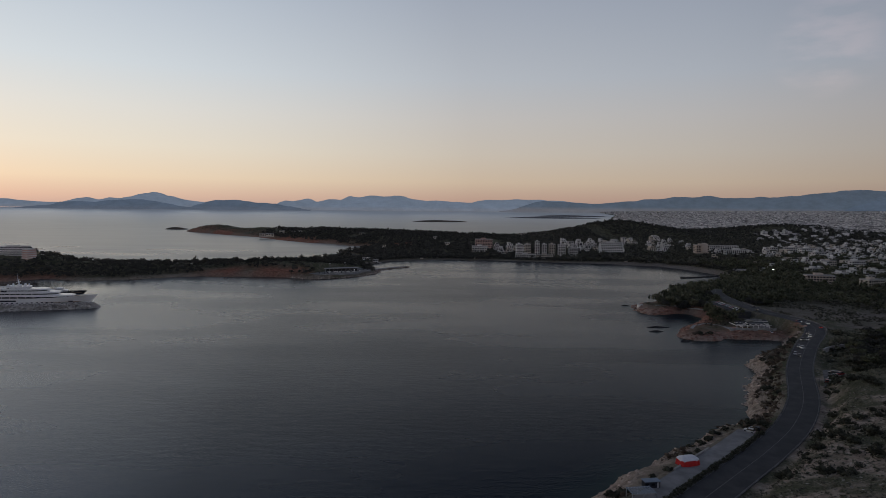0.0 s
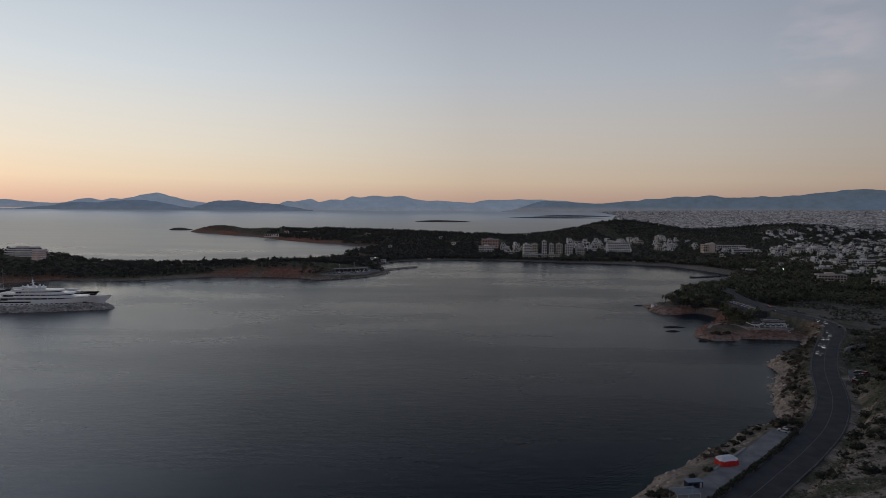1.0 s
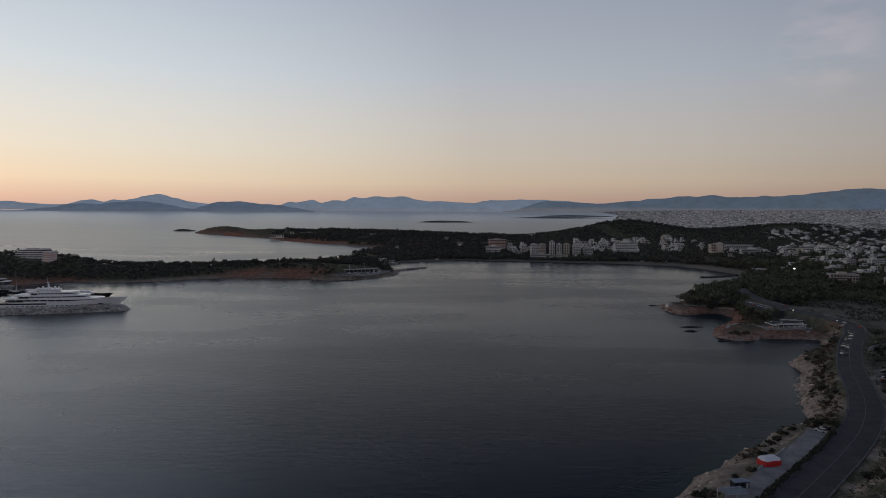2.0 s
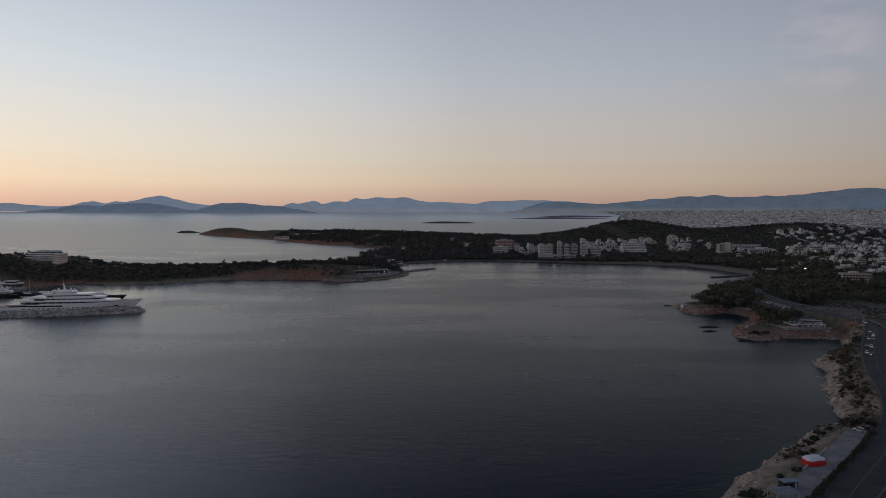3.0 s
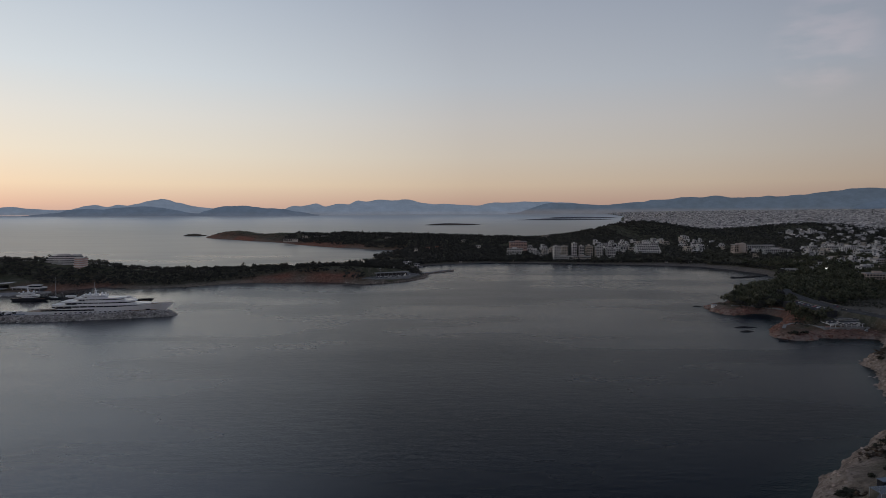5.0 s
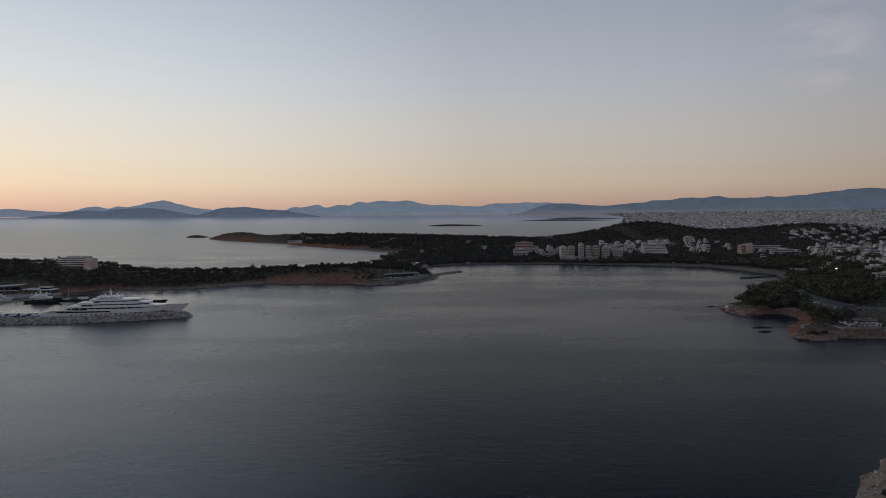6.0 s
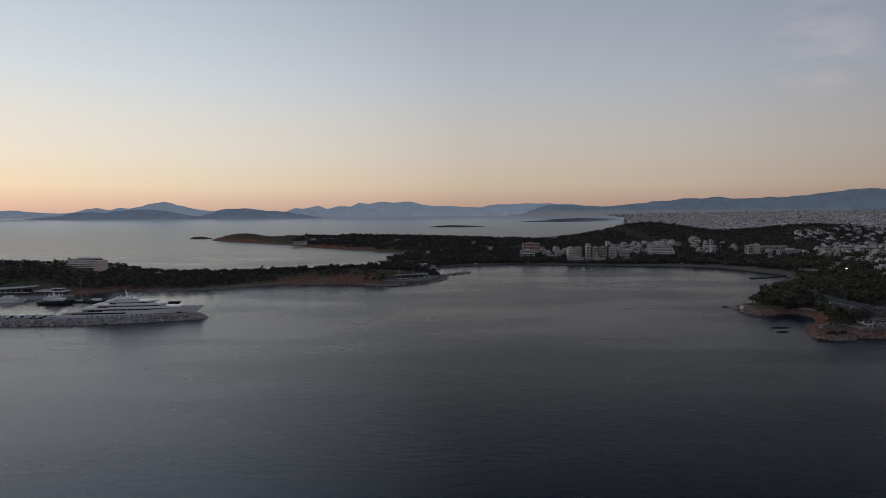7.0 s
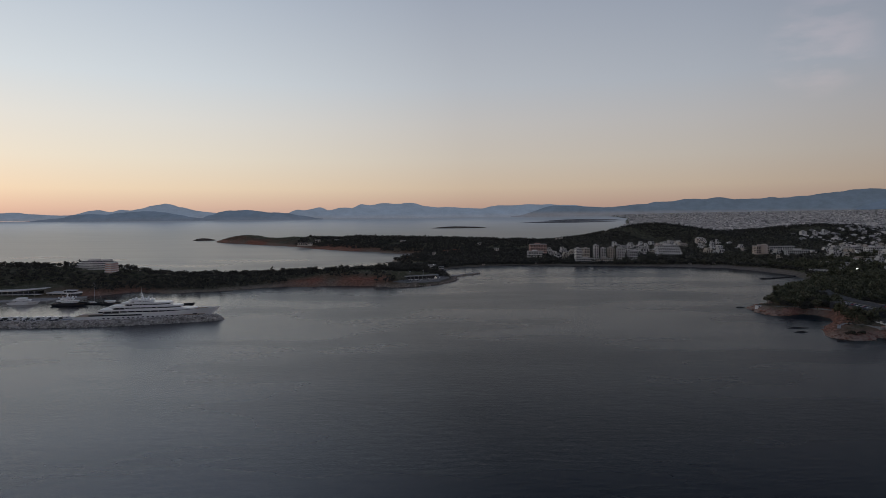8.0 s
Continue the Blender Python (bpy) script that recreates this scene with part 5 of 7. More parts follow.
def motor_yacht(name, x, y, turn, L, beam, tiers, label, hull_mat, sheer=(5.5, 11.6), mast=True, ports=True):
    """tiers: (aft x, fore x, half beam, floor height, head height, nose)."""
    ob = thing(name, pose(x, y, 0, 0, 0, turn), label, "yacht")
    part("hull", Shape().loft(hull_rings(L, beam, *sheer, rake=L * 0.095)), hull_mat, ob)
    part("main_deck", Shape().prism(deck_plan(-L * 0.49, L * 0.40, beam * 0.44, L * 0.25), sheer[0] - 0.6, sheer[0] - 0.3), TEAK, ob, "teak deck")
    for k, (x0, x1, hb, z0, z1, nose) in enumerate(tiers):
        deck = part("deck_house", Shape().prism(deck_plan(x0 + 3, x1 - 2.5, hb - 1.4, nose), z0, z1 - 0.9), GLASS, ob, "dark glazed band")
        part("deck_slab", Shape().prism(deck_plan(x0, x1, hb, nose), z1 - 0.9, z1 + 0.35), HULL, ob)
        part("bulwark", Shape().prism(deck_plan(x0 + 0.2 * (x1 - x0), x1 - 0.7, hb - 0.25, nose), z0, z0 + 0.75), HULL, ob)
        for i in range(9):
            px = x0 + 5 + (x1 - nose - x0 - 6) * i / 8
            for sy in (-1, 1):
                part("pillar", Shape().box(px - 0.2, px + 0.2, sy * (hb - 1.38) - 0.08, sy * (hb - 1.38) + 0.08, z0 + 0.75, z1 - 0.9), HULL, deck)
        part("rail", Shape().prism(deck_plan(x0 + 0.3, x0 + 9, hb - 0.3, 1.0), z1 + 0.35, z1 + 0.5), STEEL, ob)
    if ports:
        port = Shape().box(-1.0, 1.0, -0.08, 0.08, -0.35, 0.35).mesh("porthole", GLASS)
        hb = beam / 2
        for i in range(16):
            px = -L * 0.28 + L * 0.50 * i / 15
            for sy in (-1, 1):
                part("porthole", port, GLASS, ob, at=pose(px, sy * (hb - 0.02 - 0.0009 * max(0, px) ** 1.85), 4.6 + 0.02 * px))
        for sy in (-1, 1):
            part("side_window", Shape().box(-L * 0.38, -L * 0.02, sy * hb - 0.12, sy * hb + 0.12, sheer[0] + 0.4, sheer[0] + 1.7), GLASS, ob, "long dark saloon windows")
        part("stripe", Shape().box(-L * 0.4, L * 0.12, -hb - 0.05, hb + 0.05, 0.35, 0.7), NAVY, ob)
    if mast:
        top = tiers[-1][4] + 0.35
        mx = 0.45 * tiers[-1][0] + 0.55 * tiers[-1][1]
        m = part("mast", Shape().tube((mx, 0, top), (mx - 1.5, 0, top + 7), 0.9, 0.25, 8).tube((mx - 1.5, 0, top + 7), (mx - 1.6, 0, top + 12), 0.14, 0.05, 6)
                 .box(mx - 1.4, mx - 0.6, -3.2, 3.2, top + 3.6, top + 3.95).box(mx - 1.6, mx - 1.0, -2.2, 2.2, top + 5.6, top + 5.85), HULL, ob)
        for dx, r in ((-8, 1.0), (-3.5, 0.8), (3.2, 1.15), (6.5, 0.9)):
            for sy in (-1, 1):
                dome = Shape()
                rings = [[(mx + dx + r * math.cos(a) * math.cos(b), sy * 4.0 + r * math.sin(a) * math.cos(b), top + r * 0.9 + r * math.sin(b)) for a in np.linspace(0, 2 * math.pi, 10, endpoint=False)] for b in (-1.1, -0.5, 0.1, 0.7, 1.3)]
                part("radar_dome", dome.loft(rings), HULL, m, "white satellite dome", smooth=True)
    return ob


great = motor_yacht("motor_yacht", -404, 585, 5.5, 134, 20,
                    [(-43, 46, 9.4, 8.0, 11.2, 26), (-34, 33, 8.6, 11.5, 14.3, 22), (-23, 23, 7.6, 14.6, 17.3, 16), (-17, 6, 6.2, 17.6, 19.7, 7)],
                    "very long white motor yacht with five decks moored behind a breakwater", HULL)
part("foredeck", Shape().prism([(p[0] * 0.9 + 34, p[1] * 0.6) for p in deck_plan(-8, 26, 8, 22)], 10.0, 10.35), TEAK, great, "pale foredeck")
part("anchor_pocket", Shape().box(43, 47, -6.6, -6.1, 5.2, 6.2), GLASS, great, "dark anchor pocket")
part("side_gate", Shape().box(30, 41, -9.2, -8.4, 3.4, 4.0), HULL, great, "open shell door platform")
part("passerelle", Shape().box(-80, -64, -1.5, 1.5, 2.0, 2.4).box(-66, -64, -7, 7, 1.2, 3.6), CABIN, great, "grey boarding gangway at the stern")
motor_yacht("motor_yacht", -540, 684, 4, 40, 9, [(-14, 10, 4.2, 3.6, 5.9, 8), (-10, 5, 3.6, 6.1, 8.2, 6)], "white motor yacht with a dark hull in the marina", NAVY, sheer=(2.6, 4.4), ports=False)
motor_yacht("motor_yacht", -600, 696, 8, 34, 8, [(-12, 8, 3.8, 3.2, 5.4, 7), (-8, 4, 3.2, 5.6, 7.4, 5)], "white motor yacht at the marina quay", HULL, sheer=(2.4, 4.0), ports=False, mast=False)
motor_yacht("motor_yacht", -497, 690, 2, 22, 6, [(-7, 5, 2.7, 2.4, 4.2, 5)], "small dark motor yacht beside the sailing boat", NAVY, sheer=(1.8, 3.0), ports=False, mast=False)
motor_yacht("motor_yacht", -414, 662, 8, 46, 9, [(-16, 4, 4.0, 3.4, 5.4, 9), (-10, 0, 3.3, 5.6, 7.2, 5)], "dark motor yacht lying behind the great white one", NAVY, sheer=(3.0, 4.8), ports=False, mast=False)


def sail_yacht(x, y, turn, L):
    ob = thing("sailing_yacht", pose(x, y, 0, 0, 0, turn), "dark sailing yacht with one tall bare mast", "sailing boat")
    part("hull", Shape().loft(hull_rings(L, L * 0.23, 1.3, 1.9, L * 0.1, 0.8)), NAVY, ob)
    part("cabin", Shape().prism(deck_plan(-L * 0.2, L * 0.15, L * 0.07, L * 0.12), 1.0, 2.1), HULL, ob)
    mast = part("mast", Shape().tube((L * 0.06, 0, 0.8), (L * 0.06, 0, L * 1.22), 0.16, 0.1, 8), STEEL, ob)
    part("boom", Shape().tube((L * 0.06, 0, 3), (-L * 0.36, 0, 3.1), 0.22, 0.2, 8), WHITE, mast, "boom with a furled white sail")
    for a, b in (((L * 0.47, 0, 1.8), (L * 0.06, 0, L * 1.18)), ((-L * 0.48, 0, 1.4), (L * 0.06, 0, L * 1.2))):
        part("stay", Shape().tube(a, b, 0.035, 0.035, 4), STEEL, mast)
    return ob


sail_yacht(-519, 694, 10, 21)


def small_boat(L, mat):
    ob = thing("motor_boat", pose(0, 0, 0), "small covered motor boat moored inside the breakwater", "boat", "boats along the breakwater")
    part("hull", Shape().loft(hull_rings(L, L * 0.30, 1.7, 2.5, L * 0.12, 0.5)), mat, ob)
    part("cabin", Shape().prism(deck_plan(-L * 0.22, L * 0.2, L * 0.115, L * 0.16), 1.0, 3.7), HULL, ob)
    part("windscreen", Shape().prism(deck_plan(-L * 0.18, L * 0.21, L * 0.12, L * 0.16), 2.5, 3.2), GLASS, ob)
    part("cover", Shape().prism(deck_plan(-L * 0.44, -L * 0.23, L * 0.12, L * 0.04), 1.2, 3.3, 0.85), (SHADE if mat is HULL else HULL), ob, "canvas cover")
    return ob


BOATS = [small_boat(13, HULL), small_boat(15, NAVY), small_boat(11, HULL), small_boat(14, NAVY)]
boat_rng = np.random.default_rng(51)
for i in range(26):
    src = BOATS[i % 4]
    m = pose(-486 - 5.4 * i, 586 + boat_rng.uniform(-1.5, 1.5), 0, 0, 0, 70 + boat_rng.uniform(-30, 30))
    if i < 4:
        src.matrix_basis = m
    else:
        copy_thing(src, m)
for i in range(12):
    copy_thing(BOATS[i % 4], pose(-655 + 7 * i - 80, 660 + boat_rng.uniform(-2, 2), 0, 0, 0, 80 + boat_rng.uniform(-10, 10)))

# breakwater of heaped boulders
WATERLINE = smooth_line([(-760, 560, 0), (-620, 556, 0), (-520, 554, 0), (-440, 556, 0), (-380, 570, 0), (-338, 583, 0)], 20)


def boulder(seed):
    r = np.random.default_rng(seed)
    v = ICO_V * r.uniform(0.72, 1.2, (12, 1)) * np.array([1, r.uniform(0.7, 1.0), r.uniform(0.6, 0.85)])
    return v, ICO_F


BOULDERS = [boulder(s) for s in range(6)]
rings = []
tangent = np.gradient(WATERLINE[:, :2], axis=0)
tangent /= np.linalg.norm(tangent, axis=1, keepdims=True)
for p, t in zip(WATERLINE, tangent):
    nrm = np.array([-t[1], t[0]])
    rings.append([(*(p[:2] + nrm * o), z) for o, z in ((-9.0, -2), (-3, 4.0), (3, 4.2), (8.5, -2))])
breakwater = solid("breakwater", Shape().loft(rings), ROCK, "grey rubble breakwater of heaped boulders", "breakwater", kind="structure")
br = np.random.default_rng(52)
n = 2600
u = br.uniform(0, len(WATERLINE) - 1.001, n)
i0 = u.astype(int)
c = WATERLINE[i0, :2] + (WATERLINE[i0 + 1, :2] - WATERLINE[i0, :2]) * (u - i0)[:, None]
o = br.uniform(-9.2, 6, n)
zz = np.interp(o, [-9.2, -3, 3, 8.5], [-0.6, 4.2, 4.4, -1])
bx, by = c[:, 0] - tangent[i0, 1] * o, c[:, 1] + tangent[i0, 0] * o
a = br.uniform(0, math.pi, 420)
ro = br.uniform(1, 7, 420)
ex, ey = -338 + ro * np.cos(a - 1.2), 583 + ro * np.sin(a - 1.2)
bx, by, zz = np.concatenate([bx, ex]), np.concatenate([by, ey]), np.concatenate([zz, np.interp(ro, [1, 7], [4.2, -0.6])])
size = br.uniform(0.7, 1.55, len(bx))
near = np.argsort(-bx)[:280]
rest = np.setdiff1d(np.arange(len(bx)), near)
v, f = scatter(BOULDERS, bx[rest], by[rest], zz[rest], size[rest], size[rest])
tagged(part("rubble", array_mesh("rubble", v, f, ROCK), ROCK, breakwater), kind="stuff")
BOULDER_MESHES = [array_mesh("boulder", v, f, ROCK) for v, f in BOULDERS]
for k in near:
    part("boulder", BOULDER_MESHES[k % 6], ROCK, breakwater, at=Matrix.LocRotScale((bx[k], by[k], zz[k]), Euler((0, 0, br.uniform(0, 6.28))), Vector((size[k], size[k], size[k]))))


# marina quay, hall and wing-roofed terminal
def marina():
    quay = solid("quay", Shape().box(-720, -585, 712, 742, -2, 1.4).box(-585, -560, 738, 752, -2, 1.4), CONCRETE, "concrete marina quay", "quay", kind="structure")
    hall = thing("marina_terminal", pose(-645, 756, 1.4, 0, 0, 3), "white marina terminal with a long wing-shaped roof", "building")
    CLEAR.append((-640, 756, 48))
    part("roof", Shape().loft([[(-50, -9, 6.8), (-50, 9, 6.8), (-50, 9, 7.4), (-50, -9, 7.4)], [(0, -10, 7.6), (0, 10, 7.6), (0, 10, 8.4), (0, -10, 8.4)], [(34, -8, 10.2), (34, 6, 10.2), (34, 6, 10.7), (34, -8, 10.7)]]), WALL, hall, "white wing roof")
    part("glass_wall", Shape().box(-48, 24, -5, 7, 0, 6.7), GLASS, hall)
    part("canopy", Shape().box(-50, 30, -11, -5.2, 3.3, 3.7), WALL, hall)
    for k in range(12):
        part("column", Shape().tube((-48 + 6.4 * k, -10, -0.2), (-48 + 6.4 * k, -10, 6.6 + 0.11 * k), 0.25, 0.25, 8), STEEL, hall)
    shop = thing("marina_hall", pose(-590, 757, 1.0, 0, 0, -6), "low white marina hall with a rounded canopy", "building")
    CLEAR.append((-590, 757, 24))
    part("wall", Shape().box(-18, 18, -5, 6, -0.5, 4.2), SHADE, shop)
    part("roof", Shape().prism([(-20, -7), (16, -7), (20, -4), (21, 0), (20, 5), (16, 8), (-20, 8)], 4.21, 5.2), WALL, shop)
    part("upper_roof", Shape().prism([(0, -4), (14, -4), (17, 0), (14, 5), (0, 5)], 7.2, 7.9), WALL, shop)
    part("upper_wall", Shape().box(1, 13, -3, 4, 5.2, 7.2), GLASS, shop)
    for k in range(7):
        part("column", Shape().tube((-18 + 6 * k, -6.5, -0.4), (-18 + 6 * k, -6.5, 4.2), 0.2, 0.2, 8), STEEL, shop)
    for k in range(3):
        pontoon = solid("pontoon", Shape().box(-1.3, 1.3, -22, 22, -0.3, 0.6), CONCRETE, "floating concrete pontoon in the marina", "pontoon", group="marina pontoons", m=pose(-700 + 42 * k, 690, 0))


marina()


# the beach club on the peninsula's tip, its mole and lamps
def beach_club():
    deck = solid("paved_platform", Shape().prism([(-205, 846), (-182, 832), (-152, 842), (-124, 864), (-108, 908), (-112, 950), (-135, 955), (-160, 905), (-185, 872)], -1.5, 3.6), PAVING, "pale paved bathing platform above the rocks", "pavement", kind="structure")
    CLEAR.append((-145, 895, 42))
    ob = thing("beach_club", pose(-150, 893, 3.6, 0, 0, 12), "long low beach club under a white flat canopy", "pavilion")
    part("canopy", Shape().loft([[(-24, -6, 4.4), (-24, 6, 4.4), (-24, 6, 4.9), (-24, -6, 4.9)], [(26, -6, 5.6), (26, 6, 5.6), (26, 6, 6.1), (26, -6, 6.1)]]), CONCRETE, ob)
    part("wall", Shape().box(-22, 24, 0, 5.5, 0, 4.2), SHADE, ob)
    for k in range(9):
        part("column", Shape().tube((-22 + 5.8 * k, -5.5, -0.2), (-22 + 5.8 * k, -5.5, 4.6 + 0.13 * k), 0.18, 0.18, 6), STEEL, ob)
    for k in range(5):
        part("screen", Shape().box(-20 + 9 * k, -14 + 9 * k, -9, -8.7, -0.1, 1.2), WALL, ob, "white terrace wall")
    for x, y, h in ((-166, 893, 11), (-147, 912, 11)):
        lamp = thing("flood_light", pose(x, y, 3.6), "tall steel flood light mast with a pale unlit head", "lamp post", "flood lights")
        part("pole", Shape().tube((0, 0, -0.3), (0, 0, h), 0.22, 0.14, 8), STEEL, lamp)
        part("head", Shape().box(-0.8, 0.8, -0.3, 0.3, h, h + 0.6), WALL, lamp, "pale unlit lamp head")
    club_rng = random.Random(5)
    for k in range(26):
        q = club_rng.uniform(0, 1)
        u = thing("parasol", pose(-172 + 58 * q + club_rng.uniform(-4, 4), 850 + 56 * q * q + club_rng.uniform(2, 14), 3.6), "pale closed parasol on the bathing platform", "parasol", "parasols on the platform")
        part("pole", Shape().tube((0, 0, -0.1), (0, 0, 2.3), 0.05, 0.05, 6), STEEL, u)
        part("canopy", Shape().prism([(0.9 * math.cos(i * 0.785), 0.9 * math.sin(i * 0.785)) for i in range(8)], 1.2, 2.7, 0.15), club_rng.choice((WALL, SHADE, SHADE)), u)
    for k, (ax, ay, bx, by) in enumerate(((-196, 850, -170, 852), (-168, 846, -140, 866), (-138, 868, -122, 892), (-158, 872, -140, 884))):
        run = math.hypot(bx - ax, by - ay)
        solid("terrace_wall", Shape().box(0, run, -0.25, 0.25, -0.1, 1.1), CONCRETE, "low pale wall stepping down the bathing platform", "wall", kind="structure", m=pose(ax, ay, 3.6, 0, 0, math.degrees(math.atan2(by - ay, bx - ax))))
    m = solid("mole", Shape().loft([[(-112, 950, -1.5), (-104, 946, -1.5), (-105, 947, 1.7), (-110, 950, 1.7)], [(-84, 985, -1.5), (-76, 979, -1.5), (-77.5, 980, 1.8), (-82.5, 984, 1.8)], [(-63, 1010, -1.5), (-55, 1004, -1.5), (-57, 1005, 1.6), (-61, 1008, 1.6)]]), CONCRETE, "narrow stone mole running out from the beach club", "mole", kind="structure")
    for k in range(8):
        q = k / 7
        u = thing("parasol", pose(-104 + 42 * q, 952 + 50 * q, 1.7), "closed dark beach parasol on the mole", "parasol", "parasols on the mole")
        part("pole", Shape().tube((0, 0, -0.1), (0, 0, 2.6), 0.05, 0.05, 6), STEEL, u)
        part("canopy", Shape().prism([(1.5 * math.cos(i * 0.785), 1.5 * math.sin(i * 0.785)) for i in range(8)], 2.2, 2.9, 0.1), SHADE, u)
    bx, by = br.uniform(0, 1, 500), br.normal(0, 3.0, 500)
    line = smooth_line([(-205, 838, 0), (-182, 826, 0), (-152, 836, 0), (-121, 860, 0), (-101, 907, 0), (-103, 946, 0), (-80, 976, 0), (-56, 1003, 0)], 10)
    t = (bx * (len(line) - 1.01)).astype(int)
    rx, ry = line[t, 0] + by, line[t, 1] + br.normal(0, 2.5, 500)
    s = br.uniform(0.6, 1.6, 500)
    v, f = scatter(BOULDERS, rx, ry, np.full(500, 0.3) + br.uniform(-0.4, 1.0, 500), s, s)
    tagged(new("shore_boulders", array_mesh("shore_boulders", v, f, COAST_ROCK)), "grey-brown boulders along the platform's foot", "rocks", kind="stuff")
    # rough stone pier at the far end of the beach
    line = smooth_line([(346, 880, 0), (365, 884, 0), (390, 896, 0), (416, 914, 0)], 20)
    t = br.integers(0, len(line) - 1, 260)
    s = br.uniform(0.8, 1.8, 260)
    v, f = scatter(BOULDERS, line[t, 0] + br.normal(0, 1.4, 260), line[t, 1] + br.normal(0, 1.6, 260), br.uniform(-0.4, 0.8, 260), s, s)
    tagged(new("stone_pier", array_mesh("stone_pier", v, f, REEF)), "low dark pier of loose stones off the beach", "pier", kind="stuff")


beach_club()
kiosk = thing("beach_hut", pose(0, 0, 0), "small white beach hut at the back of the sand", "hut", "beach huts")
part("wall", Shape().box(-3, 3, -2, 2, -0.5, 2.0), CREAM, kiosk)
part("roof", Shape().box(-3.4, 3.4, -2.6, 2.4, 2.004, 2.25), SHADE, kiosk)
part("counter", Shape().box(-0.9, 0.9, -2.08, -1.9, 1.0, 1.9), SHADE, kiosk)
huts = [(-40, 1143), (-12, 1162), (62, 1156), (252, 1114), (330, 1094), (366, 1080), (402, 1056)]
kiosk.matrix_basis = pose(*huts[0], height(*huts[0]))
for i, (x, y) in enumerate(huts[1:]):
    copy_thing(kiosk, pose(x, y, max(0.8, height(x, y)), 0, 0, -20 if x > 200 else 0))

# ---- cars ----
def car_body(L, W, H):
    """Lower body with bonnet and boot, wheel-arch line and rounded plan."""
    prof = [(-L / 2, 0.35), (-L / 2 + 0.05, 0.75), (-L * 0.42, 0.92), (L * 0.10, 0.95), (L * 0.30, 0.90), (L * 0.45, 0.78), (L / 2, 0.62), (L / 2, 0.35), (L * 0.46, 0.22), (-L * 0.46, 0.22)]
    sh = Shape()
    sh.loft([[(x, s * W / 2 * (0.97 if abs(s) > 0.9 else 1.0), z * (0.94 if abs(s) > 0.9 else 1.0)) for x, z in prof] for s in (-1.0, -0.86, 0.86, 1.0)])
    return sh


def car(paint, label, lights=True, L=4.3, W=1.78, H=1.48, van=False):
    ob = thing("car", pose(0, -6500, 0), label, "car", "cars by the coast road")
    part("body", car_body(L, W, H), paint, ob)
    front = L * (0.34 if van else 0.18)
    part("cabin", Shape().loft([[(x * 1.0, s * (W / 2 - 0.06 - 0.12 * (z > 1.0)), z) for x, z in ((-L * 0.44, 0.92), (front + 0.35, 0.92), (front - 0.25, H), (-L * 0.36, H))] for s in (-1, 1)]), GLASS, ob, "dark glazed cabin")
    part("roof", Shape().box(-L * 0.35, front - 0.3, -W / 2 + 0.2, W / 2 - 0.2, H - 0.02, H + 0.04), paint, ob)
    tyre = Shape().tube((0, -0.11, 0), (0, 0.11, 0), 0.32, 0.32, 12).mesh("wheel", RUBBER)
    for x in (-L * 0.31, L * 0.31):
        for s in (-1, 1):
            part("wheel", tyre, RUBBER, ob, at=pose(x, s * (W / 2 - 0.12), 0.32))
    for s in (-1, 1):
        part("headlight", Shape().box(L / 2 - 0.04, L / 2 + 0.03, s * 0.62 - 0.11, s * 0.62 + 0.11, 0.56, 0.70), LAMP if lights else WHITE, ob, "lit headlight" if lights else "")
        part("tail_light", Shape().box(-L / 2 - 0.03, -L / 2 + 0.05, s * 0.62 - 0.14, s * 0.62 + 0.14, 0.62, 0.8), TAIL if lights else RED, ob)
    return ob


def paint(name, c):
    return material(name, [tuple(0.9 * v for v in c), c], 0.5, 0.3, spec=0.5)


SILVER, BLACKP, WHITEP, BLUEP, REDP = paint("silver_car_paint", (0.42, 0.43, 0.44)), paint("black_car_paint", (0.02, 0.02, 0.022)), paint("white_car_paint", (0.72, 0.72, 0.72)), paint("blue_car_paint", (0.04, 0.06, 0.12)), paint("red_car_paint", (0.35, 0.02, 0.02))
MOVING = [car(SILVER, "silver car on the coast road with headlights on"), car(BLACKP, "dark car on the coast road with headlights on"), car(BLUEP, "dark blue car on the coast road with headlights on")]
PARKED = [car(SILVER, "silver car parked beside the coast road", False), car(BLACKP, "dark car parked beside the coast road", False), car(WHITEP, "white car parked beside the coast road", False), car(BLUEP, "blue car parked beside the coast road", False), car(REDP, "red car parked beside the coast road", False)]
placed = set()


def put_car(source, m):
    if source.name in placed:
        return copy_thing(source, m)
    placed.add(source.name)
    source.matrix_basis = m
    return source


def on_road(y, off):
    """Pose at the place along the road nearest to that y, off metres right of its middle, heading along it."""
    i = int(np.argmin(np.abs(FINE_ROAD[:, 1] - y)))
    t = FINE_ROAD[min(i + 1, len(FINE_ROAD) - 1)] - FINE_ROAD[i - 1]
    a = math.atan2(t[1], t[0])
    p = FINE_ROAD[i]
    return p[0] + math.sin(a) * off, p[1] - math.cos(a) * off, p[2] + 0.01, a


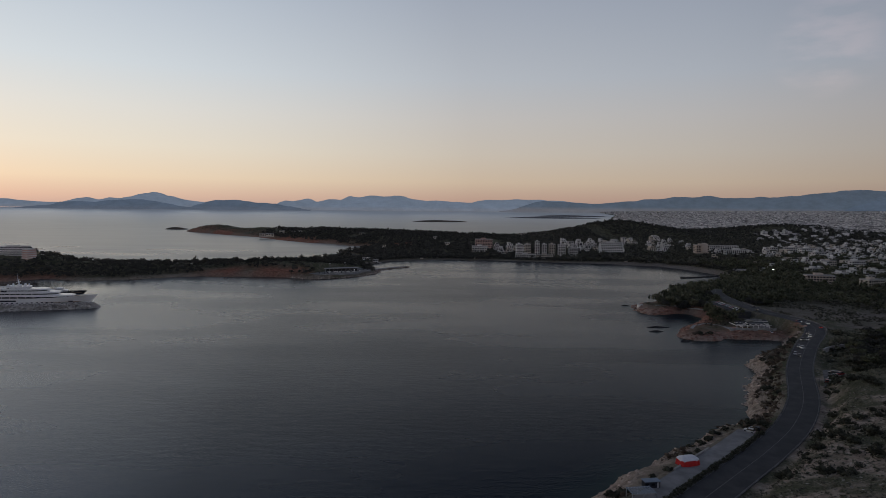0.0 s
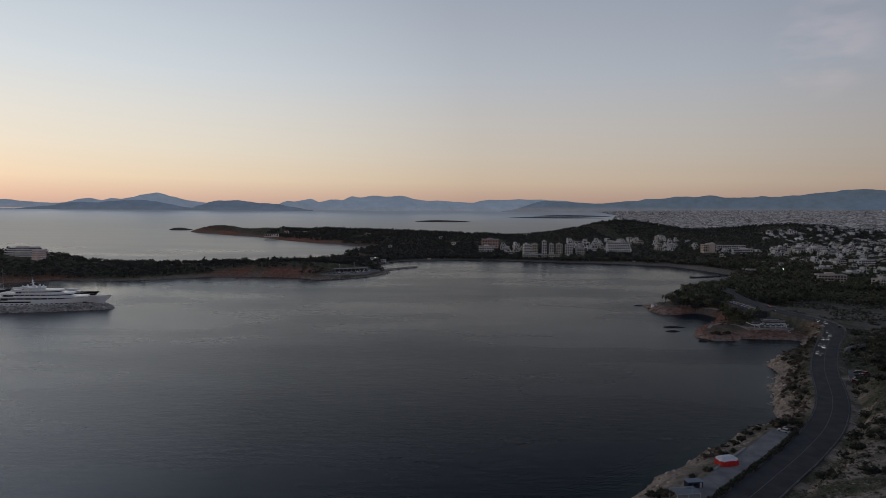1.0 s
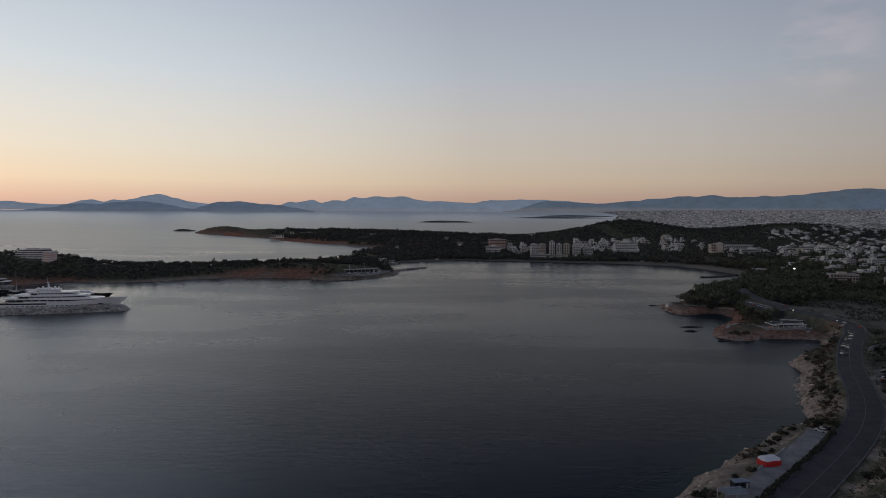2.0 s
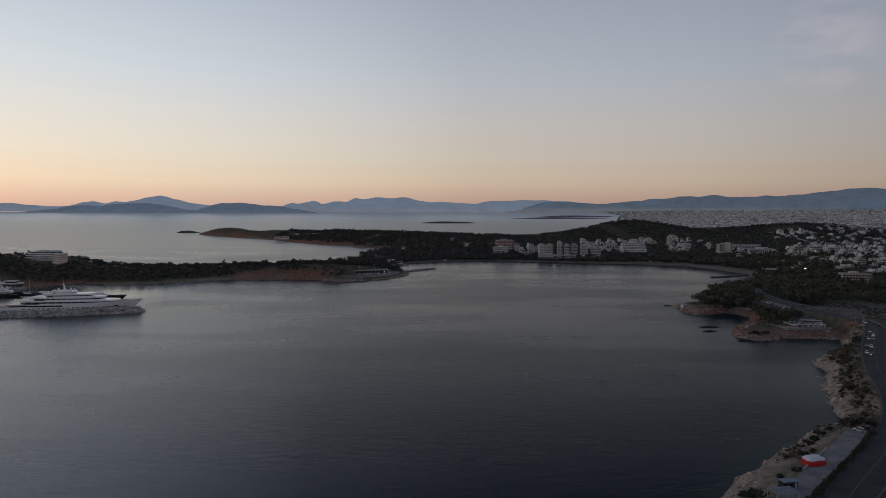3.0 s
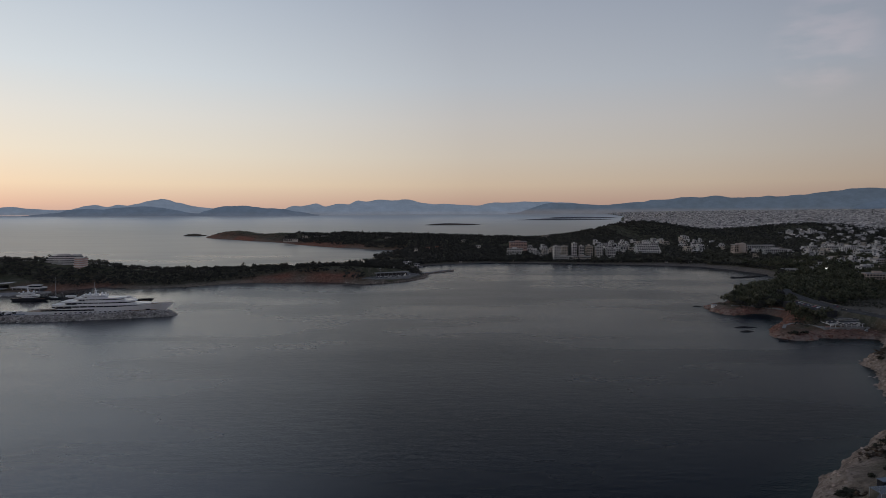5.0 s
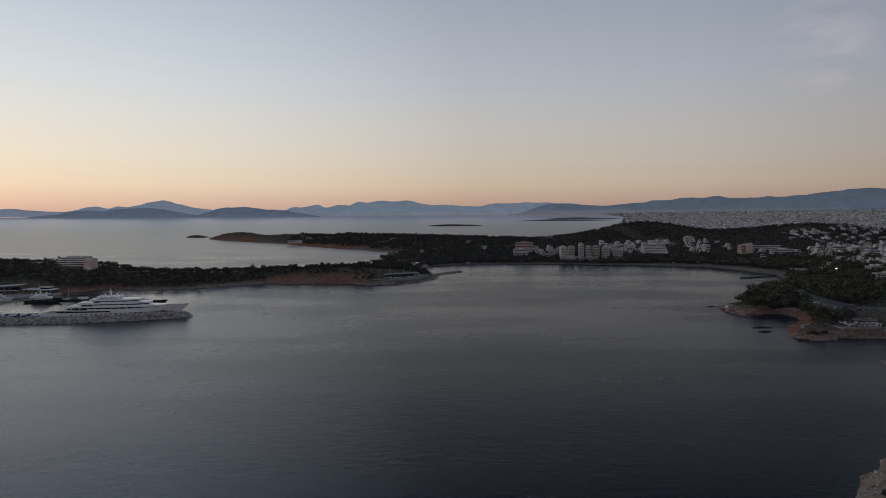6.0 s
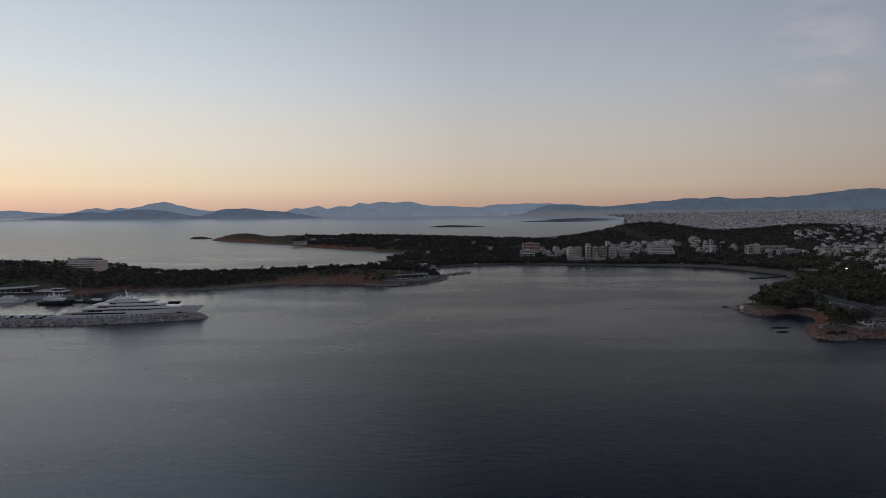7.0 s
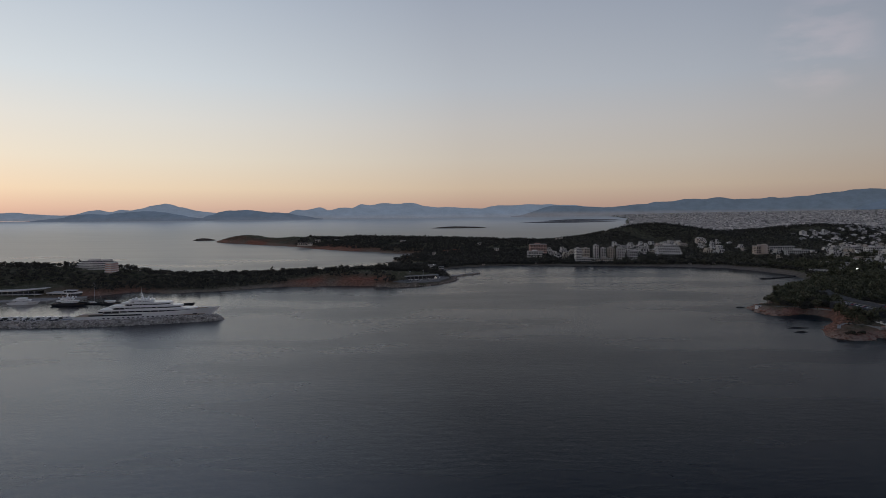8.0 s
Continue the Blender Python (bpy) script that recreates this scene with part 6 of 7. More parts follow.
# traffic coming south on the seaward lanes, queued at the bend
for k, (yy, off) in enumerate(((361, -4.0), (357, -1.4), (383, -3.8), (378, -1.5), (401, -4.0), (404, -1.4), (413, -1.5), (424, -4.0), (470, -3.6), (462, -1.5), (520, -3.4))):
    x, y, z, a = on_road(yy, off)
    put_car(MOVING[k % 3], pose(x, y, z, 0, 0, math.degrees(a) + 180))
for k, (yy, off) in enumerate(((448, 4.0), (540, 3.5))):
    x, y, z, a = on_road(yy, off)
    put_car(MOVING[(k + 1) % 3], pose(x, y, z, 0, 0, math.degrees(a)))
car_rng = np.random.default_rng(71)
for k in range(15):
    put_car(PARKED[k % 5], pose(256.5 + car_rng.uniform(-0.4, 0.4), 523 + 2.9 * k, 12.92, 0, 0, 180 + car_rng.uniform(-4, 4)))
for k, (x, y, a) in enumerate(((196, 305, 60), (199, 308, 60), (207, 315, 10), (209, 321, 150), (212, 319, 20), (257, 470, 70), (262, 490, 80), (121, 234, 130), (125, 237, 130), (252, 500, 80))):
    put_car(PARKED[(4, 2, 0, 1, 4, 2, 3, 0, 1, 0)[k]], pose(x, y, height(x, y) + 0.05, 0, 0, a))
solid("parking_bay", Shape().prism([(190, 297), (204, 300), (222, 318), (220, 328), (208, 328)], 12.0, 12.93), KERB, "small gravel parking bay beside the road", "pavement", kind="structure")
solid("parking_strip", Shape().prism([(249, 516), (264, 516), (262, 575), (249, 572)], 5.0, 12.915), ASPHALT, "asphalt parking strip above the headland", "pavement", kind="structure")


# ---- car park things: draped tent, cabin, slatted roof, hedge ----
def draped_tent():
    z = 12.95
    ob = thing("draped_tent", pose(84.5, 203.5, z, 0, 0, 16) @ Matrix.Diagonal((0.86, 0.95, 0.95, 1)), "large tent covered with a red and white tarpaulin", "tent")
    n = 40
    low, mid, ragged, eave, crest = [], [], [], [], []
    for i in range(n):
        a = 2 * math.pi * i / n
        sx = 4.2 * math.copysign(abs(math.cos(a)) ** 0.45, math.cos(a))
        sy = 2.5 * math.copysign(abs(math.sin(a)) ** 0.45, math.sin(a))
        w = 1 + 0.03 * math.sin(7 * a) + 0.02 * math.sin(13 * a + 1)
        low.append((sx * 1.05 * w, sy * 1.06 * w, -0.05))
        mid.append((sx * w, sy * w, 1.3 + 0.08 * math.sin(5 * a)))
        ragged.append((sx * 0.985, sy * 0.97, 1.8 + 0.3 * math.sin(11 * a) * math.sin(4 * a + 0.6) + 0.12 * (i % 2)))
        eave.append((sx * 0.90, sy * 0.86, 2.35))
        crest.append((sx * 0.62, sy * 0.35, 2.9 + 0.06 * math.sin(6 * a)))
    part("side_cover", Shape().loft([low, mid, ragged], False), RED, ob, "red tarpaulin sides")
    part("top_cover", Shape().loft([ragged, eave, crest]), WHITE, ob, "white tarpaulin top with a ragged edge")
    CLEAR.append((84.5, 203.5, 5))
    return ob


draped_tent()


def site_cabin():
    ob = thing("site_cabin", pose(66, 186, 12.9, 0, 0, 8) @ Matrix.Diagonal((0.9, 0.9, 0.9, 1)), "grey-blue sheet-metal site cabin with a flat roof", "cabin")
    part("wall", Shape().box(-2.8, 2.8, -1.3, 1.3, -0.4, 2.2), NAVY, ob)
    part("roof", Shape().box(-3.0, 3.0, -1.5, 1.5, 2.204, 2.4), CABIN, ob)
    for x in (-2.0, 0.2):
        part("window", Shape().box(x - 0.6, x + 0.6, -1.36, -1.28, 0.9, 1.7), GLASS, ob)
    part("door", Shape().box(1.6, 2.4, -1.36, -1.28, 0, 1.95), STEEL, ob)
    CLEAR.append((66.5, 187, 5))
    sh = thing("slatted_shelter", pose(60.5, 179, 12.7, 0, 0, 8) @ Matrix.Diagonal((0.78, 0.9, 0.9, 1)), "open shelter roofed with pale blue metal slats", "shelter")
    for k in range(9):
        part("slat", Shape().box(-4.8 + 1.15 * k, -4.2 + 1.15 * k, -2.6, 2.6, 2.6, 2.72), CABIN, sh)
    for y in (-2.4, 2.4):
        part("beam", Shape().box(-4.9, 5.2, y - 0.1, y + 0.1, 2.38, 2.598), STEEL, sh)
        for x in (-4.6, 0, 4.9):
            part("post", Shape().box(x - 0.08, x + 0.08, y - 0.08, y + 0.08, -0.6, 2.378), STEEL, sh)
    CLEAR.append((61, 180, 6))


site_cabin()


# ---- the restaurant on the headland ----
def restaurant():
    ob = thing("restaurant", pose(246, 484, 5.6, 0, 0, 3), "low seaside restaurant with white pergola roofs on a red cliff", "restaurant")
    CLEAR.append((238, 484, 9))
    CLEAR.append((254, 486, 10))
    part("terrace", Shape().box(-19, 18, -8, 9, -4.5, 0.0).box(-19, 18, -8.3, -8.0, 0.0, 0.9), CONCRETE, ob, "stone-edged terrace")
    part("wall", Shape().box(-6, 17, 1, 8.5, 0.004, 3.3), WALL, ob)
    part("window", Shape().box(-5, 15, 0.9, 1.05, 0.6, 2.6), GLASS, ob, "long dark window front")
    part("roof", Shape().box(-7, 17.6, 0.2, 9.2, 3.304, 3.7), SHADE, ob, "dark flat roof")
    part("upper_wall", Shape().box(1, 11, 4.5, 8.6, 3.7, 5.2), CONCRETE, ob, "weathered upper wall")
    part("upper_roof", Shape().box(-0.4, 12.2, 3.4, 9.4, 5.204, 5.5), SHADE, ob, "dark flat upper roof")
    part("roof_edge", Shape().box(-0.5, 12.3, 3.1, 3.38, 5.1, 5.65), WALL, ob, "white roof edge")
    for k in range(7):
        x = -14 + 4.4 * k
        part("pergola_beam", Shape().loft([[(x, -7.5, 2.7), (x + 0.5, -7.5, 2.7), (x + 0.5, -7.5, 3.1), (x, -7.5, 3.1)], [(x - 2.0, 1.0, 3.7), (x - 1.5, 1.0, 3.7), (x - 1.5, 1.0, 4.1), (x - 2.0, 1.0, 4.1)]]), WALL, ob, "white pergola beam")
        part("post", Shape().box(x, x + 0.35, -7.5, -7.15, 0.004, 2.7), WALL, ob)
    part("pergola_beam", Shape().box(-15, 14, -7.7, -7.3, 3.1, 3.5), WALL, ob, "white pergola beam")
    for x0, x1, y0, z0 in ((-3, 10, -4.5, 3.6), (-13, -7, -5, 3.2), (5, 17, 2.5, 4.4)):
        part("awning", Shape().loft([[(x0, y0, z0), (x1, y0, z0), (x1, y0, z0 + 0.15), (x0, y0, z0 + 0.15)], [(x0, y0 + 3.4, z0 + 0.9), (x1, y0 + 3.4, z0 + 0.9), (x1, y0 + 3.4, z0 + 1.05), (x0, y0 + 3.4, z0 + 1.05)]]), SHADE, ob, "dark awning")
        part("awning_edge", Shape().box(x0, x1, y0 - 0.25, y0 - 0.02, z0 - 0.1, z0 + 0.35), WALL, ob, "white awning edge")
    part("banner", Shape().box(-18, -14.5, -7.4, -7.2, 0.9, 2.0), PINK, ob, "faded red terrace screen")


restaurant()
def draped(points, lift):
    """A line laid over the ground."""
    line = smooth_line([(x, y, 0) for x, y in points], 8)
    line[:, 2] = land(line[:, 0], line[:, 1])[0] + lift
    return line


solid("retaining_wall", kerb(draped([(208, 590), (218, 592), (230, 584), (240, 574), (247, 566)], 0.0), -0.4, 0.4, 0.9), CONCRETE, "pale stone wall along the headland's edge", "wall", kind="structure")
solid("retaining_wall", kerb(draped([(236, 372), (246, 382), (258, 386)], 0.0), -0.5, 0.5, 2.6), CONCRETE, "pale concrete retaining wall above the road", "wall", kind="structure")
solid("footpath", ribbon(draped([(199, 482), (206, 492), (213, 500), (221, 500), (227, 490)], 0.25), -1.3, 1.3, 0.0), CONCRETE, "pale footpath over the headland", "path", kind="structure")
hut = thing("bathing_hut", pose(197, 603, 2.6, 0, 0, 20), "small white bathing hut on the rocks", "hut")
part("wall", Shape().box(-2.2, 2.2, -1.6, 1.6, -1.0, 2.3), WALL, hut)
part("roof", Shape().box(-2.5, 2.5, -1.9, 1.9, 2.304, 2.5), FLATROOF, hut)
part("door", Shape().box(-0.5, 0.5, -1.66, -1.58, 0, 1.95), SHADE, hut)


# ---- street lamps along the coast road ----
def street_lamp():
    ob = thing("street_lamp", pose(0, -6600, 0), "slim grey street lamp with one arm over the road", "street lamp", "street lamps of the coast road")
    part("pole", Shape().tube((0, 0, -0.2), (0, 0, 8.5), 0.11, 0.07, 8), POLE, ob)
    part("arm", Shape().tube((0, 0, 8.4), (-2.2, 0, 8.9), 0.06, 0.05, 6), POLE, ob)
    part("head", Shape().box(-3.0, -2.0, -0.16, 0.16, 8.82, 9.0, 0.04), POLE, ob)
    return ob


lamp = street_lamp()
first = True
for yy in range(300, 660, 42):
    x, y, z, a = on_road(yy, 7.4)
    m = pose(x, y, z - 0.1, 0, 0, math.degrees(a) - 90)
    if first:
        lamp.matrix_basis, first = m, False
    else:
        copy_thing(lamp, m)
park_light = thing("park_light", pose(453, 832, height(453, 832)), "lit white lamp on a mast among the trees", "lamp post")
part("pole", Shape().tube((0, 0, -0.3), (0, 0, 11), 0.12, 0.08, 8), STEEL, park_light)
part("head", Shape().box(-1.1, 1.1, -0.4, 0.2, 11, 11.7), BULB, park_light, "glowing lamp head")
for x, y, h in ((-133, 1068, 7), (352, 1092, 6), (1085, 2050, 16), (-128, 880, 5)):
    one = thing("lit_lamp", pose(x, y, height(x, y)), "small lit lamp on a short post", "lamp post", "lit lamps round the bay")
    part("pole", Shape().tube((0, 0, -0.3), (0, 0, h), 0.1, 0.07, 6), STEEL, one)
    part("head", Shape().box(-0.45, 0.45, -0.25, 0.2, h, h + 0.5), BULB, one, "glowing lamp head")


# ---- avenues climbing the hills behind the bay, one with its lamps lit ----
solid("avenue", ribbon(draped([(430, 1190), (470, 1260), (540, 1400), (630, 1590), (720, 1790)], 0.35), -4.5, 4.5, 0.0), ASPHALT, "straight dark avenue climbing between the trees", "road", kind="structure")
solid("hill_road", ribbon(draped([(560, 1080), (590, 1150), (620, 1240), (660, 1330), (690, 1440), (680, 1560)], 0.35), -4.0, 4.0, 0.0), GRAVEL, "pale road winding up the wooded hill", "road", kind="structure")
for q in (0.05, 0.27):
    x, y = 470 + 250 * q + 5, 1260 + 530 * q
    one = thing("lit_lamp", pose(x, y, height(x, y)), "lit street lamp on the climbing avenue", "street lamp", "lit lamps of the avenue")
    part("pole", Shape().tube((0, 0, -0.3), (0, 0, 9), 0.1, 0.07, 6), STEEL, one)
    part("head", Shape().box(-0.35, 0.35, -0.25, 0.2, 9, 9.3), BULB, one, "glowing lamp head")
CLEAR += [(430 + 290 * k / 20, 1190 + 600 * k / 20, 7) for k in range(21)]

# ---- woods and scrub ----
def wood(name, label, templates, mat, x, y, size, tall, kind="stuff", category="trees", sink=0.2, spread=(0.6, 1.45)):
    z, d = land(x, y)
    r = np.random.default_rng(len(x))
    sx = size * r.uniform(*spread, len(x))
    v, f = scatter(templates, x, y, z - sink, sx, sx * tall * r.uniform(0.8, 1.3, len(x)))
    return tagged(new(name, array_mesh(name, v, f, mat)), label, category, kind=kind)


def grove(x0, x1, y0, y1, spacing, seed, shore, density=1.1, patch=60.0):
    x, y = scattered(x0, x1, y0, y1, spacing, seed)
    d = inland(x, y)
    ok = (d > shore + 5 * fbm(x, y, 25, 2, seed + 1)) & free_of(x, y, 1.0) & (fbm(x, y, patch, 3, seed) < density)
    if y0 < 1000:
        ok &= line_distance(x, y, ROAD_LINE)[0] > 9
    return x[ok], y[ok]


x, y = grove(-1250, -110, 690, 1090, 6.6, 61, 4.0, 0.74, 45)
ok = ~((x > -185) & (y < 945)) & ~((x < -500) & (y < 780) & (x > -720)) & (x > -0.76 * y - 130)
cliff = np.exp(-(((x + 270) / 110) ** 2 + ((y - 862) / 20) ** 2))
ok &= cliff < 0.55 + 0.4 * fbm(x, y, 30, 2, 66)
wood("pine_wood", "dense dark green pine wood on the peninsula", PINES_MID, PINE, x[ok], y[ok], 2.9, 1.0, spread=(0.4, 1.6))
x, y = grove(-1250, -150, 730, 1090, 34, 58, 9, 0.5, 45)
ok = ~((x > -185) & (y < 945)) & ~((x < -500) & (y < 790) & (x > -720))
wood("tall_pines", "taller single pines above the wood", PINES_MID, PINE, x[ok], y[ok], 3.4, 1.5, spread=(0.7, 1.3))
x, y = grove(-960, 450, 1100, 2350, 8.2, 62, 5, 0.62)
ok = (x < 420) & (x + 0.0 * y > -560 + 60 * fbm(x, y, 90, 2, 67)) & (inland(x, y) > np.where(y < 1600, 5, 20))
wood("pine_wood", "dark wooded cape with scattered villas", PINES_FAR, PINE, x[ok], y[ok], 4.1, 1.0, spread=(0.5, 1.6))
x, y = grove(-960, -450, 1740, 2350, 9, 72, 16, 0.3)
wood("cape_scrub", "low dark scrub on the bare red cape", SCRUB_FAR, SHRUB, x, y, 3.0, 0.5)
x, y = grove(200, 1560, 960, 2250, 7.6, 63, 5, 0.6)
bare = np.exp(-(((x - 560) / 190) ** 2 + ((y - 1850) / 300) ** 2)) + np.exp(-(((x - 1075) / 230) ** 2 + ((y - 1850) / 230) ** 2))
seen = x < 0.745 * y + 20
low = (bare > 0.35 + 0.25 * fbm(x, y, 70, 3, 93)) & seen
ok = ~low & seen & (np.random.default_rng(94).uniform(0, 1, len(x)) < np.where(y > 1500, 0.75, 1.0))
wood("pine_wood", "olive-green scrub trees on the hills behind the bay", PINES_FAR, OLIVE, x[ok], y[ok], 3.9, 0.9, spread=(0.5, 1.7))
wood("hill_scrub", "low olive-brown scrub covering the rounded hills", SCRUB_FAR, OLIVE, x[low], y[low], 3.4, 0.55, category="scrub", spread=(0.5, 1.6))
x, y = grove(215, 780, 655, 1010, 7.0, 64, 8, 0.5, 80)
ok = x < 0.745 * y + 20
wood("broadleaf_wood", "dark green trees between the coast road and the town", PINES_MID, BROADLEAF, x[ok], y[ok], 3.7, 1.1, spread=(0.5, 1.6))
x, y = grove(470, 1560, 690, 2200, 12.5, 65, 20, 0.6, 80)
ok = x < 0.745 * y + 20
wood("town_trees", "dark garden trees between the town houses", PINES_FAR, PINE, x[ok], y[ok], 4.0, 1.15)
x, y = scattered(560, 3200, 2150, 4000, 36, 68)
ok = (inland(x, y) > 60) & (x / y < 0.77) & (fbm(x, y, 240, 3, 69) < 0.35)
wood("city_trees", "dark trees dotted through the distant city", SCRUB_FAR, PINE, x[ok], y[ok], 4.6, 1.2)

x, y = scattered(-130, 470, 850, 1200, 4.2, 104)
d = inland(x, y)
ok = (d > 4.5) & (d < 26) & (x > -125) & (fbm(x, y, 20, 3, 105) < 0.75) & free_of(x, y, 0.5)
wood("beach_trees", "dark low trees and bushes along the back of the beach", PINES_FAR, PINE, x[ok], y[ok], 2.6, 1.0, spread=(0.5, 1.6))

# trees that can be told apart: on the headland, by the road and in the hollow
NEAR_TREES = []
for k in range(5):
    v, f = crown(36, 260, 0.85, small=0.75, leaf=0.12)
    NEAR_TREES.append((array_mesh("crown", v, f, (PINE, BROADLEAF)[k % 2]), trunk(1.0, 0.075).mesh("trunk", BARK)))


def tree(x, y, r, h, kind):
    z = height(x, y)
    crown_mesh, trunk_mesh = NEAR_TREES[kind]
    ob = thing("tree", pose(x, y, z, 0, 0, tree_rng.uniform(0, 360)), "dark green pine with a broad uneven crown" if kind % 2 == 0 else "dull green broad-leaved tree with a rounded crown", "tree", "trees of the headland")
    part("trunk", trunk_mesh, BARK, ob, at=Matrix.Diagonal((h * 0.62, h * 0.62, h * 0.62, 1)))
    part("crown", crown_mesh, PINE, ob, at=Matrix.Translation((0, 0, h * 0.36)) @ Matrix.Diagonal((r, r, h * 0.62, 1)))


tree_rng = np.random.default_rng(73)
x, y = grove(188, 340, 478, 735, 5.6, 74, 6, 0.95, 40)
lane = line_distance(x, y, ROAD_LINE)
ok = (((lane[2] < 0) & (y > 575)) | ((lane[2] > 0) & (y > 600)) | ((x < 248) & (y > 498) & (y < 530) & (x > 225)) | ((x < 248) & (x > 236) & (y > 526) & (y < 580))) & ~((x < 214) & (y > 540) & (y < 640)) & ~((x > 244) & (x < 266) & (y > 512) & (y < 578))
chosen = tree_rng.permutation(np.flatnonzero(ok))
spots = list(zip(x[chosen[:175]], y[chosen[:175]]))
wood("headland_trees", "dark trees behind the headland road", PINES_MID, BROADLEAF, x[chosen[175:]], y[chosen[175:]], 3.8, 1.3)
for gx0, gx1, gy0, gy1, s in ((360, 480, 600, 660, 91), (400, 520, 540, 640, 92)):
    x, y = grove(gx0, gx1, gy0, gy1, 7.5, s, 10, 0.0 if s == 91 else -0.25, 50)
    wood("field_trees", "dark trees and tall bushes round the open field", PINES_MID, BROADLEAF, x, y, 3.6, 1.1)
x, y = grove(215, 400, 320, 480, 6.4, 75, 10, 0.42, 45)
lane = line_distance(x, y, ROAD_LINE)
ok = (lane[2] > 0) & (lane[0] > 13) & (x > 0.685 * y + 6 * fbm(x, y, 30, 2, 99)) & (x < 0.76 * y + 10) & (y < 430) & (np.hypot(x - 205, y - 316) > 20)
chosen = tree_rng.permutation(np.flatnonzero(ok))[:120]
spots += list(zip(x[chosen], y[chosen]))
for (tx, ty) in spots:
    r = tree_rng.uniform(2.6, 4.9)
    tree(tx, ty, r, r * tree_rng.uniform(1.35, 1.9), int(tree_rng.integers(0, 5)))

x, y = grove(225, 330, 335, 470, 4.6, 101, 10, 0.35, 22)
lane = line_distance(x, y, ROAD_LINE)
ok = (lane[2] > 0) & (lane[0] > 10) & (x < 0.70 * y) & (np.hypot(x - 205, y - 316) > 20)
wood("roadside_scrub", "olive-green bushy trees on the slope above the road", PINES_MID, CUSHION, x[ok], y[ok], 2.3, 0.9, spread=(0.4, 1.5))
# dark bushes at the seaward end of the car park and round the tent
for bx0, by0, bs in ((104, 239, 2.6), (109, 242, 2.3), (113, 246, 2.6), (99, 236, 1.9), (118, 248, 2.0), (92, 220, 2.0), (96, 222, 1.7), (76, 199, 1.9), (72, 201, 1.5), (60, 194, 2.4), (55, 190, 2.6), (127, 250, 2.2), (132, 255, 2.4)):
    ob = solid("bush", array_mesh("bush", *crown(16, 110, 0.8), DARK_BUSH), DARK_BUSH, "dark evergreen bush beside the car park", "bush", "bushes round the car park",
               m=Matrix.LocRotScale((bx0, by0, height(bx0, by0) - 0.2), Euler((0, 0, bs)), Vector((bs, bs, bs * 0.85))))

# shrubs of the stony hillside, the verges and the open field
x, y = scattered(20, 330, 120, 430, 2.3, 76)
lane = line_distance(x, y, ROAD_LINE)
ok = (lane[2] > 0) & (lane[0] > 9.5) & (fbm(x, y, 26, 3, 77) < 0.4) & free_of(x, y, 0.5) & (np.hypot(x - 205, y - 316) > 15)
ok &= x < 0.745 * y + 14
wood("hillside_scrub", "dull green cushions of scrub on the stony hillside", BUSHES, CUSHION, x[ok], y[ok], 0.95, 0.7, category="scrub", spread=(0.3, 1.35))
x, y = scattered(20, 300, 120, 400, 1.6, 95)
lane = line_distance(x, y, ROAD_LINE)
ok = (lane[2] > 0) & (lane[0] > 8.5) & (fbm(x, y, 9, 3, 98) < 0.25) & (np.hypot(x - 205, y - 316) > 15) & (x < 0.85 * y + 25)
ok &= x < 0.745 * y + 14
wood("hillside_tufts", "low grey-green tufts and dry grass on the hillside", BUSHES, CUSHION, x[ok], y[ok], 0.62, 0.6, category="scrub", spread=(0.3, 1.5))
x, y = scattered(30, 330, 120, 440, 8.5, 96)
lane = line_distance(x, y, ROAD_LINE)
ok = (lane[2] > 0) & (lane[0] > 11) & (np.hypot(x - 205, y - 316) > 15) & (fbm(x, y, 40, 2, 97) < 0.3)
ok &= x < 0.745 * y + 14
wood("hillside_bushes", "dark rounded bushes on the stony hillside", LEAFY_BUSHES, DARK_BUSH, x[ok], y[ok], 2.4, 1.0, category="bushes", spread=(0.45, 1.6))
x, y = scattered(25, 275, 170, 470, 2.5, 78)
lane = line_distance(x, y, ROAD_LINE)
d = inland(x, y)
ok = (lane[2] < 0) & (lane[0] > 8.5) & (d > 6) & (fbm(x, y, 18, 3, 79) < np.where(x > 128, 0.8, -0.3)) & free_of(x, y, 1.0) & ~((lane[0] < 16.5) & (x + y > 200) & (x + y < 360))
wood("verge_scrub", "brown-green scrub between the road and the sea cliff", BUSHES, BROWN_SCRUB, x[ok], y[ok], 1.25, 0.8, category="scrub", spread=(0.35, 1.9))
ok &= (x > 128) & (np.random.default_rng(88).uniform(0, 1, len(x)) < 0.06)
wood("verge_bushes", "tall dark bushes along the seaward verge", LEAFY_BUSHES, DARK_BUSH, x[ok], y[ok], 2.4, 0.85, category="bushes")
x, y = scattered(230, 560, 330, 690, 3.4, 80)
lane = line_distance(x, y, ROAD_LINE)
ok = (lane[2] > 0) & (lane[0] > 11) & (fbm(x, y, 22, 4, 81) < 0.22) & (np.hypot((x - 345) / 2.2, y - 490) > 15) & free_of(x, y, 1.0)
ok &= x < 0.745 * y + 14
wood("field_scrub", "low bushes in the open field behind the road", BUSHES, SHRUB, x[ok], y[ok], 1.15, 0.75, category="scrub", spread=(0.3, 2.2))
x, y = scattered(188, 262, 478, 650, 3.2, 82)
ok = (inland(x, y) > 9) & (fbm(x, y, 16, 2, 83) < np.where((y > 600) & (x > 198), 0.35, -0.05)) & free_of(x, y, 1.5) & (line_distance(x, y, ROAD_LINE)[0] > 10) & ~((x > 246) & (y > 512) & (y < 578))
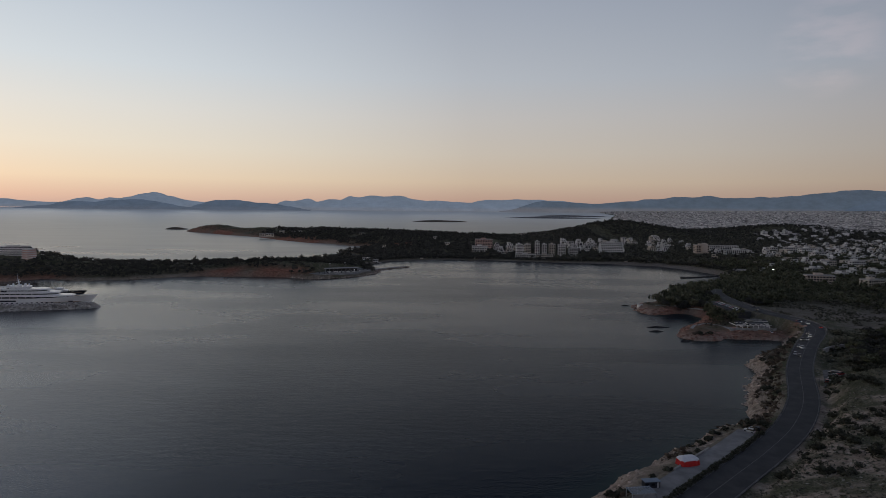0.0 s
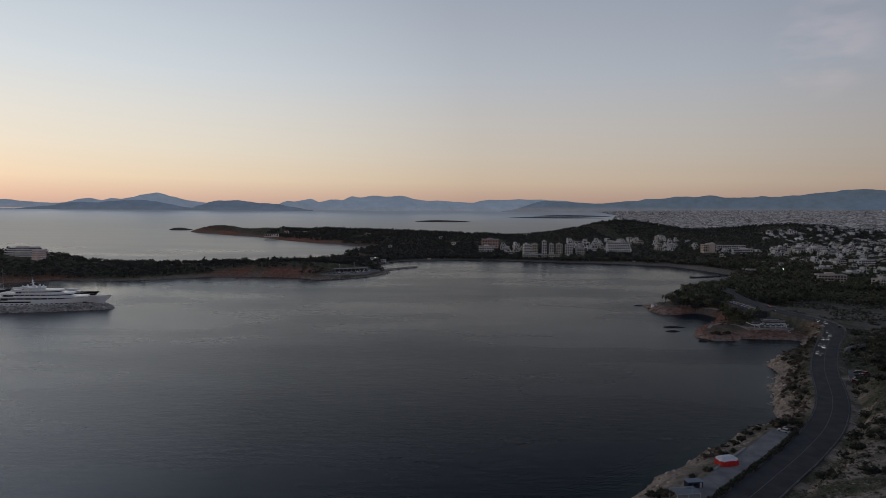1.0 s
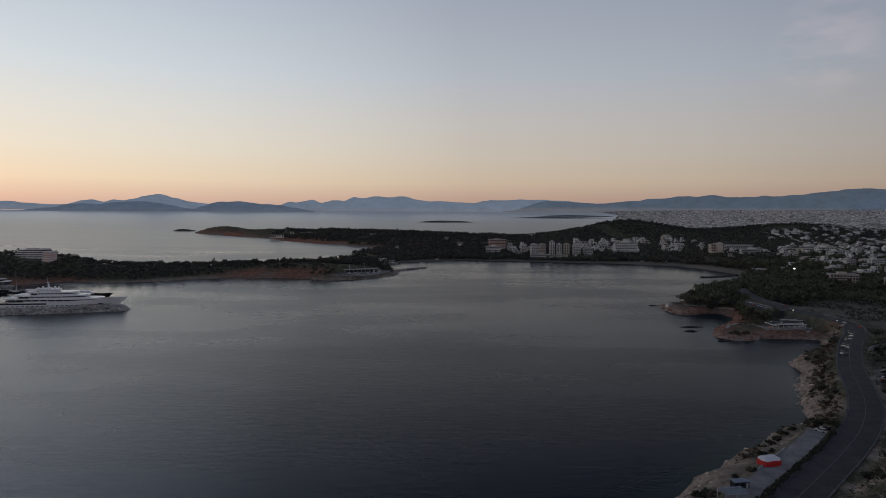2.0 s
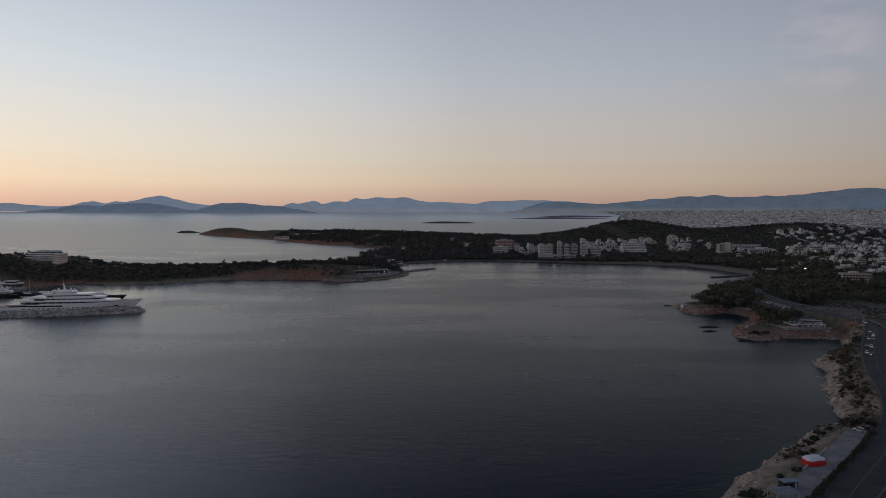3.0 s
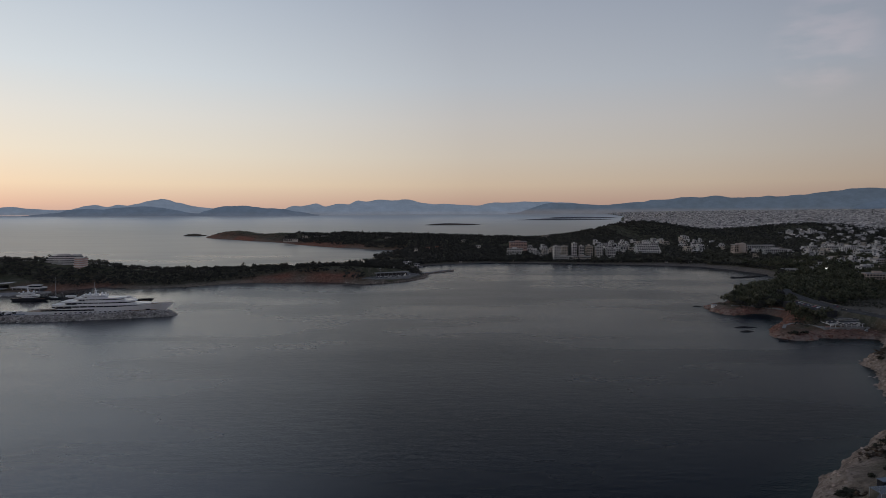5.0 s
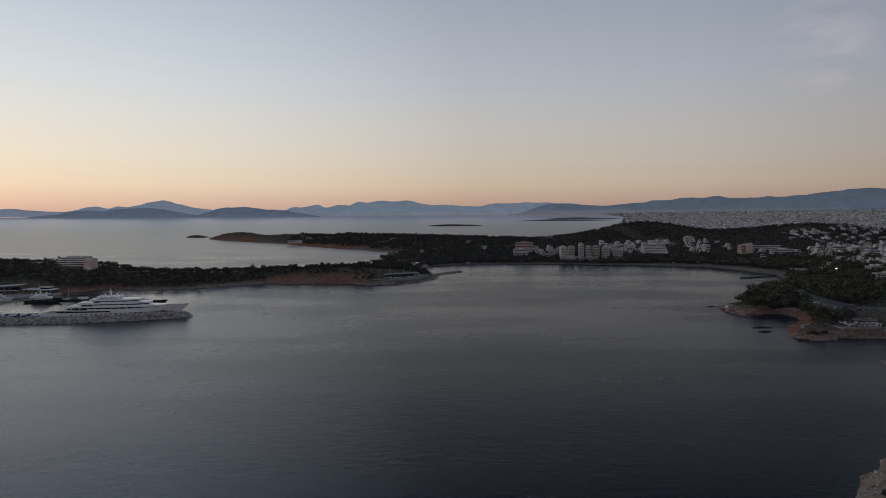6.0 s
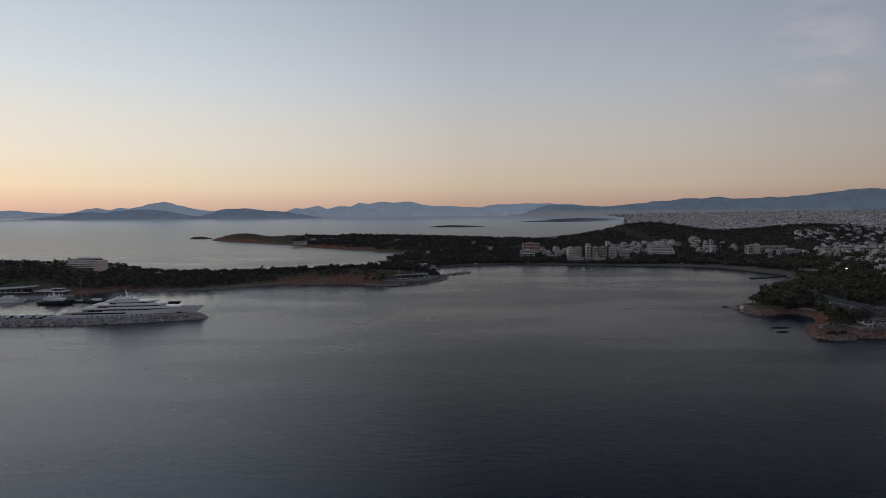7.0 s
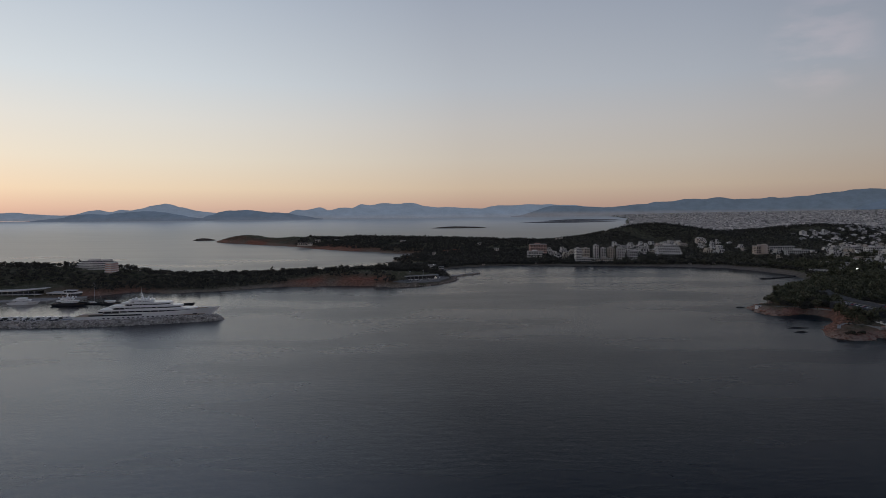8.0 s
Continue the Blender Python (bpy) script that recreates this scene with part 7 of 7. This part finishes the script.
wood("headland_scrub", "dark low shrubs on the red headland", BUSHES, SHRUB, x[ok], y[ok], 1.4, 0.8, category="scrub")

# clipped dark hedge bushes between road and car park: each can be told apart
v, f = crown(12, 60, 0.8)
hedge_mesh = array_mesh("hedge_bush", v, f, DARK_BUSH)
for i, p in enumerate(LOT):
    t = LOT[min(i + 1, len(LOT) - 1)] - LOT[max(i - 1, 0)]
    t /= np.linalg.norm(t)
    for k in range(2):
        q = p[:2] + t[:2] * (1.5 * k) + np.array([-t[1], t[0]]) * 7.25
        s = tree_rng.uniform(0.95, 1.5)
        tagged(new("hedge_bush", hedge_mesh), "dark rounded hedge bush between road and car park", "bush", "hedge bushes")
        scene.collection.objects[-1].matrix_basis = Matrix.LocRotScale((q[0], q[1], 12.7), Euler((0, 0, tree_rng.uniform(0, 6.28))), Vector((s, s, s * 1.15)))

# loose stone: pale boulders on the hillside and a litter of rock down to the water
x, y = scattered(20, 300, 120, 380, 1.25, 84)
lane = line_distance(x, y, ROAD_LINE)
ok = (lane[2] > 0) & (lane[0] > 8.5) & ((fbm(x, y, 13, 4, 85) > 0.0) & (tree_rng.uniform(0, 1, len(x)) < 0.75) & (x < 0.745 * y + 14) | (lane[0] < 9.8))
z = land(x[ok], y[ok])[0]
s = 0.12 + 0.75 * tree_rng.uniform(0, 1, ok.sum()) ** 4
v, f = scatter(BOULDERS, x[ok], y[ok], z - 0.1, s, s * 0.35)
tagged(new("hillside_stones", array_mesh("hillside_stones", v, f, HILL_STONE)), "pale limestone boulders strewn over the hillside", "rocks", kind="stuff")
x, y = scattered(20, 290, 150, 630, 1.45, 86)
d = inland(x, y)
ok = (d > -2.5) & (d < np.where((x > 132) & (y < 450), 6, 11) + 5 * fbm(x, y, 20, 2, 87)) & (x > 0) & (tree_rng.uniform(0, 1, len(x)) < np.where(y > 452, 0.5, 0.75)) & ~((x > 222) & (y > 530) & (y < 585))
z = np.maximum(land(x[ok], y[ok])[0], -0.5)
s = 0.3 + 1.9 * tree_rng.uniform(0, 1, ok.sum()) ** 3
s *= np.where(y[ok] < 300, 0.55, 1.0)
v, f = scatter(BOULDERS, x[ok], y[ok], z - 0.25, s * np.where(y[ok] > 452, 1.3, 1.0), s * np.where(y[ok] > 452, 0.5, 0.75))
far_part = v[f[:, 0], 1] > 452
tagged(new("shore_rocks", array_mesh("shore_rocks", v, f[~far_part], COAST_ROCK)), "broken brown rock along the sea's edge", "rocks", kind="stuff")
tagged(new("headland_rocks", array_mesh("headland_rocks", v, f[far_part], RED_ROCK)), "broken red rock round the headland", "rocks", kind="stuff")
